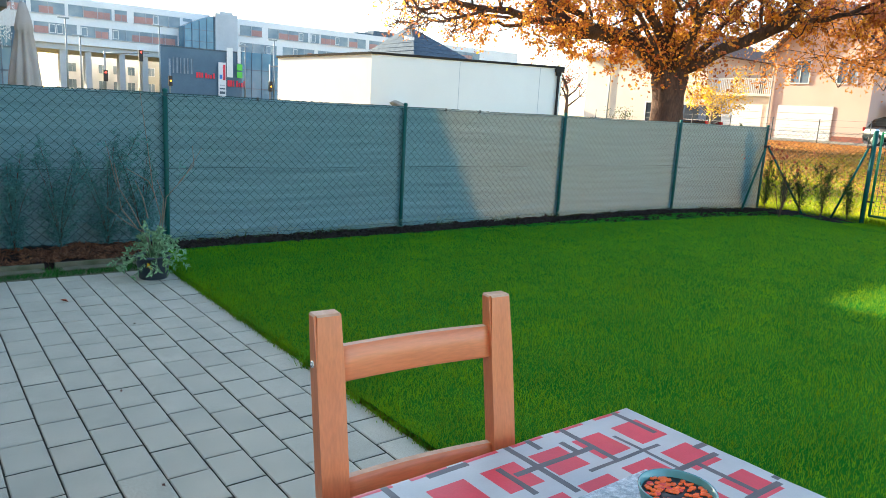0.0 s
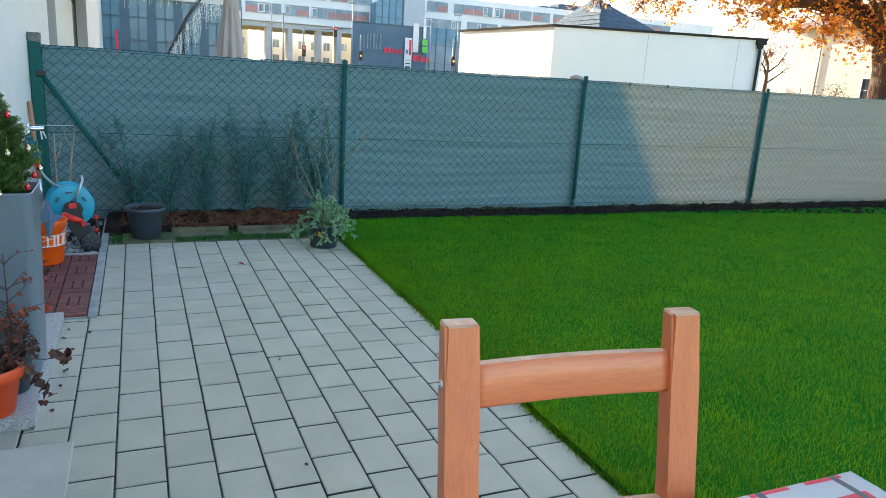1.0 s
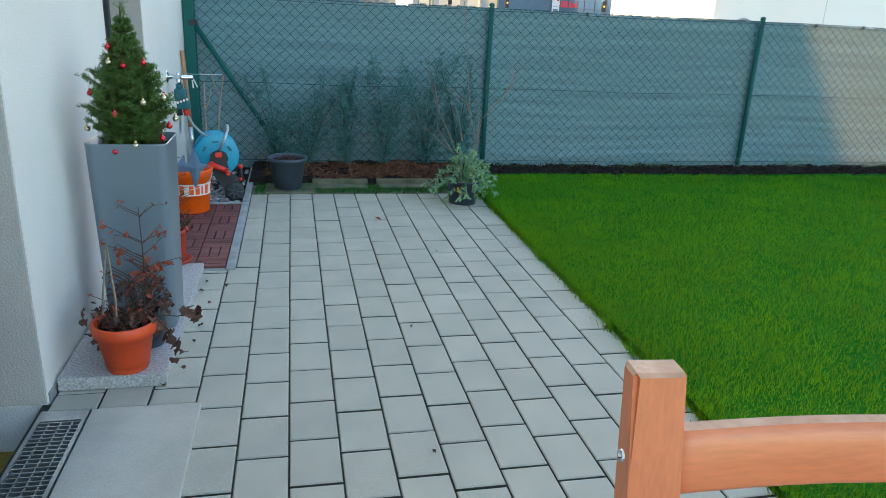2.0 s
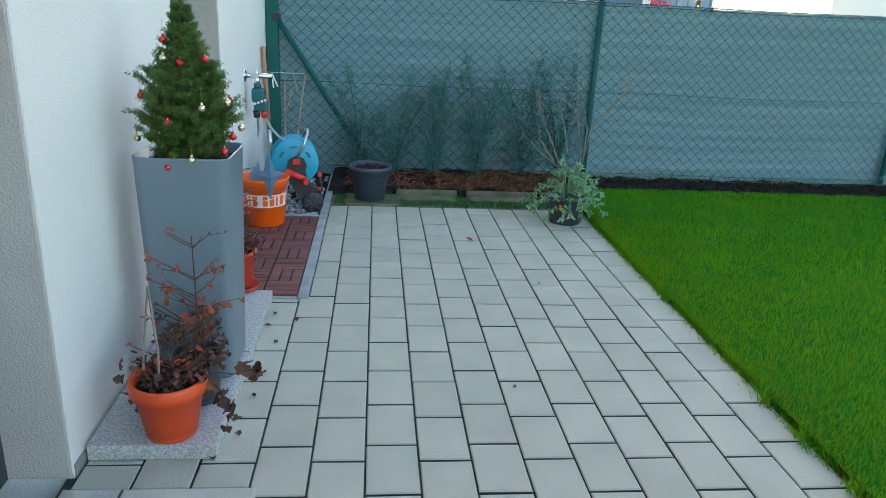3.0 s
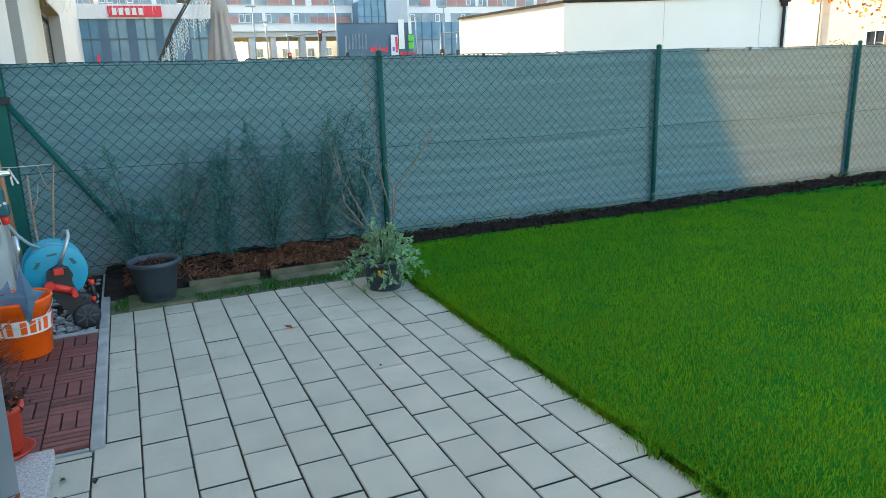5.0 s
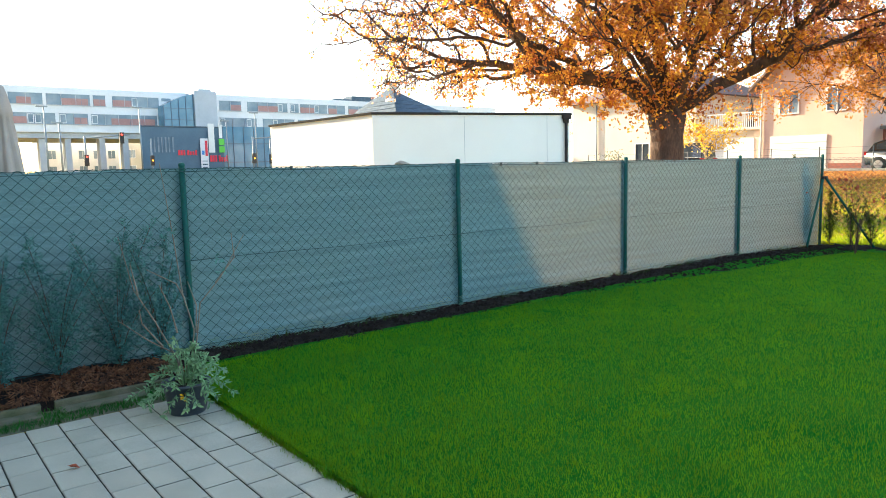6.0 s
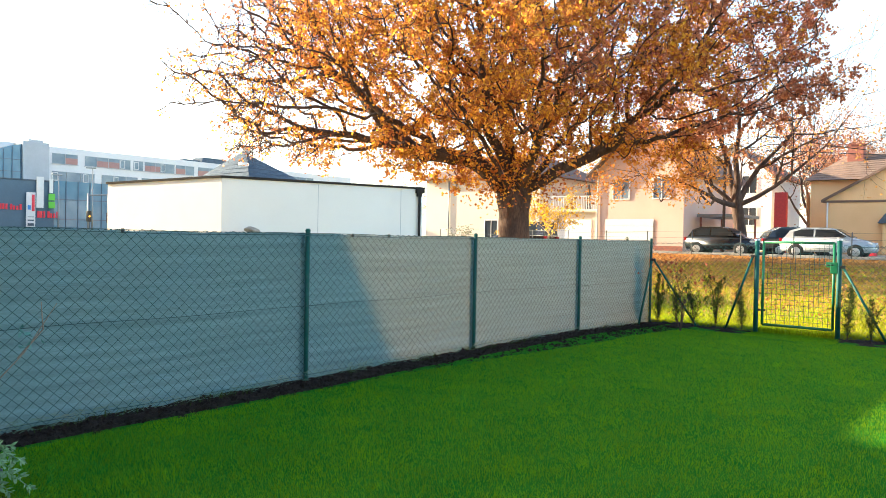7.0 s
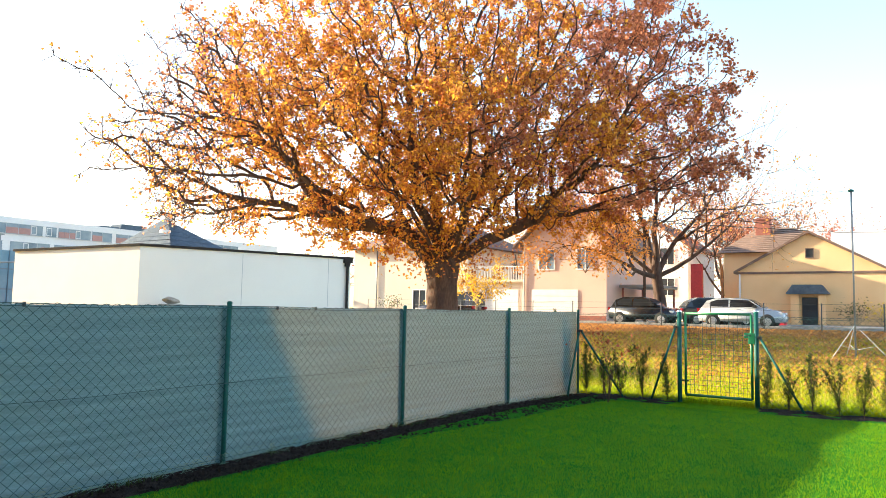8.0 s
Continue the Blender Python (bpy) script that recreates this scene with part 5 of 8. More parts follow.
prism(bm, [(-0.045, 0.34), (0.055, 0.345), (0.11, 0.13), (0.10, 0.06), (0.06, 0.06), (-0.05, 0.26)], 1, 0.10, 0.115)
part("frame", bm, BLACK, reel)
bm = bmesh.new()
box(bm, (-0.016, -0.132, 0.318), (0.030, -0.117, 0.352), 0.004)
part("red_cap", bm, RED, reel)
bm = bmesh.new()
tube(bm, [(-0.045, -0.135, 0.272), (0.065, -0.135, 0.222)], [0.021, 0.018], 12)
tube(bm, [(0.060, -0.15, 0.225), (0.060, -0.215, 0.222)], [0.017, 0.014], 12)
tube(bm, [(-0.045, -0.118, 0.272), (-0.045, -0.165, 0.272)], 0.022, 14)
part("crank", bm, RED, reel)
for y in (-0.125, 0.108):
    bm = bmesh.new()
    disc(bm, 0.105, y, 0.072, 0.068, 0.026, 28)
    w = part("wheel", bm, BLACK, reel)
    bm = bmesh.new()
    for k in range(7):
        a = 2 * math.pi * k / 7
        m = Matrix.Translation((0.105, y - 0.003, 0.072)) @ Matrix.Rotation(-a, 4, "Y")
        box(bm, (0.010, -0.003, -0.004), (0.056, 0.003, 0.004), 0.001, m)
    part("spoke", bm, DARK_POT, w)
bm = bmesh.new()
tube(bm, [(0.015, -0.10, 0.36), (0.055, -0.095, 0.44), (0.080, -0.09, 0.505), (0.085, 0.0, 0.518), (0.080, 0.09, 0.505), (0.02, 0.10, 0.36)], 0.009, 10)
part("handle_bar", bm, ALU, reel)
bm = bmesh.new()
tube(bm, [(0.150, -0.06, 0.25), (0.158, -0.06, 0.19), (0.160, -0.06, 0.13)], [0.010, 0.013, 0.015], 10)
nz = part("spray_nozzle", bm, BLACK, reel)
for z0, z1 in ((0.225, 0.250), (0.135, 0.160)):
    bm = bmesh.new()
    tube(bm, [(0.1545, -0.06, z0), (0.1545, -0.06, z1)], 0.016, 10)
    part("red_ring", bm, RED, nz)
bm = bmesh.new()
tube(bm, [(0.155, -0.06, 0.13), (0.165, -0.05, 0.06), (0.14, 0.0, 0.03), (0.10, 0.03, 0.10)], 0.008, 8)
part("hose_end", bm, BLACK, reel)

tap = thing("garden_tap", "chrome wall tap with dark teal hose connector", "tap", pose(0.0, 6.17, 0.825) @ Matrix.Scale(1.28, 4))
bm = bmesh.new()
tube(bm, [(0.0, 0, 0), (0.006, 0, 0), (0.010, 0, 0)], [0.030, 0.030, 0.022], 20)
tube(bm, [(0.008, 0, 0), (0.135, 0, 0)], 0.0125, 14)
tube(bm, [(0.060, 0, 0), (0.062, 0, 0.028)], [0.010, 0.008], 10)
tube(bm, [(0.060, 0, 0), (0.062, 0, -0.045)], 0.012, 12)
part("body", bm, CHROME, tap)
bm = bmesh.new()
tube(bm, [(0.062, 0, -0.035), (0.064, 0, -0.06)], 0.018, 12)
box(bm, (0.035, -0.03, -0.125), (0.100, 0.03, -0.058), 0.012)
box(bm, (0.045, -0.035, -0.165), (0.112, 0.025, -0.118), 0.012)
con = part("connector", bm, TEAL_DARK, tap)
for i in range(4):
    bm = bmesh.new()
    tube(bm, [(0.055 + i * 0.016, -0.036, -0.128 + i * 0.006), (0.055 + i * 0.016, -0.046, -0.128 + i * 0.006)], 0.006, 8)
    part("valve_button", bm, BAND_WHITE, con)
bm = bmesh.new()
tube(bm, [(0.085, 0, -0.160), (0.092, 0, -0.20)], 0.015, 12)
part("coupling", bm, RED, con)
bm = bmesh.new()
tube(bm, [(0.052, 0, -0.165), (0.056, 0, -0.20)], 0.016, 12)
part("coupling", bm, BLACK, con)
bm = bmesh.new()
tube(bm, [(0.094, 6.18, 0.63), (0.11, 6.19, 0.58), (0.15, 6.20, 0.50), (0.20, 6.18, 0.45), (0.26, 6.16, 0.42)], 0.0085, 8)
tagged(part("garden_hose", bm, HOSE, None), "grey garden hose running from the tap to the reel", "hose")
bm = bmesh.new()
box(bm, (-0.004, 6.575, 0.375), (0.004, 6.665, 0.60), 0.002)
pl = part("wall_plate", bm, ALU, None)
tagged(pl, "narrow metal inspection plate set into the wall", "wall plate")

spade = thing("garden_spade", "garden tool with a worn wooden shaft leaning in the corner", "garden tool")
bm = bmesh.new()
tube(bm, [(0.020, 6.84, 0.96), (0.032, 6.86, 0.62), (0.042, 6.87, 0.34)], [0.016, 0.017, 0.017], 10)
part("shaft", bm, HANDLE_WOOD, spade)
bm = bmesh.new()
tube(bm, [(0.041, 6.87, 0.38), (0.047, 6.88, 0.16)], 0.0195, 10)
box(bm, (0.02, 6.86, -0.03), (0.13, 6.875, 0.20), 0.004)
part("blade", bm, ALU, spade)
for i, stem in enumerate(([(0.155, 6.78, -0.03), (0.17, 6.78, 0.30), (0.165, 6.78, 0.52), (0.172, 6.78, 0.74)], [(0.235, 6.80, -0.03), (0.245, 6.80, 0.30), (0.285, 6.80, 0.62), (0.315, 6.80, 0.79)])):
    t = thing("forked_stick", "bare forked wooden stick standing in the pebbles", "stick", group="sticks by the wall")
    x, y, z = stem[2]
    d = 1 if i == 0 else -1
    twigs("stick", [stem], 0.009, 0.006, TWIG, t, seg=7)
    twigs("fork", [[(x, y, z), (x + d * 0.035, y, z + 0.07), (x + d * 0.055, y, z + 0.17)]], 0.006, 0.004, TWIG, t, seg=6)
line = thing("clothes_line", "short wire line with a white clothes peg by the fence", "clothes line")
bm = bmesh.new()
tube(bm, [(0.02, 6.85, 0.79), (0.12, 6.86, 0.785), (0.30, 6.9, 0.785)], 0.0025, 6)
lathe(bm, [(0.014, 0.0), (0.018, 0.003), (0.014, 0.006)], 10, centre=(0.14, 6.86, 0.785))
part("wire", bm, ALU, line)
for d in (-1, 1):
    bm = bmesh.new()
    box(bm, (-0.005, -0.004, -0.10), (0.005, 0.004, 0.0), 0.002, Matrix.Translation((0.075, 6.85, 0.78)) @ Matrix.Rotation(radians(9 * d - 14), 4, "Y"))
    part("peg", bm, BAND_WHITE, line)

# dark tub on a small slab
bm = bmesh.new()
box(bm, (0.62, 6.20, -0.04), (0.985, 6.48, 0.016), 0.006)
tagged(part("edging_slab", bm, MOSSY, None), "weathered concrete slab under the dark plastic tub", "edging slab")
tub = pot("plant_tub", "empty anthracite plastic plant tub on a small slab", pose(0.785, 6.335, 0.017), 0.098, 0.140, 0.235, 0.028, DARK_POT, fill=0.86)
rng = np.random.default_rng(15)
c = np.c_[rng.normal(0, 0.05, 60), rng.normal(0, 0.05, 60), rng.uniform(0.205, 0.235, 60)]
scatter("dry_litter", c, rng.normal(size=(60, 3)), rng.uniform(0.02, 0.05, 60), DRY_LEAF, tub, aspect=0.3, rng=rng)["kind"] = "stuff"

# flowering pot at the corner of the lawn
fp = pot("flower_pot", "round anthracite plant pot at the corner of the paving", pose(2.045, 5.92, 0.001), 0.100, 0.128, 0.180, 0.018, DARK_POT)
t = thing("silver_leaf_plant", "silver-green ferny plant with drooping leaves and a yellow flower", "plant", pose(2.045, 5.92, 0.145))
rng = np.random.default_rng(23)
fronds, lobes = [], []
for k in range(46):
    a = rng.uniform(0, 6.28)
    l = rng.uniform(0.06, 0.30)
    up = rng.uniform(0.02, 0.34) * (1.25 - 2.4 * l)
    pts = [np.array([0.02 * math.cos(a), 0.02 * math.sin(a), 0.0])]
    for u in (0.35, 0.7, 1.0):
        pts.append(np.array([l * u * math.cos(a), l * u * math.sin(a), up * u * (1.5 - u) * 1.4 - 0.09 * u * u * (l > 0.17)]))
    fronds.append([tuple(p) for p in pts])
    for p, q in zip(pts[1:], pts[2:]):
        lobes.append((p, q))
    lobes.append((pts[-1], pts[-1] + (pts[-1] - pts[-2]) * 0.25))
twigs("stalk", fronds, 0.0034, 0.0018, SILVER_LEAF, t)
needles("leaf", lobes, 11, 0.036, 0.0066, 0.60, SILVER_LEAF, t, rng)
c = np.array([(-0.06, -0.12, -0.02), (-0.05, -0.125, -0.03), (-0.065, -0.122, -0.035)])
scatter("flower", np.repeat(c, 5, 0) + rng.normal(0, 0.008, (15, 3)), rng.normal(size=(15, 3)), np.full(15, 0.025), FLOWER, t, rng=rng)
t = thing("bare_twigs", "tall bare grey twigs rising from the flower pot", "twigs", pose(2.045, 5.95, 0.10))
tall = []
for run in (((0.0, 0.05), (-0.03, 0.30), (-0.13, 0.52), (-0.23, 0.71), (-0.29, 1.01)), ((-0.01, 0.1), (-0.02, 0.32), (-0.17, 0.42), (-0.31, 0.54)), ((0.01, 0.05), (0.07, 0.46), (0.02, 0.67), (-0.01, 0.99), (-0.055, 1.40)),
            ((0.02, 0.05), (0.09, 0.46), (0.11, 0.61), (0.23, 0.75), (0.37, 0.99)), ((0.08, 0.44), (0.09, 0.6), (0.05, 0.74)), ((0.03, 0.64), (-0.01, 0.73), (-0.16, 0.82)), ((-0.02, 0.45), (-0.05, 0.6), (-0.10, 0.73)), ((0.20, 0.72), (0.31, 0.86), (0.30, 1.0)), ((-0.21, 0.68), (-0.24, 0.86)), ((-0.10, 0.38), (-0.2, 0.52), (-0.21, 0.6))):
    tall.append([(0.95 * o, -0.31 * o, z - 0.10) for o, z in run])
twigs("stem", tall, 0.0056, 0.0022, TWIG_GREY, t)
rng = np.random.default_rng(3)
c = np.array([(0.24, -0.08, 0.70), (0.21, -0.07, 0.74), (-0.01, 0.0, 0.92), (-0.27, 0.09, 0.88)])
scatter("leaf", np.repeat(c, 5, 0) + rng.normal(0, 0.02, (20, 3)), rng.normal(size=(20, 3)), np.full(20, 0.04), YEW, t, rng=rng)["kind"] = "stuff"

# loose leaves and specks on the paving
rng = np.random.default_rng(44)
for x, y, s in ((1.368, 5.478, 0.055), (0.41, 3.52, 0.03), (0.43, 3.9, 0.035), (0.39, 4.3, 0.03), (0.44, 4.15, 0.025), (0.40, 4.42, 0.028), (0.50, 4.36, 0.03), (0.42, 3.75, 0.022), (0.36, 3.40, 0.03), (1.323, 3.80, 0.022), (1.247, 2.869, 0.018), (1.633, 4.809, 0.018)):
    o = scatter("fallen_leaf", [(0, 0, s * 0.15)] * 2, rng.normal(0, 0.3, (2, 3)) + [0, 0, 1], [s, s * 0.8], DRY_LEAF if s < 0.05 else RUST_LEAF, None, aspect=0.8, bend=0.4, rng=rng)
    o.location = (x, y, 0.003)
    tagged(o, "small curled dry leaf lying on the paving", "dry leaf", group="dry leaves on the paving")

# ---- beyond the fence ----
GARAGE_WHITE = mat("white_garage_render", (0.80, 0.79, 0.77), (0.76, 0.75, 0.73), scale=0.7, rough=0.9, fine=60, grain=0.03)
ROOF_EDGE = mat("dark_roof_edge", (0.045, 0.040, 0.038), (0.035, 0.032, 0.030), rough=0.95, spec=0.05)
FAR_WHITE = mat("far_white_render", (0.72, 0.72, 0.73), (0.66, 0.66, 0.68), scale=0.25, rough=0.9, fine=3, grain=0.04, bump=0)
FAR_GREY = mat("far_grey_panel", (0.45, 0.47, 0.50), (0.40, 0.42, 0.45), scale=0.4, rough=0.8, fine=3, grain=0.04, bump=0)
FAR_CREAM = mat("far_cream_render", (0.46, 0.44, 0.38), (0.40, 0.385, 0.34), scale=0.3, rough=0.9, fine=3, grain=0.05, bump=0)
DARK_CLAD = mat("dark_blue_cladding", (0.052, 0.112, 0.175), (0.065, 0.13, 0.195), scale=0.5, rough=0.5, fine=4, grain=0.05, bump=0)
BRICK_PANEL = mat("brick_red_panel", (0.42, 0.23, 0.21), (0.36, 0.20, 0.19), scale=0.8, rough=0.85, fine=6, grain=0.08, bump=0)
# pale patchy pane colour stands in for sky mirrored in the glass
FAR_GLASS = mat("sky_pale_far_glass", (0.13, 0.19, 0.25), (0.26, 0.32, 0.37), scale=0.5, rough=0.2, grain=0, bump=0, spec=0.3)
BLUE_GLASS = mat("blue_curtain_glass", (0.075, 0.19, 0.29), (0.12, 0.25, 0.35), scale=0.6, rough=0.12, grain=0, bump=0, spec=0.35)
HOUSE_GLASS = mat("house_window_glass", (0.035, 0.042, 0.05), (0.05, 0.06, 0.07), scale=0.6, rough=0.08, grain=0, bump=0, spec=0.4)
SLATE = mat("slate_roof", (0.105, 0.140, 0.175), (0.075, 0.102, 0.135), scale=2.2, rough=0.95, spec=0.15, fine=9, grain=0.2, bump=0.5, depth=0.04)
TILE_ROOF = mat("brown_tile_roof", (0.20, 0.13, 0.10), (0.15, 0.10, 0.08), scale=2.0, rough=0.85, fine=8, grain=0.2, bump=0.6, depth=0.05)
PINK = mat("salmon_render", (0.66, 0.475, 0.395), (0.61, 0.43, 0.355), scale=0.5, rough=0.92, fine=20, grain=0.05)
CREAM = mat("cream_render", (0.69, 0.60, 0.49), (0.63, 0.55, 0.45), scale=0.5, rough=0.92, fine=20, grain=0.05)
YELLOW = mat("yellow_render", (0.84, 0.56, 0.30), (0.78, 0.50, 0.26), scale=0.5, rough=0.92, fine=20, grain=0.06)
WHITE_PAINT = mat("white_paint", (0.72, 0.72, 0.71), (0.67, 0.67, 0.66), scale=2, rough=0.6, grain=0.03, bump=0.05)
BRICK_BASE = mat("red_brick_base", (0.34, 0.12, 0.085), (0.27, 0.10, 0.07), scale=3, rough=0.9, fine=14, grain=0.15)
SIGN_RED = mat("sign_red", (0.70, 0.03, 0.06), rough=0.5, grain=0, bump=0)
SIGN_GREEN = mat("sign_green", (0.10, 0.52, 0.05), rough=0.5, grain=0, bump=0)
SIGN_BLUE = mat("sign_blue", (0.03, 0.20, 0.55), rough=0.5, grain=0, bump=0)
POLE_GREY = mat("galvanised_pole", (0.24, 0.27, 0.29), rough=0.5, metal=0.5, bump=0)
FABRIC = mat("greige_umbrella_fabric", (0.44, 0.39, 0.37), (0.38, 0.34, 0.32), scale=3, rough=0.95, fine=60, grain=0.06)
AWNING = mat("dark_awning", (0.15, 0.19, 0.19), (0.13, 0.165, 0.165), scale=2, rough=0.9, fine=40)
ROCK = mat("sandy_rock", (0.37, 0.34, 0.30), (0.26, 0.235, 0.205), scale=6, rough=0.95, fine=30, grain=0.2, bump=0.8, depth=0.03)


def house_window(parent, axis, face, out, u0, u1, z0, z1, mullions=1, frame=WHITE_PAINT, pane=None, fw=0.07, rail=True):
    """A framed window on a wall: axis 0 for a wall of constant x, 1 for constant y; out is the sign of its outer side."""
    def at(u, w, z):
        return (w, u, z) if axis == 0 else (u, w, z)
    def slab(bm, ua, ub, d0, d1, za, zb):
        a, b = at(ua, face + out * d0, za), at(ub, face + out * d1, zb)
        box(bm, [min(p, q) for p, q in zip(a, b)], [max(p, q) for p, q in zip(a, b)])
    w = new("window")
    w.parent = parent
    bm = bmesh.new()
    slab(bm, u0, u1, 0.004, 0.02, z0, z1)
    part("pane", bm, pane or HOUSE_GLASS, w)
    bm = bmesh.new()
    slab(bm, u0 - fw, u0, 0.002, 0.06, z0 - fw, z1 + fw)
    slab(bm, u1, u1 + fw, 0.002, 0.06, z0 - fw, z1 + fw)
    slab(bm, u0, u1, 0.002, 0.06, z1, z1 + fw)
    slab(bm, u0, u1, 0.002, 0.06, z0 - fw, z0)
    for k in range(mullions):
        u = u0 + (u1 - u0) * (k + 1) / (mullions + 1)
        slab(bm, u - fw * 0.35, u + fw * 0.35, 0.003, 0.045, z0, z1)
    part("window_frame", bm, frame, w)
    return w


# white flat-roofed garage behind the fence
garage = thing("flat_garage", "white rendered flat-roofed garage with a dark roof edge", "garage")
GZ = 2.76
FRONT_L, FRONT_R, BACK_R, BACK_L = (11.03, 17.63), (16.45, 15.66), (18.2, 21.4), (10.76, 23.12)
bm = bmesh.new()
prism(bm, [FRONT_L, FRONT_R, BACK_R, BACK_L], 2, -0.2, GZ)
part("wall", bm, GARAGE_WHITE, garage)
bm = bmesh.new()
prism(bm, [(10.99, 17.60), (16.50, 15.60), (18.25, 21.45), (10.72, 23.16)], 2, GZ + 0.001, GZ + 0.06)
part("roof_edge", bm, ROOF_EDGE, garage)
ALONG = (Vector((*FRONT_R, 0)) - Vector((*FRONT_L, 0))).normalized()
front = Matrix.Translation((*FRONT_L, 0)) @ Matrix.Rotation(math.atan2(ALONG.y, ALONG.x), 4, "Z")
GL = 5.767
for u in (2.55, 5.05):
    bm = bmesh.new()
    box(bm, (u, -0.004, 0.0), (u + 0.012, 0.01, GZ - 0.03), 0, front)
    part("panel_joint", bm, FAR_GREY, garage)
bm = bmesh.new()
box(bm, (GL - 0.25, -0.12, GZ - 0.12), (GL + 0.01, -0.005, GZ - 0.005), 0.01, front)
box(bm, (GL - 0.21, -0.10, GZ - 0.22), (GL - 0.06, -0.008, GZ - 0.12), 0.01, front)
tube(bm, [front @ Vector((GL - 0.13, -0.06, GZ - 0.21)), front @ Vector((GL - 0.13, -0.06, 0.0))], 0.04, 10)
part("downpipe", bm, ROOF_EDGE, garage)
# stone heap that shows over the fence
bm = bmesh.new()
bmesh.ops.create_icosphere(bm, subdivisions=3, radius=0.135)
for v in bm.verts:
    v.co *= 1 + 0.55 * noise.noise(v.co * 7)
    v.co.x *= 1.5
    v.co.z *= 0.62
tagged(part("boulder", bm, ROCK, None, smooth=True), "sandy pale boulder on a block behind the fence", "boulder").location = (11.4, 16.85, 1.465)
bm = bmesh.new()
box(bm, (11.2, 16.65, -0.12), (11.6, 17.05, 1.38), 0.02)
tagged(part("stone_block", bm, KERB, None), "grey concrete block under a boulder behind the fence", "block")
# folded cantilever umbrella on the neighbour's terrace
umb = thing("cantilever_umbrella", "folded greige cantilever umbrella on the neighbouring terrace", "umbrella", pose(2.50, 15.6, -0.1))
bm = bmesh.new()
n = 48
rings = []
for z, r in ((0.55, 0.26), (0.9, 0.255), (1.3, 0.245), (1.7, 0.215), (2.1, 0.165), (2.42, 0.12), (2.47, 0.155), (2.62, 0.13), (2.80, 0.09), (2.92, 0.055), (2.95, 0.02)):
    rings.append([bm.verts.new((r * (1 + 0.20 * math.cos(8 * 2 * math.pi * k / n) * (z < 2.45) + 0.08 * math.sin(3 * 2 * math.pi * k / n + z * 3)) * math.cos(2 * math.pi * k / n), r * (1 + 0.20 * math.cos(8 * 2 * math.pi * k / n) * (z < 2.45)) * math.sin(2 * math.pi * k / n), z)) for k in range(n)])
skin(bm, rings)
part("canopy", bm, FABRIC, umb)
bm = bmesh.new()
tube(bm, [(0, 0, 0.5), (0, 0, 3.0)], 0.025, 8)
part("hub_pole", bm, ALU, umb)
bm = bmesh.new()
tube(bm, [(0, 0, 3.02), (-0.06, 0, 3.06), (-0.35, 0, 2.86), (-0.8, 0, 2.2), (-1.15, 0, 1.5), (-1.28, 0, 0.9), (-1.3, 0, 0.0)], 0.032, 10)
part("arm", bm, SHUTTER, umb)
bm = bmesh.new()
tube(bm, [(-0.86, 0, 0.0), (-0.86, 0, 2.08)], 0.03, 8)
part("mast", bm, SHUTTER, umb)

# awning with strings of lights on the neighbour's terrace
aw = thing("terrace_awning", "dark awning with strings of small lights over the next terrace", "awning")
bm = bmesh.new()
box(bm, (0.0, 11.2, 2.34), (1.62, 13.2, 2.40), 0.01)
part("cloth", bm, AWNING, aw)
bm = bmesh.new()
box(bm, (0.0, 11.12, 2.36), (1.62, 11.19, 2.75), 0.01)
part("valance", bm, FAR_GREY, aw)
bm = bmesh.new()
box(bm, (1.625, 11.0, 2.30), (1.76, 13.3, 2.80), 0.02)
part("end_rail", bm, SHUTTER, aw)
rs = random.Random(12)
FAIRY = mat("pale_light_string", (0.75, 0.78, 0.80), rough=0.5, bump=0, grain=0)
for k in range(30):
    x = 0.05 + k * 0.06
    bm = bmesh.new()
    y = 11.6 + rs.uniform(-0.2, 0.2)
    z = 2.32
    pts = [(x, y, z)]
    for i in range(4):
        z -= rs.uniform(0.03, 0.11)
        pts.append((x + rs.uniform(-0.03, 0.03), y + rs.uniform(-0.02, 0.02), z))
    tube(bm, pts, 0.0024, 4, cap=False)
    part("light_string", bm, FAIRY, aw)
bm = bmesh.new()
for k in range(120):
    t = rs.random()
    p = Vector((1.22 + 1.15 * t, 15.55 + rs.uniform(-0.1, 0.1), 1.0 + 1.85 * t ** 0.7))
    drop = rs.uniform(0.1, 0.62)
    tube(bm, [p + Vector((rs.uniform(-0.02, 0.02), rs.uniform(-0.02, 0.02), -drop * u / 4)) for u in range(5)], 0.0022, 3, cap=False)
    for u in range(int(drop / 0.06)):
        q = p + Vector((rs.uniform(-0.02, 0.02), 0, -0.06 * (u + 1)))
        box(bm, q - Vector((0.006, 0.006, 0.010)), q + Vector((0.006, 0.006, 0.010)))
tagged(part("light_chain", bm, FAIRY, None), "icicle light chains hanging along the umbrella arm", "light chain", kind="stuff")

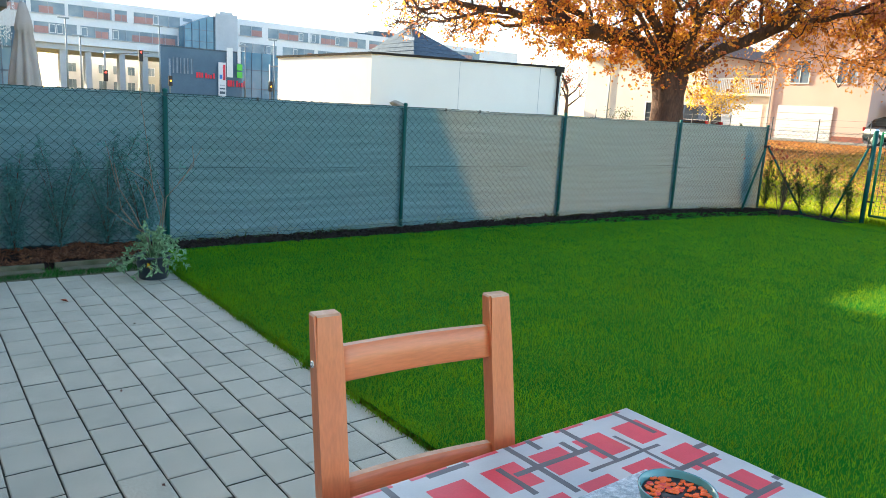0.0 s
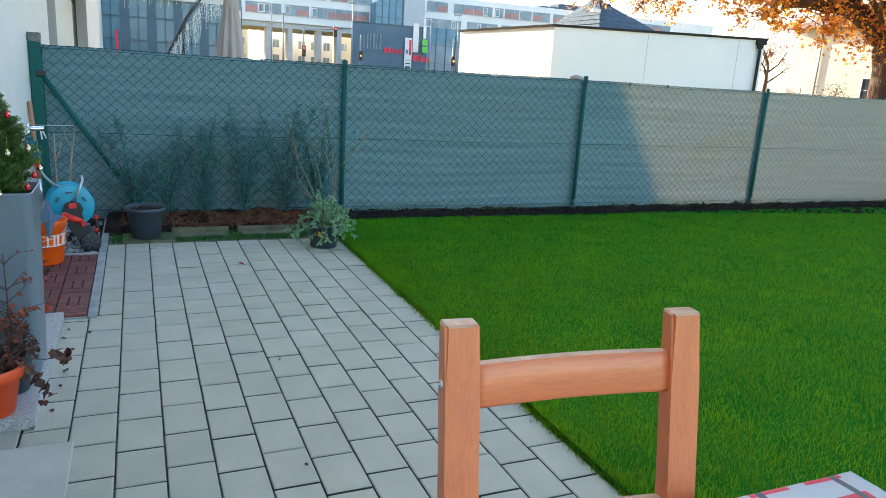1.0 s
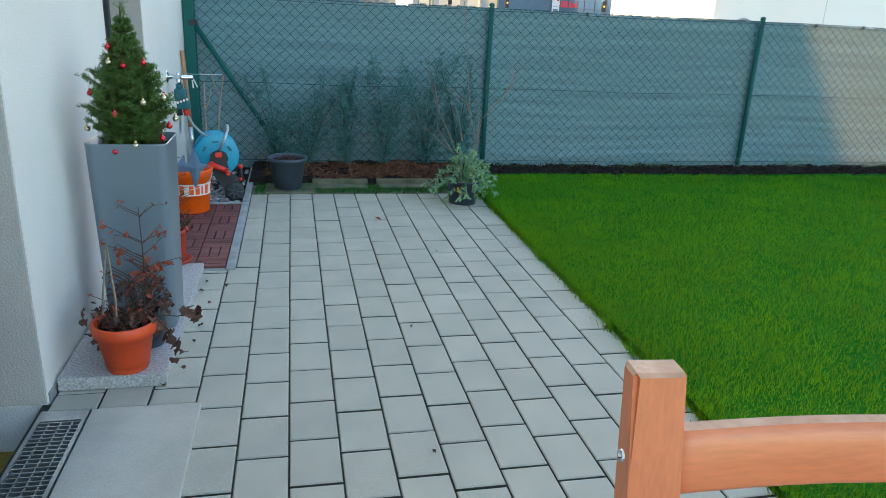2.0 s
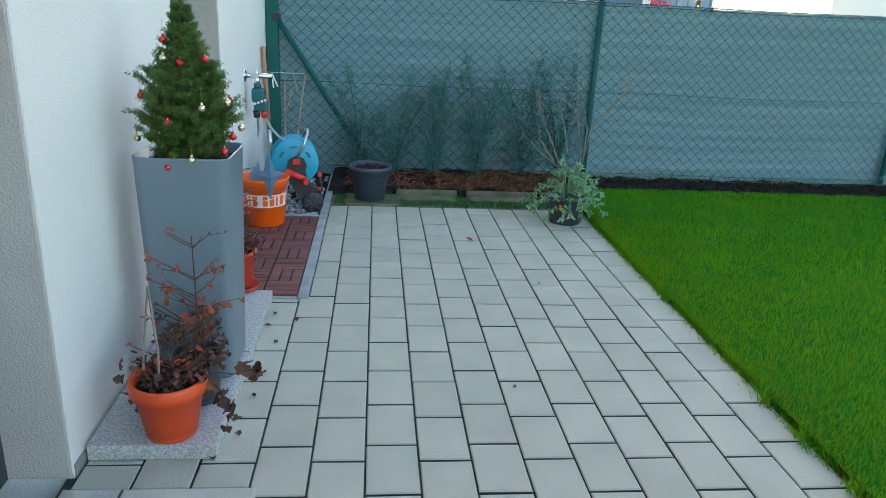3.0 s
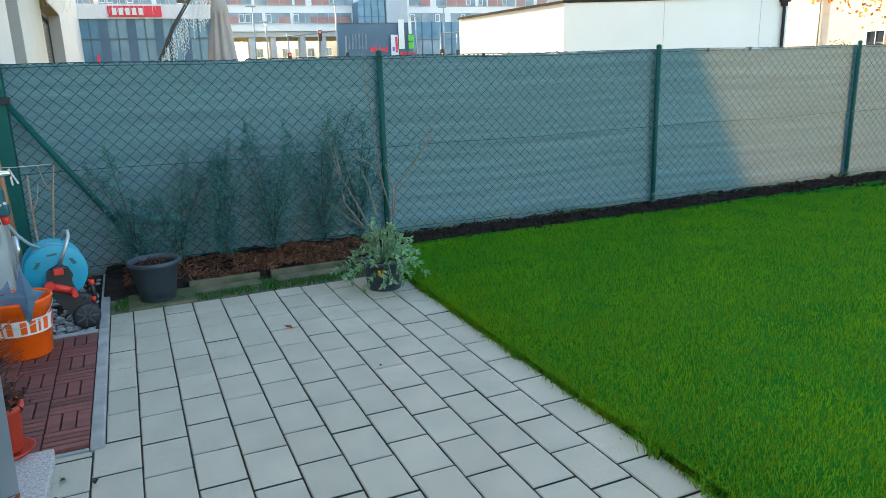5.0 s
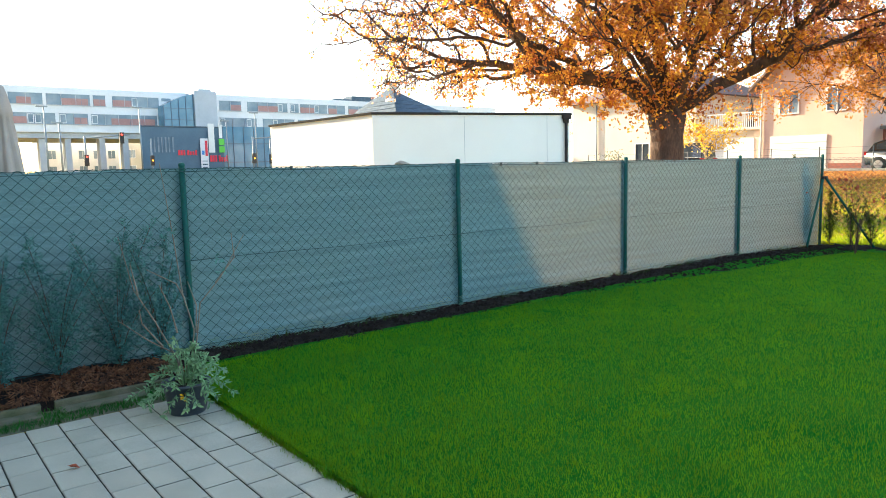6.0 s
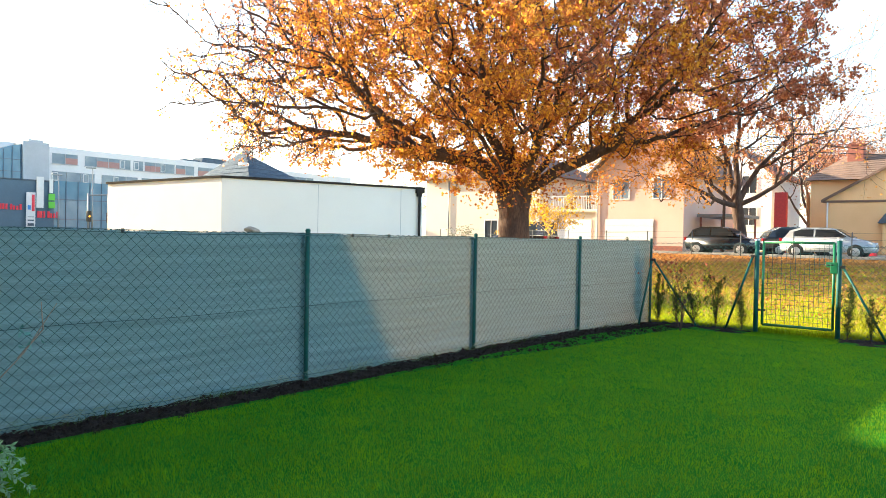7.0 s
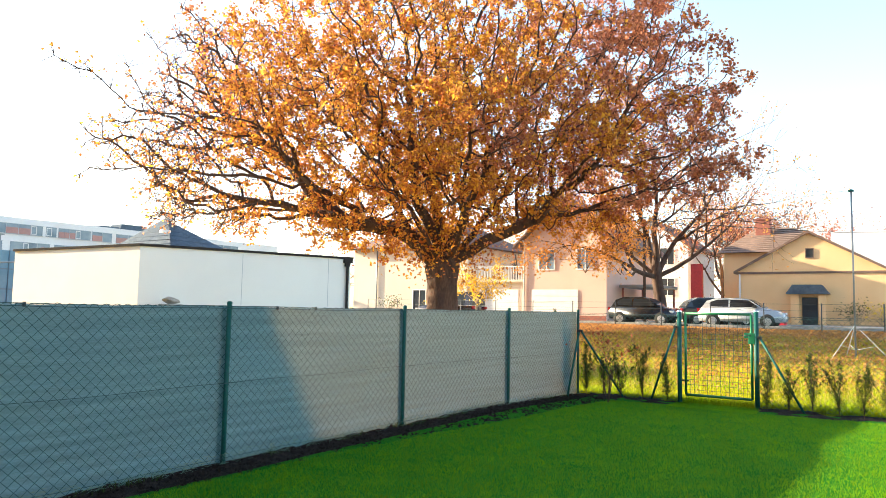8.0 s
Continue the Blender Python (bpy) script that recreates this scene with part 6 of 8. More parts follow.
# ---- far street to the left ----
def strip_building():
    """Long white building on piers with two bands of windows."""
    b = thing("clinic_building", "long white building on piers with two bands of windows", "building")
    Y = 108.0
    bm = bmesh.new()
    box(bm, (-8, Y, 7.2), (100, Y + 16, 13.15), 0.05)
    part("wall", bm, FAR_WHITE, b)
    bm = bmesh.new()
    box(bm, (-8, Y + 0.5, 6.45), (42, Y + 15, 7.19))
    part("soffit_beam", bm, FAR_GREY, b)
    for x in (5.0, 11.5, 18.3, 21.4, 25.7, 28.75):
        bm = bmesh.new()
        box(bm, (x, Y + 0.8, 0), (x + 0.75, Y + 2.4, 6.44))
        part("pier", bm, FAR_GREY, b)
    rs = random.Random(2)
    top = ((-6.5, -1.0), (-0.4, 6.0), (6.6, 9.2), (9.8, 14.6), (15.12, 18.99), (19.42, 24.7), (25.09, 26.64), (27.55, 33.79), (42.7, 46.18), (47.2, 53.98), (54.48, 55.99), (56.28, 61.24), (61.5, 64.73), (65.44, 69.5), (70.2, 76.0), (76.8, 82.0), (83, 90))
    low = ((-6.0, 1.5), (2.2, 7.8), (8.4, 14.8), (15.34, 20.32), (20.8, 24.3), (24.71, 33.4), (42.7, 48.6), (49.65, 55.14), (55.8, 62.0), (62.6, 70.0), (71, 80), (81, 90))
    for z0, z1, row in ((10.82, 12.22, top), (8.3, 9.68, low)):
        for x0, x1 in row:
            win = new("window")
            win.parent = b
            bm = bmesh.new()
            box(bm, (x0, Y - 0.05, z0), (x1, Y - 0.01, z1))
            part("pane", bm, FAR_GLASS, win)
            u = x0
            while u < x1 - 0.4:
                w = min(rs.choice((0.85, 1.7, 2.5)), x1 - u)
                kind = rs.random()
                if kind < 0.55:
                    bm = bmesh.new()
                    box(bm, (u + 0.03, Y - 0.11, z0 + 0.02), (u + w - 0.03, Y - 0.06, z0 + 0.88))
                    part("panel", bm, BRICK_PANEL, win)
                elif kind < 0.75:
                    bm = bmesh.new()
                    q = min(0.8, w - 0.08)
                    for lo, hi in (((u + 0.04, z0 + 0.1), (u + 0.12, z1 - 0.12)), ((u + q - 0.08, z0 + 0.1), (u + q, z1 - 0.12)), ((u + 0.12, z1 - 0.20), (u + q - 0.08, z1 - 0.12)), ((u + 0.12, z0 + 0.1), (u + q - 0.08, z0 + 0.18))):
                        box(bm, (lo[0], Y - 0.13, lo[1]), (hi[0], Y - 0.06, hi[1]))
                    part("casement", bm, FAR_WHITE, win)
                u += w
            bm = bmesh.new()
            for u in steps(x0, x1, 1.75)[1:-1]:
                box(bm, (u - 0.03, Y - 0.14, z0), (u + 0.03, Y - 0.055, z1))
            box(bm, (x0 - 0.06, Y - 0.16, z0 - 0.10), (x1 + 0.06, Y - 0.005, z0 - 0.001))
            box(bm, (x0 - 0.06, Y - 0.10, z1 + 0.001), (x1 + 0.06, Y - 0.005, z1 + 0.05))
            part("window_frame", bm, FAR_GREY, win)
    bm = bmesh.new()
    box(bm, (34.2, Y - 0.06, 11.8), (35.5, Y - 0.01, 12.22))
    part("vent_window", bm, FAR_GLASS, b)
    bm = bmesh.new()
    box(bm, (37.9, Y - 3, 6.0), (41.2, Y - 0.02, 13.2), 0.06)
    box(bm, (38.7, Y - 2.6, 13.2), (40.6, Y - 0.4, 13.55), 0.05)
    part("stair_tower", bm, FAR_GREY, b)
    bm = bmesh.new()
    prism(bm, [(33.6, 7.2), (37.88, 7.2), (37.88, 12.75), (36.6, 12.45), (35.0, 11.75), (33.6, 11.0)], 1, Y - 2.6, Y - 0.03)
    g = part("glass_stair", bm, BLUE_GLASS, b)
    bm = bmesh.new()
    for x in steps(33.6, 37.8, 1.05):
        box(bm, (x - 0.05, Y - 2.7, 7.2), (x + 0.05, Y - 2.61, 11.0 + (x - 33.6) * 0.42))
    for z in (9.0, 10.6):
        box(bm, (33.6, Y - 2.69, z), (37.85, Y - 2.62, z + 0.08))
    part("mullion", bm, DARK_CLAD, g)
    for x0, x1, h in ((63.0, 66.5, 0.35), (66.6, 71.5, 0.95)):
        bm = bmesh.new()
        prism(bm, [(x0, 13.16), (x1, 13.16), (x1, 13.16 + h), (x0 + 0.4, 13.16 + h)], 1, Y + 1, Y + 4)
        part("roof_plant", bm, SLATE, b)
    return b


strip_building()


def bank():
    b = thing("bank_building", "dark blue clad bank building with red lettering bars", "building")
    bm = bmesh.new()
    prism(bm, [(25.3, 88), (35.0, 88), (35.0, 99), (29.0, 99)], 2, 0, 6.85)
    part("wall", bm, DARK_CLAD, b)
    bm = bmesh.new()
    prism(bm, [(25.2, 87.9), (35.1, 87.9), (35.1, 99.1), (28.9, 99.1)], 2, 6.86, 7.0)
    part("parapet", bm, SLATE, b)
    bm = bmesh.new()
    box(bm, (35.01, 88.6, 0), (50.5, 99, 7.1))
    part("glass_wing", bm, BLUE_GLASS, b)
    bm = bmesh.new()
    for x in steps(35.2, 50.3, 1.4):
        box(bm, (x, 88.5, 0), (x + 0.08, 88.6, 7.1))
    for z in (2.6, 4.9):
        box(bm, (35.01, 88.52, z), (50.5, 88.59, z + 0.12))
    part("mullion", bm, DARK_CLAD, b)
    for k in range(6):
        house_window(b, 1, 88.0, -1, 26.7 + k * 0.42, 26.7 + k * 0.42 + (0.16, 0.22)[k % 2], 3.9, 5.7, 0, DARK_CLAD, FAR_GLASS, 0.04)
    for x0, x1, z0, z1, m in ((33.1, 33.85, 3.85, 7.35, WHITE_PAINT), (34.45, 34.85, 5.6, 7.2, WHITE_PAINT), (34.35, 35.05, 4.75, 5.5, SIGN_GREEN), (34.35, 35.05, 3.85, 4.6, SIGN_GREEN), (32.05, 33.0, 1.2, 5.55, FAR_WHITE), (32.2, 32.5, 3.6, 4.1, SIGN_BLUE), (32.62, 32.90, 3.45, 5.3, SIGN_RED), (32.2, 32.85, 2.75, 2.9, FAR_GREY), (32.2, 32.85, 2.35, 2.5, SLATE), (32.2, 32.85, 1.8, 2.1, SLATE)):
        bm = bmesh.new()
        d = 0.3 if m in (WHITE_PAINT, FAR_WHITE) else 0.36
        box(bm, (x0, 88.0 - d, z0), (x1, 88.0 - d + 0.05, z1), 0.01)
        part("sign_panel", bm, m, b)
    for x0, z, h in ((29.4, 3.55, 0.62), (33.25, 2.75, 0.75)):
        for k, w in enumerate((0.26, 0.22, 0.2, 0.24, 0.2, 0.2, 0.22)):
            bm = bmesh.new()
            box(bm, (x0 + k * 0.32 + (0.12 if k > 2 else 0), 87.86, z), (x0 + k * 0.32 + w + (0.12 if k > 2 else 0), 87.92, z + (h if k in (0, 1, 2, 3, 6) else h * 0.72)), 0.01)
            part("sign_bar", bm, SIGN_RED, b)
    return b


bank()


def apartment(name, x0, x1, y, h, material, cols, rows, label):
    b = thing(name, label, "building")
    bm = bmesh.new()
    box(bm, (x0, y, 0), (x1, y + 10, h))
    part("wall", bm, material, b)
    for i in range(cols):
        for j in range(rows):
            u = x0 + (x1 - x0) * (i + 0.5) / cols
            z = 1.0 + (h - 1.0) * (j + 0.25) / rows
            house_window(b, 1, y, -1, u - 0.55, u + 0.55, z, z + 1.3, 1, FAR_WHITE, FAR_GLASS, 0.06)
    return b


apartment("cream_house", 11, 19.5, 135, 9.0, FAR_CREAM, 4, 3, "cream rendered apartment house seen under the long building")
apartment("cream_house", 22, 33, 128, 8.5, FAR_WHITE, 5, 3, "white rendered apartment house seen under the long building")
apartment("cream_house", 35, 42, 132, 9.0, FAR_CREAM, 3, 3, "cream rendered apartment house seen under the long building")

shop = thing("glass_shop", "dark glazed shop building with a red sign", "building")
bm = bmesh.new()
box(bm, (-14, 62, 0), (7.6, 72, 5.6))
part("wall", bm, BLUE_GLASS, shop)
bm = bmesh.new()
for x in steps(-13.5, 7.5, 1.9):
    box(bm, (x, 61.86, 0), (x + 0.62, 61.99, 5.6))
    box(bm, (x + 1.22, 61.90, 0), (x + 1.30, 61.99, 5.6))
for z in (2.4, 4.1):
    box(bm, (-14, 61.9, z), (7.6, 61.985, z + 0.12))
part("mullion", bm, DARK_CLAD, shop)
bm = bmesh.new()
box(bm, (-14, 61.7, 5.602), (7.8, 72, 6.6))
part("fascia", bm, FAR_WHITE, shop)
bm = bmesh.new()
box(bm, (0.6, 61.55, 5.72), (4.3, 61.69, 6.5), 0.02)
s = part("sign_panel", bm, SIGN_RED, shop)
bm = bmesh.new()
for k in range(5):
    box(bm, (0.9 + k * 0.45, 61.50, 5.85), (1.2 + k * 0.45, 61.548, 6.35), 0.01)
part("sign_bar", bm, WHITE_PAINT, s)
bm = bmesh.new()
box(bm, (-0.45, 58, 0), (-0.28, 58.2, 3.0), 0.02)
tagged(part("sign_stele", bm, SIGN_RED, None), "tall narrow red sign in front of the glazed shop", "sign")


def street_lamp(m, h, group="street lamps"):
    t = thing("street_lamp", "tall grey street lamp with a short arm", "street lamp", m, group)
    bm = bmesh.new()
    tube(bm, [(0, 0, 0), (0, 0, h)], [0.11, 0.06], 8)
    part("pole", bm, POLE_GREY, t)
    bm = bmesh.new()
    box(bm, (-0.7, -0.12, h - 0.02), (0.35, 0.12, h + 0.12), 0.03)
    part("lamp_head", bm, POLE_GREY, t)


for x, y, h in ((14.9, 84, 8.4), (16.2, 84, 6.8), (24.15, 84, 8.65), (37.6, 84, 8.45), (33.95, 84, 7.4), (52.5, 90, 8.2)):
    street_lamp(pose(x, y, 0), h)


def traffic_light(m, lit, arm=0.0):
    t = thing("traffic_light", "grey traffic light mast at the street crossing", "traffic light", m, "traffic lights")
    bm = bmesh.new()
    tube(bm, [(0, 0, 0), (0, 0, 5.2)], 0.09, 8)
    if arm:
        tube(bm, [(0, 0, 5.0), (arm, 0, 5.4)], 0.07, 8)
    part("mast", bm, POLE_GREY, t)
    for x, z in ((0, 2.3), (arm * 0.8, 4.5)) if arm else ((0, 2.3),):
        bm = bmesh.new()
        box(bm, (x - 0.2, -0.3, z), (x + 0.2, -0.02, z + 1.1), 0.04)
        hd = part("signal_head", bm, BLACK, t)
        bm = bmesh.new()
        disc(bm, x, -0.34, z + (0.88 if lit == "red" else 0.55), 0.10, 0.03, 14)
        part("lens", bm, LENS_RED if lit == "red" else LENS_AMBER, hd)


LENS_RED, LENS_AMBER = glow("red_lens", (1.0, 0.05, 0.03), 0.8), glow("amber_lens", (1.0, 0.35, 0.03), 0.6)
for x, y, lit, arm in ((8.4, 78, "red", 0), (17.2, 78, "red", 4.2), (24.6, 82, "amber", 0), (33.6, 76, "amber", 4.6), (37.5, 80, "amber", 0), (36.6, 76, "red", 0)):
    traffic_light(pose(x, y, 0), lit, arm)
bm = bmesh.new()
prism(bm, [(-0.5, 0.45), (0.5, 0.45), (0, -0.4)], 1, -0.03, 0.03)
ys = part("give_way_sign", bm, SIGN_RED, None)
ys.location = (37.4, 74.5, 2.6)
tagged(ys, "red triangular give way sign on a post", "road sign")
bm = bmesh.new()
prism(bm, [(-0.3, 0.32), (0.3, 0.32), (0, -0.2)], 1, -0.045, -0.032)
part("sign_face", bm, WHITE_PAINT, ys)
bm = bmesh.new()
tube(bm, [(0, 0.06, -2.6), (0, 0.06, 0.4)], 0.05, 6)
part("sign_post", bm, POLE_GREY, ys)

# hip-roofed house behind the garage
hip = thing("slate_house", "house with a steep grey slate hipped roof", "house")
bm = bmesh.new()
box(bm, (41.0, 59, 0), (48.1, 69, 6.19))
part("wall", bm, FAR_WHITE, hip)
bm = bmesh.new()
e = [bm.verts.new(p) for p in ((40.6, 58.4, 6.2), (48.5, 58.4, 6.2), (48.5, 69.6, 6.2), (40.6, 69.6, 6.2))]
r = [bm.verts.new(p) for p in ((43.4, 63.0, 9.9), (44.3, 65.0, 9.9))]
for f in ((e[0], e[1], r[1], r[0]), (e[1], e[2], r[1]), (e[2], e[3], r[0], r[1]), (e[3], e[0], r[0]), tuple(e[::-1])):
    bm.faces.new(f)
rf = part("roof", bm, SLATE, hip)
bm = bmesh.new()
for z in steps(6.45, 9.6, 0.42):
    k = (z - 6.2) / 3.7
    a = Vector((40.6, 58.4, 0)).lerp(Vector((43.5, 63.0, 0)), k)
    b = Vector((48.5, 58.4, 0)).lerp(Vector((44.3, 65.0, 0)), k)
    c = Vector((40.6, 69.6, 0)).lerp(Vector((43.5, 63.0, 0)), k)
    tube(bm, [(a.x - 0.03, a.y - 0.03, z), (b.x, b.y - 0.05, z)], 0.035, 4)
    tube(bm, [(a.x - 0.05, a.y, z), (c.x - 0.05, c.y, z)], 0.035, 4)
part("slate_course", bm, SLATE, rf)
bm = bmesh.new()
box(bm, (43.2, 62.8, 9.4), (43.8, 63.4, 10.15), 0.03)
part("chimney", bm, KERB, rf)
bm = bmesh.new()
box(bm, (40.6, 59.8, 7.9), (41.5, 60.3, 8.2), 0.03)
part("roof_light", bm, WHITE_PAINT, rf)

# ---- houses by the tree ----
def gable_roof(parent, x0, x1, y0, y1, z, h, along, material, over=0.4, name="roof"):
    """A gable roof; along is the axis of its ridge."""
    bm = bmesh.new()
    t = 0.16
    if along == 0:
        m = (y0 + y1) / 2
        s = h / (m - y0)
        poly = [(y0 - over, z - s * over), (m, z + h), (y1 + over, z - s * over), (y1 + over, z - s * over + t), (m, z + h + t), (y0 - over, z - s * over + t)]
        prism(bm, poly, 0, x0 - over, x1 + over)
    else:
        m = (x0 + x1) / 2
        s = h / (m - x0)
        poly = [(x0 - over, z - s * over), (m, z + h), (x1 + over, z - s * over), (x1 + over, z - s * over + t), (m, z + h + t), (x0 - over, z - s * over + t)]
        prism(bm, poly, 1, y0 - over, y1 + over)
    return part(name, bm, material, parent)


def garage_door(parent, x, y0, y1, z0, z1):
    d = new("garage_door")
    d.parent = parent
    h = (z1 - z0) / 5
    for k in range(5):
        bm = bmesh.new()
        box(bm, (x - 0.05, y0, z0 + k * h + 0.012), (x - 0.004, y1, z0 + (k + 1) * h - 0.012), 0.01)
        part("panel", bm, WHITE_PAINT, d)


GZ0 = 0.55
ph = thing("salmon_house", "salmon-coloured gabled house with white garage doors and a balcony", "house")
HX = 45.0
bm = bmesh.new()
prism(bm, [(18.7, GZ0 - 0.5), (24.7, GZ0 - 0.5), (24.7, 6.2), (21.7, 9.0), (18.7, 6.2)], 0, HX, HX + 11)
part("wall", bm, PINK, ph)
gable_roof(ph, HX, HX + 11, 18.7, 24.7, 6.2, 2.8, 0, TILE_ROOF, 0.6)
bm = bmesh.new()
box(bm, (HX - 0.03, 18.72, GZ0 - 0.4), (HX - 0.002, 20.55, GZ0 + 0.55), 0.01)
part("brick_plinth", bm, BRICK_BASE, ph)
garage_door(ph, HX, 20.65, 24.05, GZ0, 2.83)
# paler panes here: reflected sky put into their colour
for u in (19.6, 22.4):
    house_window(ph, 0, HX, -1, u, u + 1.1, 4.2, 5.5, 1, pane=FAR_GLASS)
bm = bmesh.new()
tube(bm, [(HX - 0.08, 24.62, GZ0), (HX - 0.08, 24.62, 6.0), (HX - 0.45, 24.7, 6.4)], 0.055, 8)
part("downpipe", bm, WHITE_PAINT, ph)
bm = bmesh.new()
box(bm, (HX + 0.4, 24.702, GZ0 - 0.5), (HX + 6, 29.3, 3.35))
part("garage_wall", bm, CREAM, ph)
garage_door(ph, HX + 0.4, 25.3, 28.5, GZ0, 2.83)
bal = new("balcony")
bal.parent = ph
bm = bmesh.new()
box(bm, (HX + 0.1, 24.71, 3.352), (HX + 6, 29.5, 3.52), 0.02)
part("slab", bm, CREAM, bal)
bm = bmesh.new()
box(bm, (HX + 0.15, 24.75, 4.42), (HX + 0.21, 29.4, 4.48))
for y in steps(24.8, 29.4, 0.13):
    box(bm, (HX + 0.165, y, 3.52), (HX + 0.195, y + 0.035, 4.42))
part("railing", bm, WHITE_PAINT, bal)
bm = bmesh.new()
lathe(bm, [(0.22, 0), (0.20, 0.8), (0.07, 1.7), (0, 1.9)], 12)
fu = part("balcony_umbrella", bm, SHUTTER, None)
fu.location = (HX + 1.2, 26.0, 3.52)
tagged(fu, "folded dark umbrella standing on the balcony", "umbrella")
ch = thing("cream_house", "cream rendered house with hipped tile roof beside the oak", "house")
bm = bmesh.new()
box(bm, (HX, 29.32, GZ0 - 0.5), (HX + 10, 40.2, 6.05))
part("wall", bm, CREAM, ch)
bm = bmesh.new()
e = [bm.verts.new(p) for p in ((HX - 0.6, 28.8, 6.06), (HX + 10.6, 28.8, 6.06), (HX + 10.6, 40.8, 6.06), (HX - 0.6, 40.8, 6.06))]
r = [bm.verts.new((HX + 5, 33, 8.6)), bm.verts.new((HX + 5, 36.5, 8.6))]
for f in ((e[0], e[3], r[1], r[0]), (e[1], e[0], r[0]), (e[2], e[1], r[0], r[1]), (e[3], e[2], r[1]), tuple(e)):
    bm.faces.new(f)
bmesh.ops.recalc_face_normals(bm, faces=bm.faces[:])
part("roof", bm, TILE_ROOF, ch)
house_window(ch, 0, HX, -1, 33.0, 34.15, 1.3, 2.75, 1)
bm = bmesh.new()
tube(bm, [(HX - 0.08, 37.75, GZ0), (HX - 0.08, 37.75, 5.9)], 0.055, 8)
part("downpipe", bm, POLE_GREY, ch)
bw = thing("white_house", "white modern house with balcony behind the trees", "house")
bm = bmesh.new()
box(bm, (70, 24, 0), (82, 44, 10.5))
part("wall", bm, FAR_WHITE, bw)
for y in (26, 30, 34, 38, 62):
    if y < 44:
        house_window(bw, 0, 70, -1, y, y + 2.0, 6.6, 8.2, 1)
        house_window(bw, 0, 70, -1, y, y + 2.0, 3.2, 4.8, 1)
bm = bmesh.new()
box(bm, (69.0, 25, 5.6), (69.99, 41, 5.8))
box(bm, (69.0, 25, 5.8), (69.06, 41, 6.7))
part("balcony", bm, FAR_CREAM, bw)
bw2 = thing("white_house", "tall white gabled house with red shutters behind the trees", "house")
bm = bmesh.new()
prism(bm, [(18.95, 0), (25.6, 0), (25.6, 7.4), (22.3, 9.9), (18.95, 7.4)], 0, 66, 76)
part("wall", bm, FAR_WHITE, bw2)
gable_roof(bw2, 66, 76, 18.95, 25.65, 7.4, 2.5, 0, TILE_ROOF, 0.3)
for y, z in ((20.2, 3.0), (22.6, 3.0), (20.2, 5.8), (22.6, 5.8)):
    house_window(bw2, 0, 66, -1, y, y + 1.2, z, z + 1.5, 1)
bm = bmesh.new()
box(bm, (60, 16.3, 0.3), (60.4, 17.2, 5.4), 0.02)
tagged(part("red_hoarding", bm, mat("dark_red_board", (0.14, 0.012, 0.024), (0.11, 0.01, 0.02), rough=0.8, spec=0.2), None), "tall dark red hoarding between the houses", "hoarding")
shed = thing("carport", "low carport with a flat grey roof beside the salmon house", "carport")
bm = bmesh.new()
box(bm, (46.5, 15.8, 3.0), (51, 18.4, 3.2), 0.02)
part("roof", bm, POLE_GREY, shed)
for x, y in ((46.7, 16.0), (46.7, 18.2), (50.8, 16.0), (50.8, 18.2)):
    bm = bmesh.new()
    tube(bm, [(x, y, 0.4), (x, y, 3.0)], 0.07, 8)
    part("post", bm, BRICK_BASE, shed)

yh = thing("yellow_house", "yellow rendered gabled house with a small canopied door", "house")
YX = 52.0
bm = bmesh.new()
prism(bm, [(3.35, 0.2), (12.05, 0.2), (12.05, 4.25), (7.75, 6.75), (3.35, 4.25)], 0, YX, YX + 10)
part("wall", bm, YELLOW, yh)
gable_roof(yh, YX, YX + 10, 3.35, 12.05, 4.25, 2.5, 0, TILE_ROOF, 0.22)
bm = bmesh.new()
box(bm, (YX - 0.06, 3.2, 4.10), (YX - 0.003, 12.2, 4.24))
part("string_course", bm, TILE_ROOF, yh)
house_window(yh, 0, YX, -1, 7.45, 7.85, 5.15, 5.70, 0, TILE_ROOF, HOUSE_GLASS, 0.05)
d = new("entrance_door")
d.parent = yh
bm = bmesh.new()
box(bm, (YX - 0.03, 7.25, 0.6), (YX - 0.003, 8.15, 2.55), 0.01)
part("leaf", bm, HOUSE_GLASS, d)
bm = bmesh.new()
for lo, hi in (((YX - 0.6, 8.25, 0.4), (YX - 0.002, 8.75, 2.75)), ((YX - 0.6, 6.75, 0.4), (YX - 0.002, 7.15, 2.75))):
    box(bm, lo, hi, 0.02)
part("porch_wall", bm, YELLOW, d)
bm = bmesh.new()
prism(bm, [(6.5, 2.76), (9.0, 2.76), (8.6, 3.35), (6.95, 3.35)], 0, YX - 0.9, YX - 0.003)
part("porch_roof", bm, SLATE, d)
bm = bmesh.new()
tube(bm, [(YX - 0.1, 11.9, 0.4), (YX - 0.1, 11.9, 4.1)], 0.05, 8)
part("downpipe", bm, WHITE_PAINT, yh)
bm = bmesh.new()
box(bm, (YX + 5, 6.8, 0.2), (YX + 14, 14.0, 5.95))
part("rear_wall", bm, YELLOW, yh)
bm = bmesh.new()
e = [bm.verts.new(p) for p in ((YX + 4.5, 6.4, 5.96), (YX + 14.5, 6.4, 5.96), (YX + 14.5, 14.4, 5.96), (YX + 4.5, 14.4, 5.96))]
r = [bm.verts.new((YX + 9.5, 9.7, 8.2)), bm.verts.new((YX + 9.5, 12.4, 8.2))]
for f in ((e[0], e[3], r[1], r[0]), (e[1], e[0], r[0]), (e[2], e[1], r[0], r[1]), (e[3], e[2], r[1]), tuple(e)):
    bm.faces.new(f)
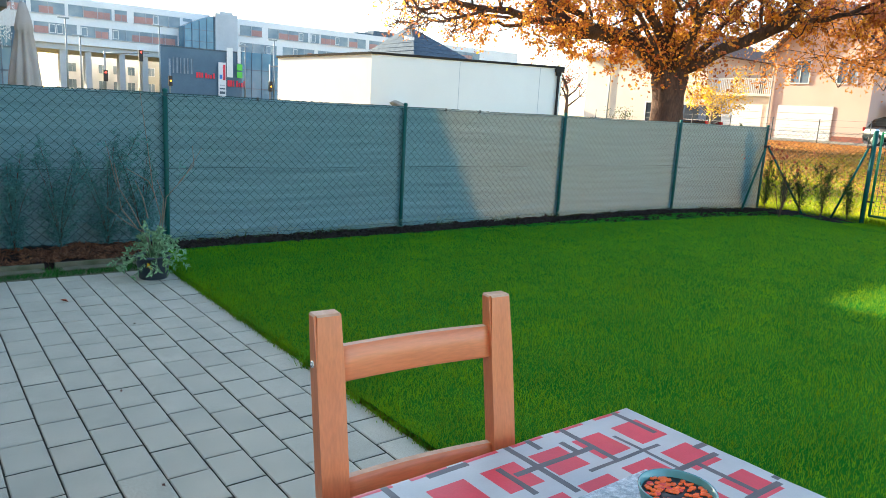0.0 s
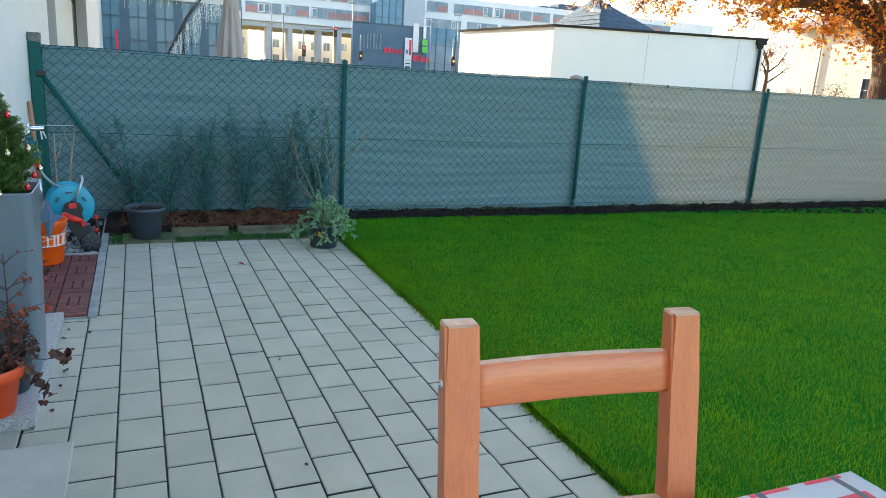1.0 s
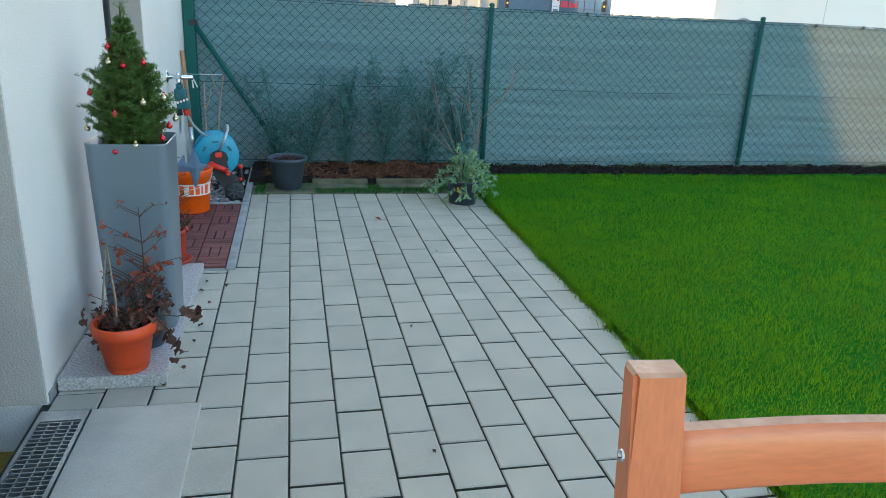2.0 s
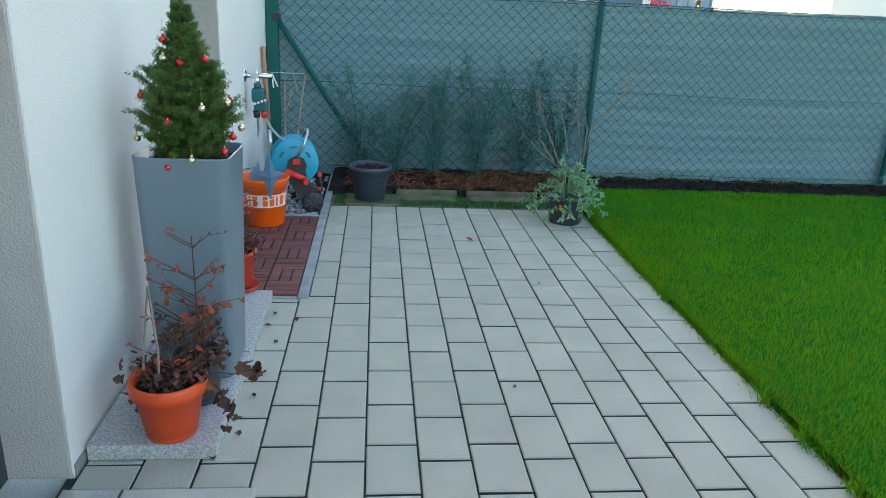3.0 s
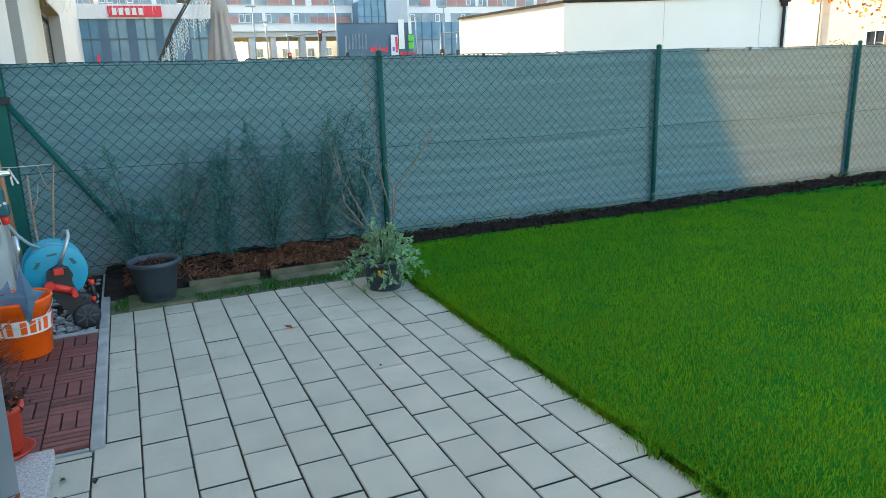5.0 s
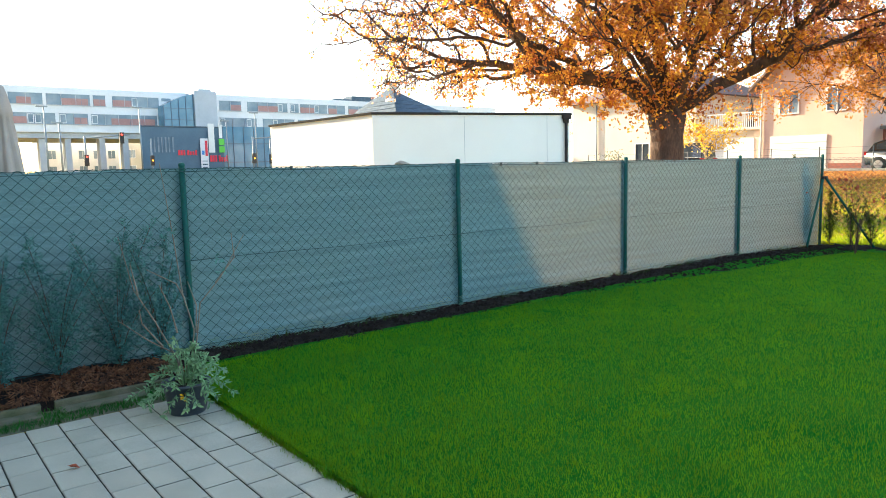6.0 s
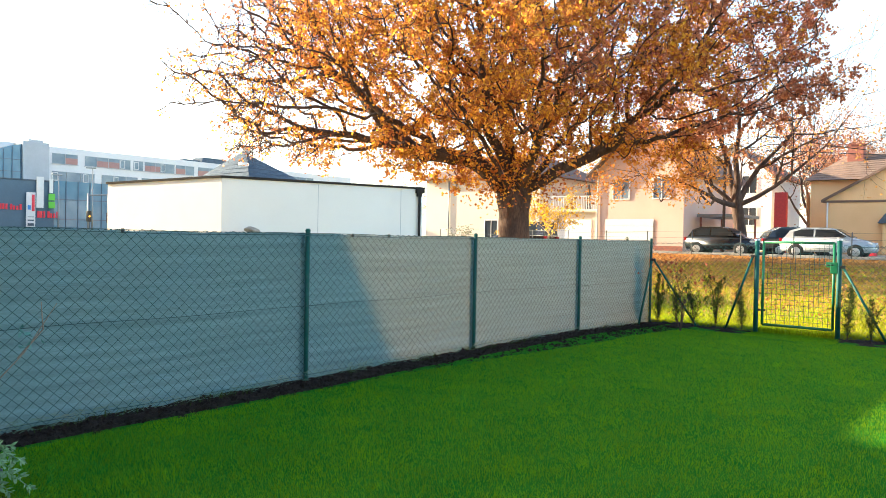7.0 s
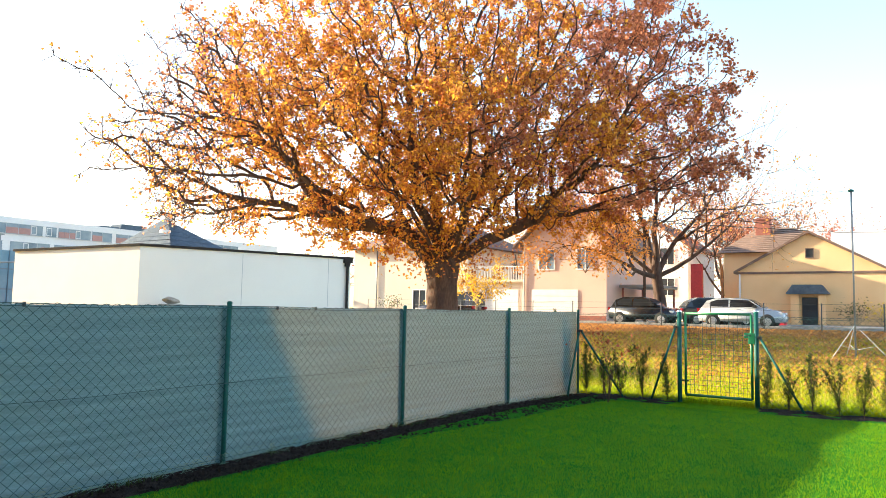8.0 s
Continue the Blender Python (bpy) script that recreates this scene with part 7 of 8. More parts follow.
bmesh.ops.recalc_face_normals(bm, faces=bm.faces[:])
rr = part("rear_roof", bm, TILE_ROOF, yh)
bm = bmesh.new()
for k in range(1, 12):
    q = k / 12
    p0, p1 = Vector((YX + 4.5, 6.4, 5.98)).lerp(Vector((YX + 9.5, 9.7, 8.22)), q), Vector((YX + 4.5, 14.4, 5.98)).lerp(Vector((YX + 9.5, 12.4, 8.22)), q)
    tube(bm, [p0, p1], 0.025, 4)
part("tile_course", bm, TILE_ROOF, rr)
bm = bmesh.new()
box(bm, (YX + 8.0, 11.2, 7.2), (YX + 8.8, 12.25, 8.75), 0.03)
box(bm, (YX + 7.92, 11.12, 8.75), (YX + 8.88, 12.33, 8.85), 0.02)
part("chimney", bm, BRICK_BASE, rr)
house_window(yh, 0, YX + 5, -1, 12.9, 13.4, 0.6, 2.5, 0)
wh = thing("white_hall", "large white hall behind the yellow house", "building")
bm = bmesh.new()
box(bm, (84, -8, 0), (100, 9.1, 10.05))
part("wall", bm, FAR_WHITE, wh)
bm = bmesh.new()
box(bm, (78, 1.0, 0), (83.9, 6.0, 5.6))
part("annex", bm, FAR_GREY, wh)

# wooded hill on the horizon, distance haze put into its pale colour
HILL = mat("haze_tinted_hill", (0.50, 0.50, 0.56), (0.56, 0.52, 0.54), scale=0.02, rough=1.0, fine=0.4, grain=0.15, bump=0)
bm = bmesh.new()
def hill_z(x, y):
    return -2 + 122 * math.exp(-((x - 900) / 160) ** 2 - ((y - 30) / 150) ** 2) * (1 + 0.10 * noise.noise((x * 0.01, y * 0.012, 0)) + 0.03 * noise.noise((x * 0.05, y * 0.06, 3)))
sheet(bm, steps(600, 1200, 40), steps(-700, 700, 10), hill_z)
tagged(part("hill", bm, HILL, None, smooth=True), "wooded hill on the horizon in pale haze-tinted blue", "hill", kind="structure")

# ---- road, pavement, cars ----
bm = bmesh.new()
sheet(bm, steps(37.6, 43.6, 1.0), steps(-60, 70, 5), lambda x, y: ground_z(39, y) + 0.09)
road = part("road", bm, ASPHALT, None)
tagged(road, "narrow grey asphalt street with parked cars", "road", kind="structure")
bm = bmesh.new()
box(bm, (37.3, -60, 0.3), (37.6, 70, 0.86), 0.02)
tagged(part("street_kerb", bm, KERB, None), "pale concrete kerb along the street", "kerb", kind="structure")
bm = bmesh.new()
sheet(bm, steps(43.6, 52, 1.0), steps(-60, 70, 5), lambda x, y: ground_z(39, y) + 0.10)
tagged(part("forecourt", bm, PAVEMENT, None), "light paved forecourts in front of the houses", "pavement", kind="structure")

TYRE = mat("tyre_rubber", (0.018, 0.018, 0.019), rough=0.85)
LAMP_RED = mat("tail_lamp", (0.35, 0.01, 0.012), rough=0.2, bump=0, grain=0)
LAMP_CLEAR = mat("head_lamp", (0.6, 0.62, 0.64), rough=0.1, bump=0, grain=0)


def car(m, paint, label, L=3.9, H=1.46, W=1.68, hatch=True, van=False):
    """A parked car along local x, its nose towards +x."""
    c = thing("car", label, "car", m, "parked cars")
    P = mat("car_paint", paint, tuple(q * 1.15 for q in paint), scale=1.5, rough=0.25, grain=0, bump=0, coat=0.45, metal=0.1)
    k = L / 3.9
    roof = [(-1.72, 0.98), (-1.52, 1.30), (-1.05, H), (0.05, H), (0.42, 1.38), (1.02, 0.97)] if not van else [(-1.86, 0.98), (-1.84, 1.55), (-1.7, H), (0.35, H), (0.6, H - 0.12), (1.15, 1.02)]
    bm = bmesh.new()
    low = [(-1.92, 0.42), (-1.95, 0.62), (-1.88, 0.86), (roof[0][0], 0.98), (roof[-1][0], 0.97), (1.62, 0.84), (1.90, 0.66), (1.95, 0.46), (1.88, 0.27), (-1.86, 0.27)]
    prof = [(x * k, z) for x, z in low]
    hw = W / 2
    prism(bm, prof, 1, -hw, hw)
    bmesh.ops.bevel(bm, geom=[e for e in bm.edges if abs(e.verts[0].co.y - e.verts[1].co.y) < 0.01], offset=0.07, segments=3, affect="EDGES")
    for f in bm.faces:
        f.smooth = True
    part("body", bm, P, c)
    # cabin: tapered towards the roof
    bm = bmesh.new()
    n = len(roof)
    sides = []
    for s in (-1, 1):
        sides.append([bm.verts.new((x * k, s * (hw - 0.05 - 0.16 * max(0, (z - 0.97)) / (H - 0.97)), z)) for x, z in roof])
    for i in range(n - 1):
        bm.faces.new((sides[0][i], sides[0][i + 1], sides[1][i + 1], sides[1][i]))
    bm.faces.new(sides[0][::-1]), bm.faces.new(sides[1])
    bm.faces.new((sides[0][0], sides[1][0], sides[1][-1], sides[0][-1]))
    bmesh.ops.recalc_face_normals(bm, faces=bm.faces[:])
    part("cabin", bm, P, c)

    def inset(pts, s, off=0.008):
        bm = bmesh.new()
        f = bm.faces.new([bm.verts.new((x * k, s * (hw - 0.05 - 0.16 * max(0, (z - 0.97)) / (H - 0.97) + off), z)) for x, z in pts])
        bmesh.ops.solidify(bm, geom=[f], thickness=0.004)
        return bm
    top = H - 0.09
    for s in (-1, 1):
        for pts in ([(-0.42, 1.0), (0.88, 1.0), (0.40, top - 0.02), (0.05, top), (-0.42, top)], [(-1.36, 1.02), (-0.50, 1.0), (-0.50, top), (-1.02, top), (-1.36, top - 0.12)]):
            part("side_window", inset(pts, s), HOUSE_GLASS, c)
        for x in (-1.22, 1.24):
            bm = bmesh.new()
            disc(bm, x * k, hw - 0.188 if s > 0 else -hw - 0.012, 0.30, 0.30, 0.20, 28)
            w = part("wheel", bm, TYRE, c)
            bm = bmesh.new()
            disc(bm, x * k, hw - 0.002 if s > 0 else -hw - 0.018, 0.30, 0.20, 0.02, 20, 0.0)
            for q in range(5):
                m2 = Matrix.Translation((x * k, hw + 0.019 if s > 0 else -hw - 0.019, 0.30)) @ Matrix.Rotation(q * 2 * math.pi / 5, 4, 'Y')
                box(bm, (0.02, -0.006, -0.02), (0.185, 0.006, 0.02), 0, m2)
            part("rim", bm, ALU, w)
            bm = bmesh.new()
            disc(bm, x * k, hw - 0.141 if s > 0 else -hw - 0.004, 0.32, 0.345, 0.145, 24)
            part("wheel_arch", bm, TYRE, c)
        bm = bmesh.new()
        box(bm, (0.62 * k, s * hw - 0.08, 0.98), (0.80 * k, s * hw + 0.12 * s + (0.0), 1.10), 0.02) if s > 0 else box(bm, (0.62 * k, -hw - 0.12, 0.98), (0.80 * k, -hw + 0.08, 1.10), 0.02)
        part("wing_mirror", bm, BLACK, c)
        bm = bmesh.new()
        box(bm, (-1.97 * k, s * (hw - 0.16) - 0.12, 0.74), (-1.84 * k, s * (hw - 0.16) + 0.12, 0.92), 0.02)
        part("tail_lamp", bm, LAMP_RED, c)
        bm = bmesh.new()
        box(bm, (1.70 * k, s * (hw - 0.20) - 0.16, 0.62), (1.90 * k, s * (hw - 0.20) + 0.16, 0.76), 0.03)
        part("head_lamp", bm, LAMP_CLEAR, c)
    bm = bmesh.new()
    a, b = roof[-2], roof[-1]
    y0, y1 = hw - 0.30, hw - 0.14
    bm.faces.new([bm.verts.new(p) for p in (((a[0] + 0.03) * k, -y0, a[1]), ((b[0] - 0.02) * k, -y1, b[1] + 0.05), ((b[0] - 0.02) * k, y1, b[1] + 0.05), ((a[0] + 0.03) * k, y0, a[1]))])
    for v in bm.verts:
        v.co += Vector((0.012, 0, 0.014))
    part("windscreen", bm, HOUSE_GLASS, c)
    bm = bmesh.new()
    a, b = roof[0], roof[2]
    bm.faces.new([bm.verts.new(p) for p in (((a[0] - 0.0) * k - 0.012, -y1, a[1] + 0.04), (roof[1][0] * k - 0.012, -y0, roof[1][1] + 0.02), (roof[1][0] * k - 0.012, y0, roof[1][1] + 0.02), (a[0] * k - 0.012, y1, a[1] + 0.04))])
    part("rear_window", bm, HOUSE_GLASS, c)
    for x in (-1.955, 1.945):
        bm = bmesh.new()
        box(bm, (x * k - 0.012, -0.26, 0.46), (x * k + 0.012, 0.26, 0.57))
        part("number_plate", bm, WHITE_PAINT, c)
    return c


RZ = 0.75
car(pose(39.2, 14.35, RZ, 0, 0, -90), (0.012, 0.016, 0.02), "parked black three-door hatchback on the street", 3.55)
car(pose(39.4, 9.4, RZ, 0, 0, -90), (0.44, 0.48, 0.52), "parked silver hatchback on the street", 4.05, 1.45)
car(pose(43.6, 11.6, RZ, 0, 0, -60), (0.03, 0.035, 0.04), "dark estate car parked behind the street", 4.3, 1.55)
car(pose(44.6, 10.2, RZ, 0, 0, -70), (0.40, 0.40, 0.40), "grey estate car parked by the carport", 4.2, 1.5)
car(pose(40.3, 27.7, RZ - 0.1, 0, 0, 90), (0.012, 0.016, 0.03), "dark blue van parked behind the oak", 4.6, 1.85, 1.8, van=True)
bm = bmesh.new()
box(bm, (46.4, 8.4, RZ), (47.1, 9.1, RZ + 0.8), 0.08)
tagged(part("red_container", bm, SIGN_RED, None), "small red waste container by the yellow house", "container")

# thin wire fence along the far pavement
ff = thing("street_fence", "thin dark wire fence along the far side of the street", "fence")
for y in steps(-4, 32, 2.4):
    bm = bmesh.new()
    tube(bm, [(37.0, y, 0.4), (37.0, y, 1.95)], 0.025, 6)
    part("post", bm, SHUTTER, ff)
bm = bmesh.new()
for z in (1.0, 1.3, 1.6, 1.9):
    tube(bm, [(37.0, -4, z), (37.0, 32, z)], 0.007, 4)
part("wire", bm, SHUTTER, ff)
bm = bmesh.new()
tube(bm, [(49.0, 13.0, 0.5), (49.0, 13.0, 7.4)], 0.09, 8)
tagged(part("timber_pole", bm, BARK, None), "dark timber cable pole beside the salmon house", "cable pole").location = (-3.4, 3.4, 0)
bm = bmesh.new()
tube(bm, [(45.6, 16.4, 7.2), (52, 6, 6.7), (60, -12, 6.9)], 0.025, 4)
tagged(part("overhead_cable", bm, BLACK, None), "thin black overhead cable between the houses", "cable")
# tripod mast on the meadow
mast = thing("tripod_mast", "thin pale mast standing on three stays in the meadow", "mast")
MX, MY = 24.0, 3.52
bm = bmesh.new()
tube(bm, [(MX, MY, 0.2), (MX, MY, 4.95)], 0.024, 8)
part("pole", bm, POLE_GREY, mast)
bm = bmesh.new()
lathe(bm, [(0.075, 0), (0.075, 0.05), (0.02, 0.07), (0, 0.07)], 10, centre=(MX, MY, 4.94))
part("cap", bm, GREEN_STEEL, mast)
for a in (20, 140, 260):
    bm = bmesh.new()
    e = (MX + 1.0 * math.cos(radians(a)), MY + 1.0 * math.sin(radians(a)), 0.05)
    tube(bm, [(MX, MY, 1.15), e], 0.009, 6)
    tube(bm, [(MX, MY, 0.45), ((MX + e[0]) / 2, (MY + e[1]) / 2, 0.58)], 0.006, 6)
    part("stay", bm, WHITE_PAINT, mast)

# ---- trees ----
def grow(rng, start, way, length, radius, level, out, tips, bend=0.25, up=0.12, split=(5, 4, 4), ratio=0.60, low=-9.0, thin=0.022):
    """A limb that bends as it goes and bears smaller limbs."""
    n = 5
    p, d = np.array(start, float), np.array(way, float)
    d /= np.linalg.norm(d)
    pts, rad = [tuple(p)], [radius]
    kids = []
    for i in range(n):
        d = d + rng.normal(0, bend, 3) * 0.5 + [0, 0, up * 0.5]
        if p[2] < low + 0.6:
            d[2] = max(d[2], 0.22)
        d /= np.linalg.norm(d)
        p = p + d * length / n
        r = radius * (1 - 0.72 * (i + 1) / n)
        pts.append(tuple(p)), rad.append(r)
        kids.append((p.copy(), d.copy(), r))
    out.append((pts, rad, level))
    if level == len(split) - 1:
        tips.append((np.array(pts[1]), np.array(pts[3]), d))
    if level >= len(split):
        tips.append((np.array(pts[2]), p, d))
        return
    for k in range(split[level]):
        q, dd, r = kids[rng.integers(1, n)]
        side = np.cross(dd, rng.normal(size=3))
        side /= np.linalg.norm(side)
        w = dd * 0.60 + side * 0.80 + [0, 0, 0.03]
        grow(rng, q, w, length * ratio * rng.uniform(0.75, 1.2), max(r * 0.80, thin), level + 1, out, tips, bend, up, split, ratio, low, thin)
    grow(rng, p, d, length * ratio, max(rad[-1], thin), level + 1, out, tips, bend, up, split, ratio, low, thin)


def tree(name, label, base, trunk, limbs, leaf, leaf_size, per_tip, seed, spread=0.5, bark=BARK, split=(5, 4, 4), bend=0.3, up=0.10, density=None, ratio=0.60, category="tree", low=-9.0, thin=0.022):
    rng = np.random.default_rng(seed)
    t = thing(name, label, category, Matrix.Translation(base))
    bm = bmesh.new()
    tube(bm, [p for p, r in trunk], [r for p, r in trunk], 18)
    for v in bm.verts:
        v.co += Vector((noise.noise(v.co * 1.7), noise.noise(v.co * 1.7 + Vector((7, 0, 0))), 0)) * trunk[0][1] * 0.16
    part("trunk", bm, bark, t)
    limb_lists, tips = [], []
    for s, w, l, r in limbs:
        out = []
        grow(rng, s, w, l, r, 0, out, tips, bend, up, split, ratio, low, thin)
        limb_lists.append(out)
    for out in limb_lists:
        bm = bmesh.new()
        for pts, rad, level in out:
            tube(bm, pts, rad, (10, 7, 5, 3, 3)[min(level, 4)], cap=False)
        part("limb", bm, bark, t)
    c = []
    for a, b, d in tips:
        k = per_tip if density is None else int(per_tip * density(b))
        if k:
            u = rng.uniform(0, 1.15, (k, 1))
            c.append(a + (b - a) * u + rng.normal(0, spread, (k, 3)))
    c = np.concatenate(c)
    o = scatter("crown", c, rng.normal(size=c.shape) + [0, 0, 0.4], rng.uniform(0.6, 1.25, len(c)) * leaf_size, leaf, t, aspect=0.7, bend=0.35, rng=rng)
    o["kind"] = "stuff"
    return t


# old oak: right and away as seen from the garden
RV, AV, UP = np.array([0.552, -0.834, 0]), np.array([0.834, 0.552, 0]), np.array([0, 0, 1.0])


def way(r, a, u):
    return RV * r + AV * a + UP * u


def old_oak(base):
    """A broad oak: limbs that grow towards free points of the crown's space, fork by fork, and bear leaf clumps at their ends."""
    rng = np.random.default_rng(5)
    t = thing("oak_tree", "huge old oak with dark limbs and orange-brown autumn leaves", "tree", Matrix.Translation(base))
    # free points in a wide, low crown with bays in its outline
    want = []
    while len(want) < 5400:
        v = rng.normal(size=3)
        v /= np.linalg.norm(v)
        k = rng.random() ** 0.42
        lump = 0.88 + 0.30 * noise.noise(Vector(v) * 2.1 + Vector((3, 0, 0))) + 0.12 * noise.noise(Vector(v) * 5.5)
        r = v[0] * (15.6 if v[0] < 0 else 15.6) * k * lump
        a = v[1] * 11.0 * k * lump
        u = 9.0 + v[2] * (10.5 if v[2] > 0 else 5.0) * k * lump
        d = math.hypot(r, a)
        if u < 3.6 or (d < 2.0 and u < 4.0) or (d > 8.0 and u < 4.2):
            continue
        if noise.noise(Vector((r, a, u)) * 0.33 + Vector((0, 9, 0))) < (-0.20 if r > -9.5 else 0.02):
            continue
        want.append(RV * r + AV * a + UP * u)
    # a thin, far-reaching fringe on one side
    while len(want) < 6200:
        r, a, u = rng.uniform(-15.5, -9.0), rng.normal(0, 2.2), rng.uniform(4.6, 14.2)
        if noise.noise(Vector((r, a, u)) * 0.45) > -0.08 and (r + 9.0) ** 2 / 42 + (u - 9.0) ** 2 / 34 < 1:
            want.append(RV * r + AV * a + UP * u)
    want = np.array(want)
    nodes = [np.array([0, 0, -0.4]), np.array([0.0, 0, 0.5]), np.array([0.02, 0, 1.4]), np.array([0.03, 0, 2.4]), np.array([0.0, 0.02, 3.2])]
    parent = [-1, 0, 1, 2, 3]
    # the great limbs, laid first
    for r, a, u, n in ((-1.0, -0.2, 0.42, 10), (-0.75, 0.35, 0.62, 8), (-0.30, -0.3, 1.0, 9), (0.05, 0.3, 1.1, 9), (0.42, -0.2, 1.0, 8), (1.0, -0.1, 0.46, 10), (0.7, 0.6, 0.5, 7), (0.25, -0.9, 0.45, 6), (-0.5, -0.8, 0.45, 7)):
        k = 4
        p = nodes[4].copy()
        d = way(r, a, u + 0.22)
        for i in range(n):
            d = d / np.linalg.norm(d)
            p = p + d * 0.5
            nodes.append(p.copy()), parent.append(k)
            k = len(nodes) - 1
            d = d * 0.75 + way(r, a, u - 0.02 * i) * 0.25 + rng.normal(0, 0.20, 3)
    near = np.full(len(want), 1e9)
    who = np.zeros(len(want), int)
    fresh = list(range(3, len(nodes)))
    alive = np.ones(len(want), bool)
    for step in range(90):
        P = np.array([nodes[i] for i in fresh])
        idx = np.flatnonzero(alive)
        if not len(fresh) or not len(idx):
            break
        dist = np.linalg.norm(want[idx][:, None] - P[None], axis=2)
        best = dist.argmin(1)
        dmin = dist[np.arange(len(idx)), best]
        closer = dmin < near[idx]
        near[idx[closer]] = dmin[closer]
        who[idx[closer]] = np.array(fresh)[best[closer]]
        alive &= near > 0.56
        idx = np.flatnonzero(alive & (near < 7.0))
        pull = {}
        for i in idx:
            k = who[i]
            v = want[i] - nodes[k]
            pull.setdefault(k, []).append(v / np.linalg.norm(v))
        fresh = []
        for k, vs in pull.items():
            back = nodes[k] - nodes[parent[k]]
            v = np.mean(vs, axis=0) + 0.25 * back / np.linalg.norm(back) + rng.normal(0, 0.22, 3) + [0, 0, 0.04]
            nodes.append(nodes[k] + v / np.linalg.norm(v) * 0.46)
            parent.append(k)
            fresh.append(len(nodes) - 1)
    n = len(nodes)
    kids = [[] for _ in range(n)]
    for i in range(1, n):
        kids[parent[i]].append(i)
    area = np.zeros(n)
    for i in range(n - 1, -1, -1):
        area[i] = max(area[i], (0.024 if float(nodes[i] @ RV) < -9.2 else 0.0165) ** 2.05)
        if parent[i] >= 0:
            area[parent[i]] += area[i]
    rad = np.minimum(area ** (1 / 2.05), 0.64).tolist()
    bm = bmesh.new()
    tube(bm, [tuple(nodes[i]) for i in range(5)] + [(0, 0.02, 3.9)], [1.15, 0.86, 0.72, 0.72, 0.80, 0.45], 20)
    for v in bm.verts:
        v.co += Vector((noise.noise(v.co * 1.9), noise.noise(v.co * 1.9 + Vector((7, 0, 0))), 0)) * 0.13
    part("trunk", bm, BARK, t)
    for root in kids[4]:
        bm = bmesh.new()
        todo = [(4, root)]
        while todo:
            a, b = todo.pop()
            pts, rr = [tuple(nodes[a])], [min(rad[a], rad[b] * 1.25)]
            while True:
                pts.append(tuple(nodes[b])), rr.append(rad[b])
                if not kids[b]:
                    break
                order = sorted(kids[b], key=lambda q: -rad[q])
                todo += [(b, q) for q in order[1:]]
                b = order[0]
            rr[-1] *= 0.6
            tube(bm, pts, rr, 10 if rr[0] > 0.12 else 6 if rr[0] > 0.05 else 4, cap=False)
        part("limb", bm, BARK, t)
    # twigs at the ends, and leaves in clumps along them
    leaves, twig_v, twig_f = [], [], []
    for i in range(5, n):
        p = nodes[i]
        if rad[i] > 0.05 and 2.6 < p[2] < 9.0 and rng.random() < 0.34:
            # shoots straight out of the old wood
            leaves.append(p + rng.normal(0, 0.30, 3) + rng.normal(0, 0.26, (int(rng.integers(12, 46)), 3)))
        if rad[i] > 0.05 or p[2] < 3.0:
            continue
        d = p - nodes[parent[i]]
        r = float(p @ RV)
        gap = noise.noise(Vector(p) * 0.62)
        thick = 0.10 if r < -10.6 else 0.30 if r < -9.0 else 1.0
        for k in range((2 if kids[i] else 3) + (4 if r < -9.2 else 0)):
            w = d / np.linalg.norm(d) * 0.55 + rng.normal(0, 0.55, 3) + [0, 0, 0.08]
            w = w / np.linalg.norm(w) * rng.uniform(0.35, 0.85)
            side = np.cross(w, rng.normal(size=3))
            side = side / np.linalg.norm(side) * (0.017 if r < -9.2 else 0.009)
            m = len(twig_v)
            twig_v += [tuple(p - side), tuple(p + side), tuple(p + w + side * 0.4), tuple(p + w - side * 0.4)]
            twig_f.append((m, m + 1, m + 2, m + 3))
            count = 0 if gap < -0.26 else int(rng.choice((0, 5, 18, 36)) * thick * (0.7 if gap < -0.05 else 1.2))
            if count:
                leaves.append(p + w * rng.uniform(0.35, 1.15, (count, 1)) + rng.normal(0, 0.11, (count, 3)))
    c = np.concatenate(leaves + [np.array([0, 0, 4.2]) + rng.normal(0, 1, (1900, 3)) * [1.35, 1.35, 0.80]])
    c = c[c[:, 2] > 2.1]
    mesh_part("twig", twig_v, twig_f, BARK, t)["kind"] = "stuff"
    tone = np.array([0.13 * float(p @ RV) + 0.05 * (p[2] - 8.0) + 1.2 * noise.noise(Vector(p) * 0.33) + 0.3 * noise.noise(Vector(p) * 5) + (0.5 if p[2] < 4.4 else 0.0) + (2.2 if float(p @ RV) < -10.0 else 0.0) for p in c])
    for m, q in ((OAK_LEAF, c[tone <= 0.85]), (OAK_LEAF_BROWN, c[tone > 0.85])):
        o = scatter("crown", q, rng.normal(size=q.shape) + [0, 0, 0.4], rng.uniform(0.6, 1.25, len(q)) * 0.172, m, t, aspect=0.7, bend=0.35, rng=rng)
        o["kind"] = "stuff"


old_oak((28.4, 20.44, 0.15))

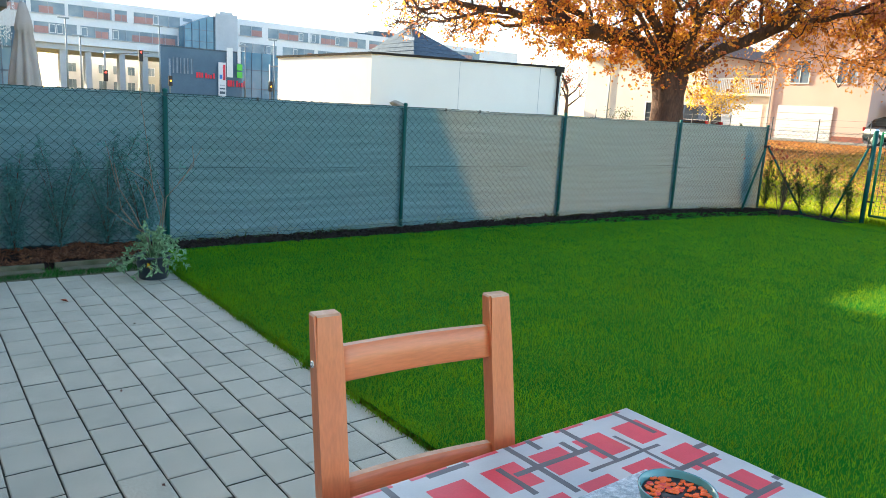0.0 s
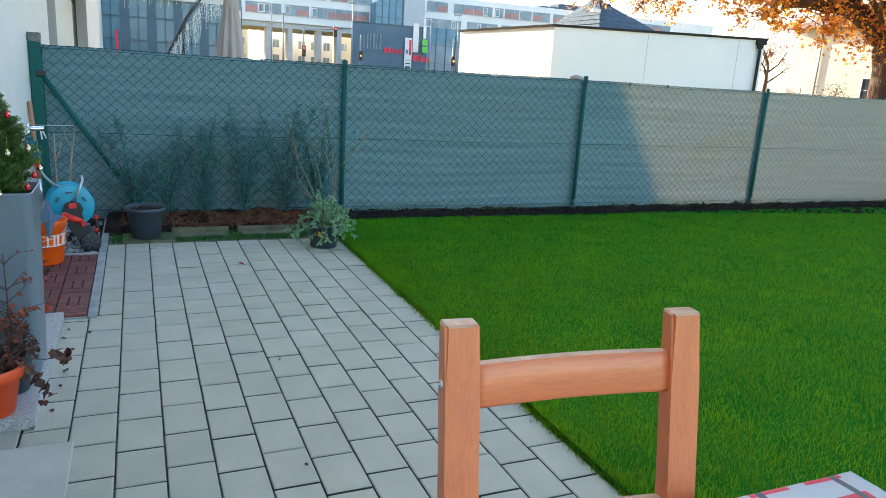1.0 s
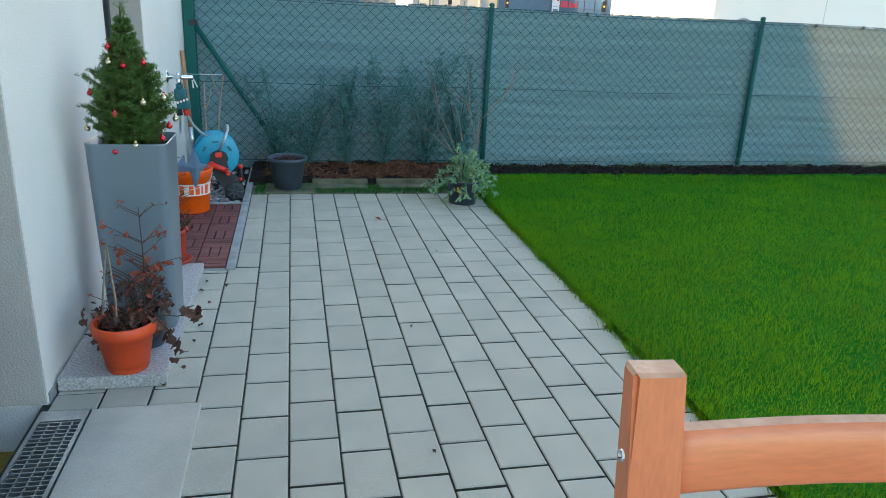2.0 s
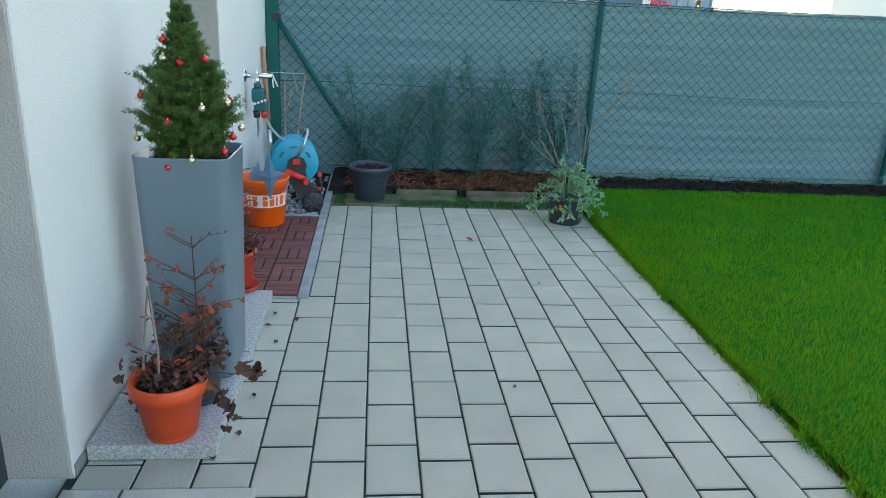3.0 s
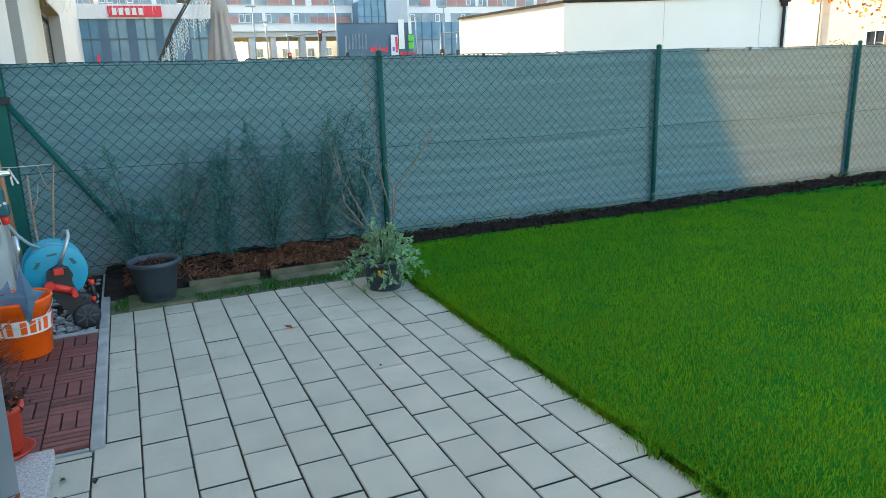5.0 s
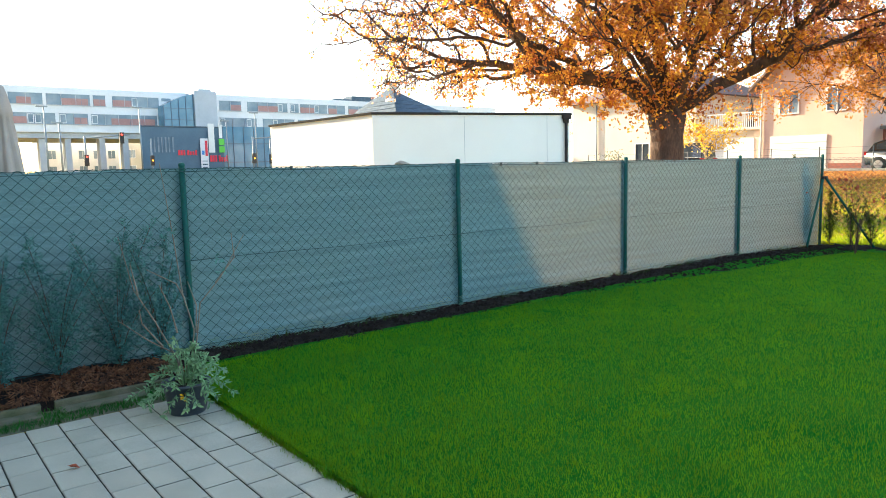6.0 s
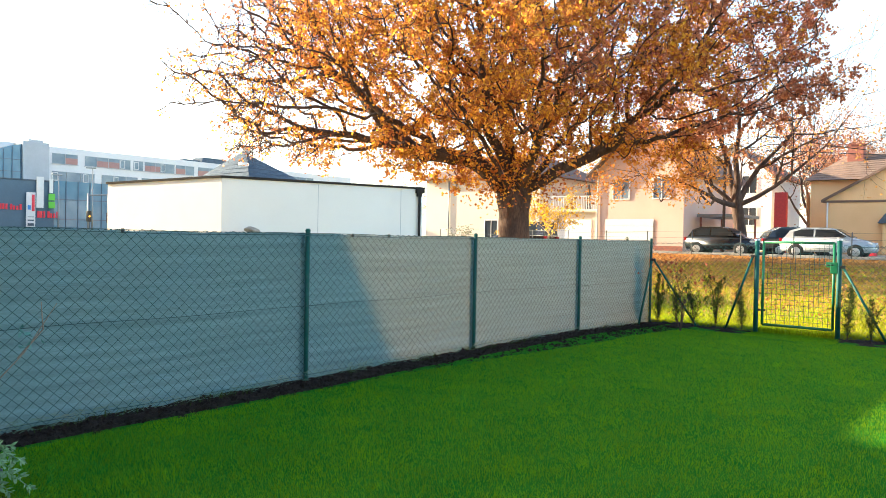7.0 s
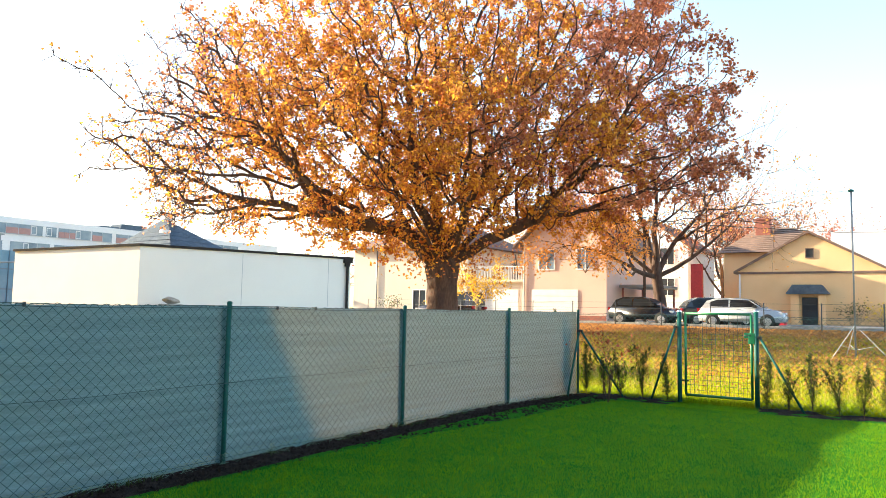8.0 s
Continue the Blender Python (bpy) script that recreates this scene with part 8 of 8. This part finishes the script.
t2 = (41.0, 13.9, 0.4)
trunk = [((0, 0, -0.3), 0.48), ((0, 0, 0.4), 0.36), (tuple(way(-0.15, 0, 1.8)), 0.32), (tuple(way(-0.35, 0, 3.2)), 0.30), (tuple(way(-0.4, 0, 4.2)), 0.2)]
limbs = [(tuple(way(-0.35, 0, 3.0)), tuple(way(r, a, u)), l, rad) for r, a, u, l, rad in ((-1.0, -0.2, 0.35, 5.0, 0.15), (-0.5, 0.2, 1.0, 6.2, 0.19), (0.1, -0.2, 1.0, 6.8, 0.19), (0.6, 0.1, 0.9, 6.4, 0.17), (1.0, -0.1, 0.60, 5.4, 0.14), (-0.8, 0.4, 0.7, 4.2, 0.13), (0.3, 0.8, 0.8, 4, 0.12))]
tree("street_tree", "slender street tree with dark limbs and thin orange leaves", t2, trunk, limbs, ORANGE_LEAF, 0.15, 13, 8, 0.18, split=(4, 4, 3), up=0.05, ratio=0.6, thin=0.013, low=2.4, density=lambda p: 0.0 if p[2] < 2.2 else 1.8 if float(p @ RV) < -0.8 else 0.35)
tree("young_tree", "small tree with thin yellow leaves near the garage doors", (38.5, 24.6, 0.5), [((0, 0, -0.2), 0.07), ((0, 0, 1.2), 0.05), ((0, 0, 2.6), 0.02)], [((0, 0, 1.0 + 0.25 * k), tuple(way(math.cos(k * 2.3), math.sin(k * 2.3), 0.7)), 1.3, 0.025) for k in range(6)], YELLOW_LEAF, 0.13, 14, 12, 0.16, split=(4, 2), bark=TWIG)
for x, y, h, seed, leaf, many in ((67, 16.2, 5.4, 21, OAK_LEAF_BROWN, 9), (71, 14.4, 5.0, 22, OAK_LEAF_BROWN, 8), (92, 14.0, 5.4, 26, RUST_LEAF, 5), (90, 11.0, 5.2, 25, RUST_LEAF, 5), (82, 18, 4.6, 23, RUST_LEAF, 5), (64, 60, 3.2, 24, RUST_LEAF, 3)):
    tree("far_tree", "far thin tree with reddish-brown autumn twigs", (x, y, 0.5), [((0, 0, -0.2), 0.3), ((0, 0, 2.0), 0.2), ((0, 0, 4.0), 0.12)], [((0, 0, 2.0 + 0.4 * k), tuple(way(math.cos(k * 2.1), math.sin(k * 2.1), 1.2)), h, 0.12) for k in range(6)], leaf, 0.20, many, seed, 0.4, split=(4, 3, 2), ratio=0.62)
for i, (x, y, s) in enumerate(((44.2, 35.6, 41), (43.9, 31.2, 42), (51.0, 5.2, 43), (51.2, 3.6, 44), (50.9, 2.0, 45), (46.2, 12.6, 46))):
    rng = np.random.default_rng(s)
    t = thing("garden_bush", "low garden bush with thin yellowish twigs", "bush", pose(x, y, 0.6), "bushes by the houses")
    stems = [[(0, 0, 0), tuple(rng.normal(0, 0.25, 2)) + (0.5,), tuple(rng.normal(0, 0.55, 2)) + (rng.uniform(0.8, 1.5),)] for _ in range(26)]
    twigs("stem", stems, 0.015, 0.006, TWIG, t, seg=4)
    tips = np.array([s_[-1] for s_ in stems for _ in range(9)])
    scatter("leaf", tips + rng.normal(0, 0.22, tips.shape), rng.normal(size=tips.shape), rng.uniform(0.08, 0.16, len(tips)), YELLOW_LEAF if i in (1, 3) else YEW_SUNNY, t, rng=rng)["kind"] = "stuff"

# fallen leaves and meadow grass beyond the gate
rng = np.random.default_rng(71)
n = 120000
xy = np.c_[13.4 + 24 * rng.random(n) ** 0.9, rng.uniform(-12, 24, n)]
keep = rng.random(n) < np.clip((xy[:, 0] - 14.0) / 10.0, 0.03, 1)
xy = xy[keep]
z = np.array([ground_z(x, y) + 0.03 for x, y in xy])
tagged(scatter("fallen_leaves", np.c_[xy, z + rng.uniform(0, 0.04, len(xy))], rng.normal(0, 0.5, (len(xy), 3)) + [0, 0, 0.8], rng.uniform(0.045, 0.11, len(xy)), FALLEN, None, aspect=0.7, rng=rng), "orange-brown fallen oak leaves strewn over the meadow", "fallen leaves", kind="stuff")
n = 85000
xy = np.c_[13.0 + 18 * rng.random(n) ** 2.4, rng.uniform(-8, 13, n)]
tagged(blades("meadow_grass", xy, ground_z, 0.13, 0.9, MEADOW_BLADE, None, rng=rng), "longer sunlit yellow-green meadow grass beyond the gate", "grass", kind="stuff")

# ---- paving stones ----
whole = paver_mesh(COL, ROW)
cut = paver_mesh(COL - 0.056, ROW)
rest = []
rs = random.Random(8)
for k in range(14):
    x1 = EDGE - COL * k
    x0 = x1 - COL
    off = (0.0 if k % 2 == 0 else -0.079) + rs.uniform(-0.003, 0.003)
    j = -30
    while True:
        y0 = 3.932 + off + j * ROW
        y1 = y0 + ROW
        j += 1
        if y0 > 6.19:
            break
        if y1 < -2.9:
            continue
        stop = min(y1, 6.195)
        narrow = k == 10 and y0 > 4.55
        if k >= 11 and y1 > 4.66:
            if y0 < 4.56:
                stop = 4.597
            else:
                continue
        if x0 < 0.50 and y0 < 3.27 and y1 > 1.72 and k >= 11:
            if y1 > 3.30:
                y0 = 3.265
            elif y0 < 1.72:
                stop = 1.745
            else:
                continue
        if stop - y0 < 0.03:
            continue
        odd = abs((stop - y0) - ROW) > 0.004
        xa = 0.524 if narrow else x0
        me = whole if not odd and not narrow else paver_mesh(x1 - xa, stop - y0) if odd else paver_mesh(x1 - xa, ROW)
        at = (xa + (x1 - xa) / 2, y0 + (stop - y0) / 2, rs.uniform(-0.0015, 0.0015))
        tilt = (rs.uniform(-0.004, 0.004), rs.uniform(-0.004, 0.004), rs.uniform(-0.006, 0.006))
        if y1 > 2.5:
            o = new("paving_stone", me)
            o.parent, o.location, o.rotation_euler = patio, at, tilt
        else:
            rest.append((me, at))
bm = bmesh.new()
for me, at in rest:
    k = len(bm.verts)
    bm.from_mesh(me)
    bm.verts.ensure_lookup_table()
    for v in bm.verts[k:]:
        v.co += Vector(at)
part("paving_rest", bm, (PAVER, SAND), patio)["kind"] = "stuff"
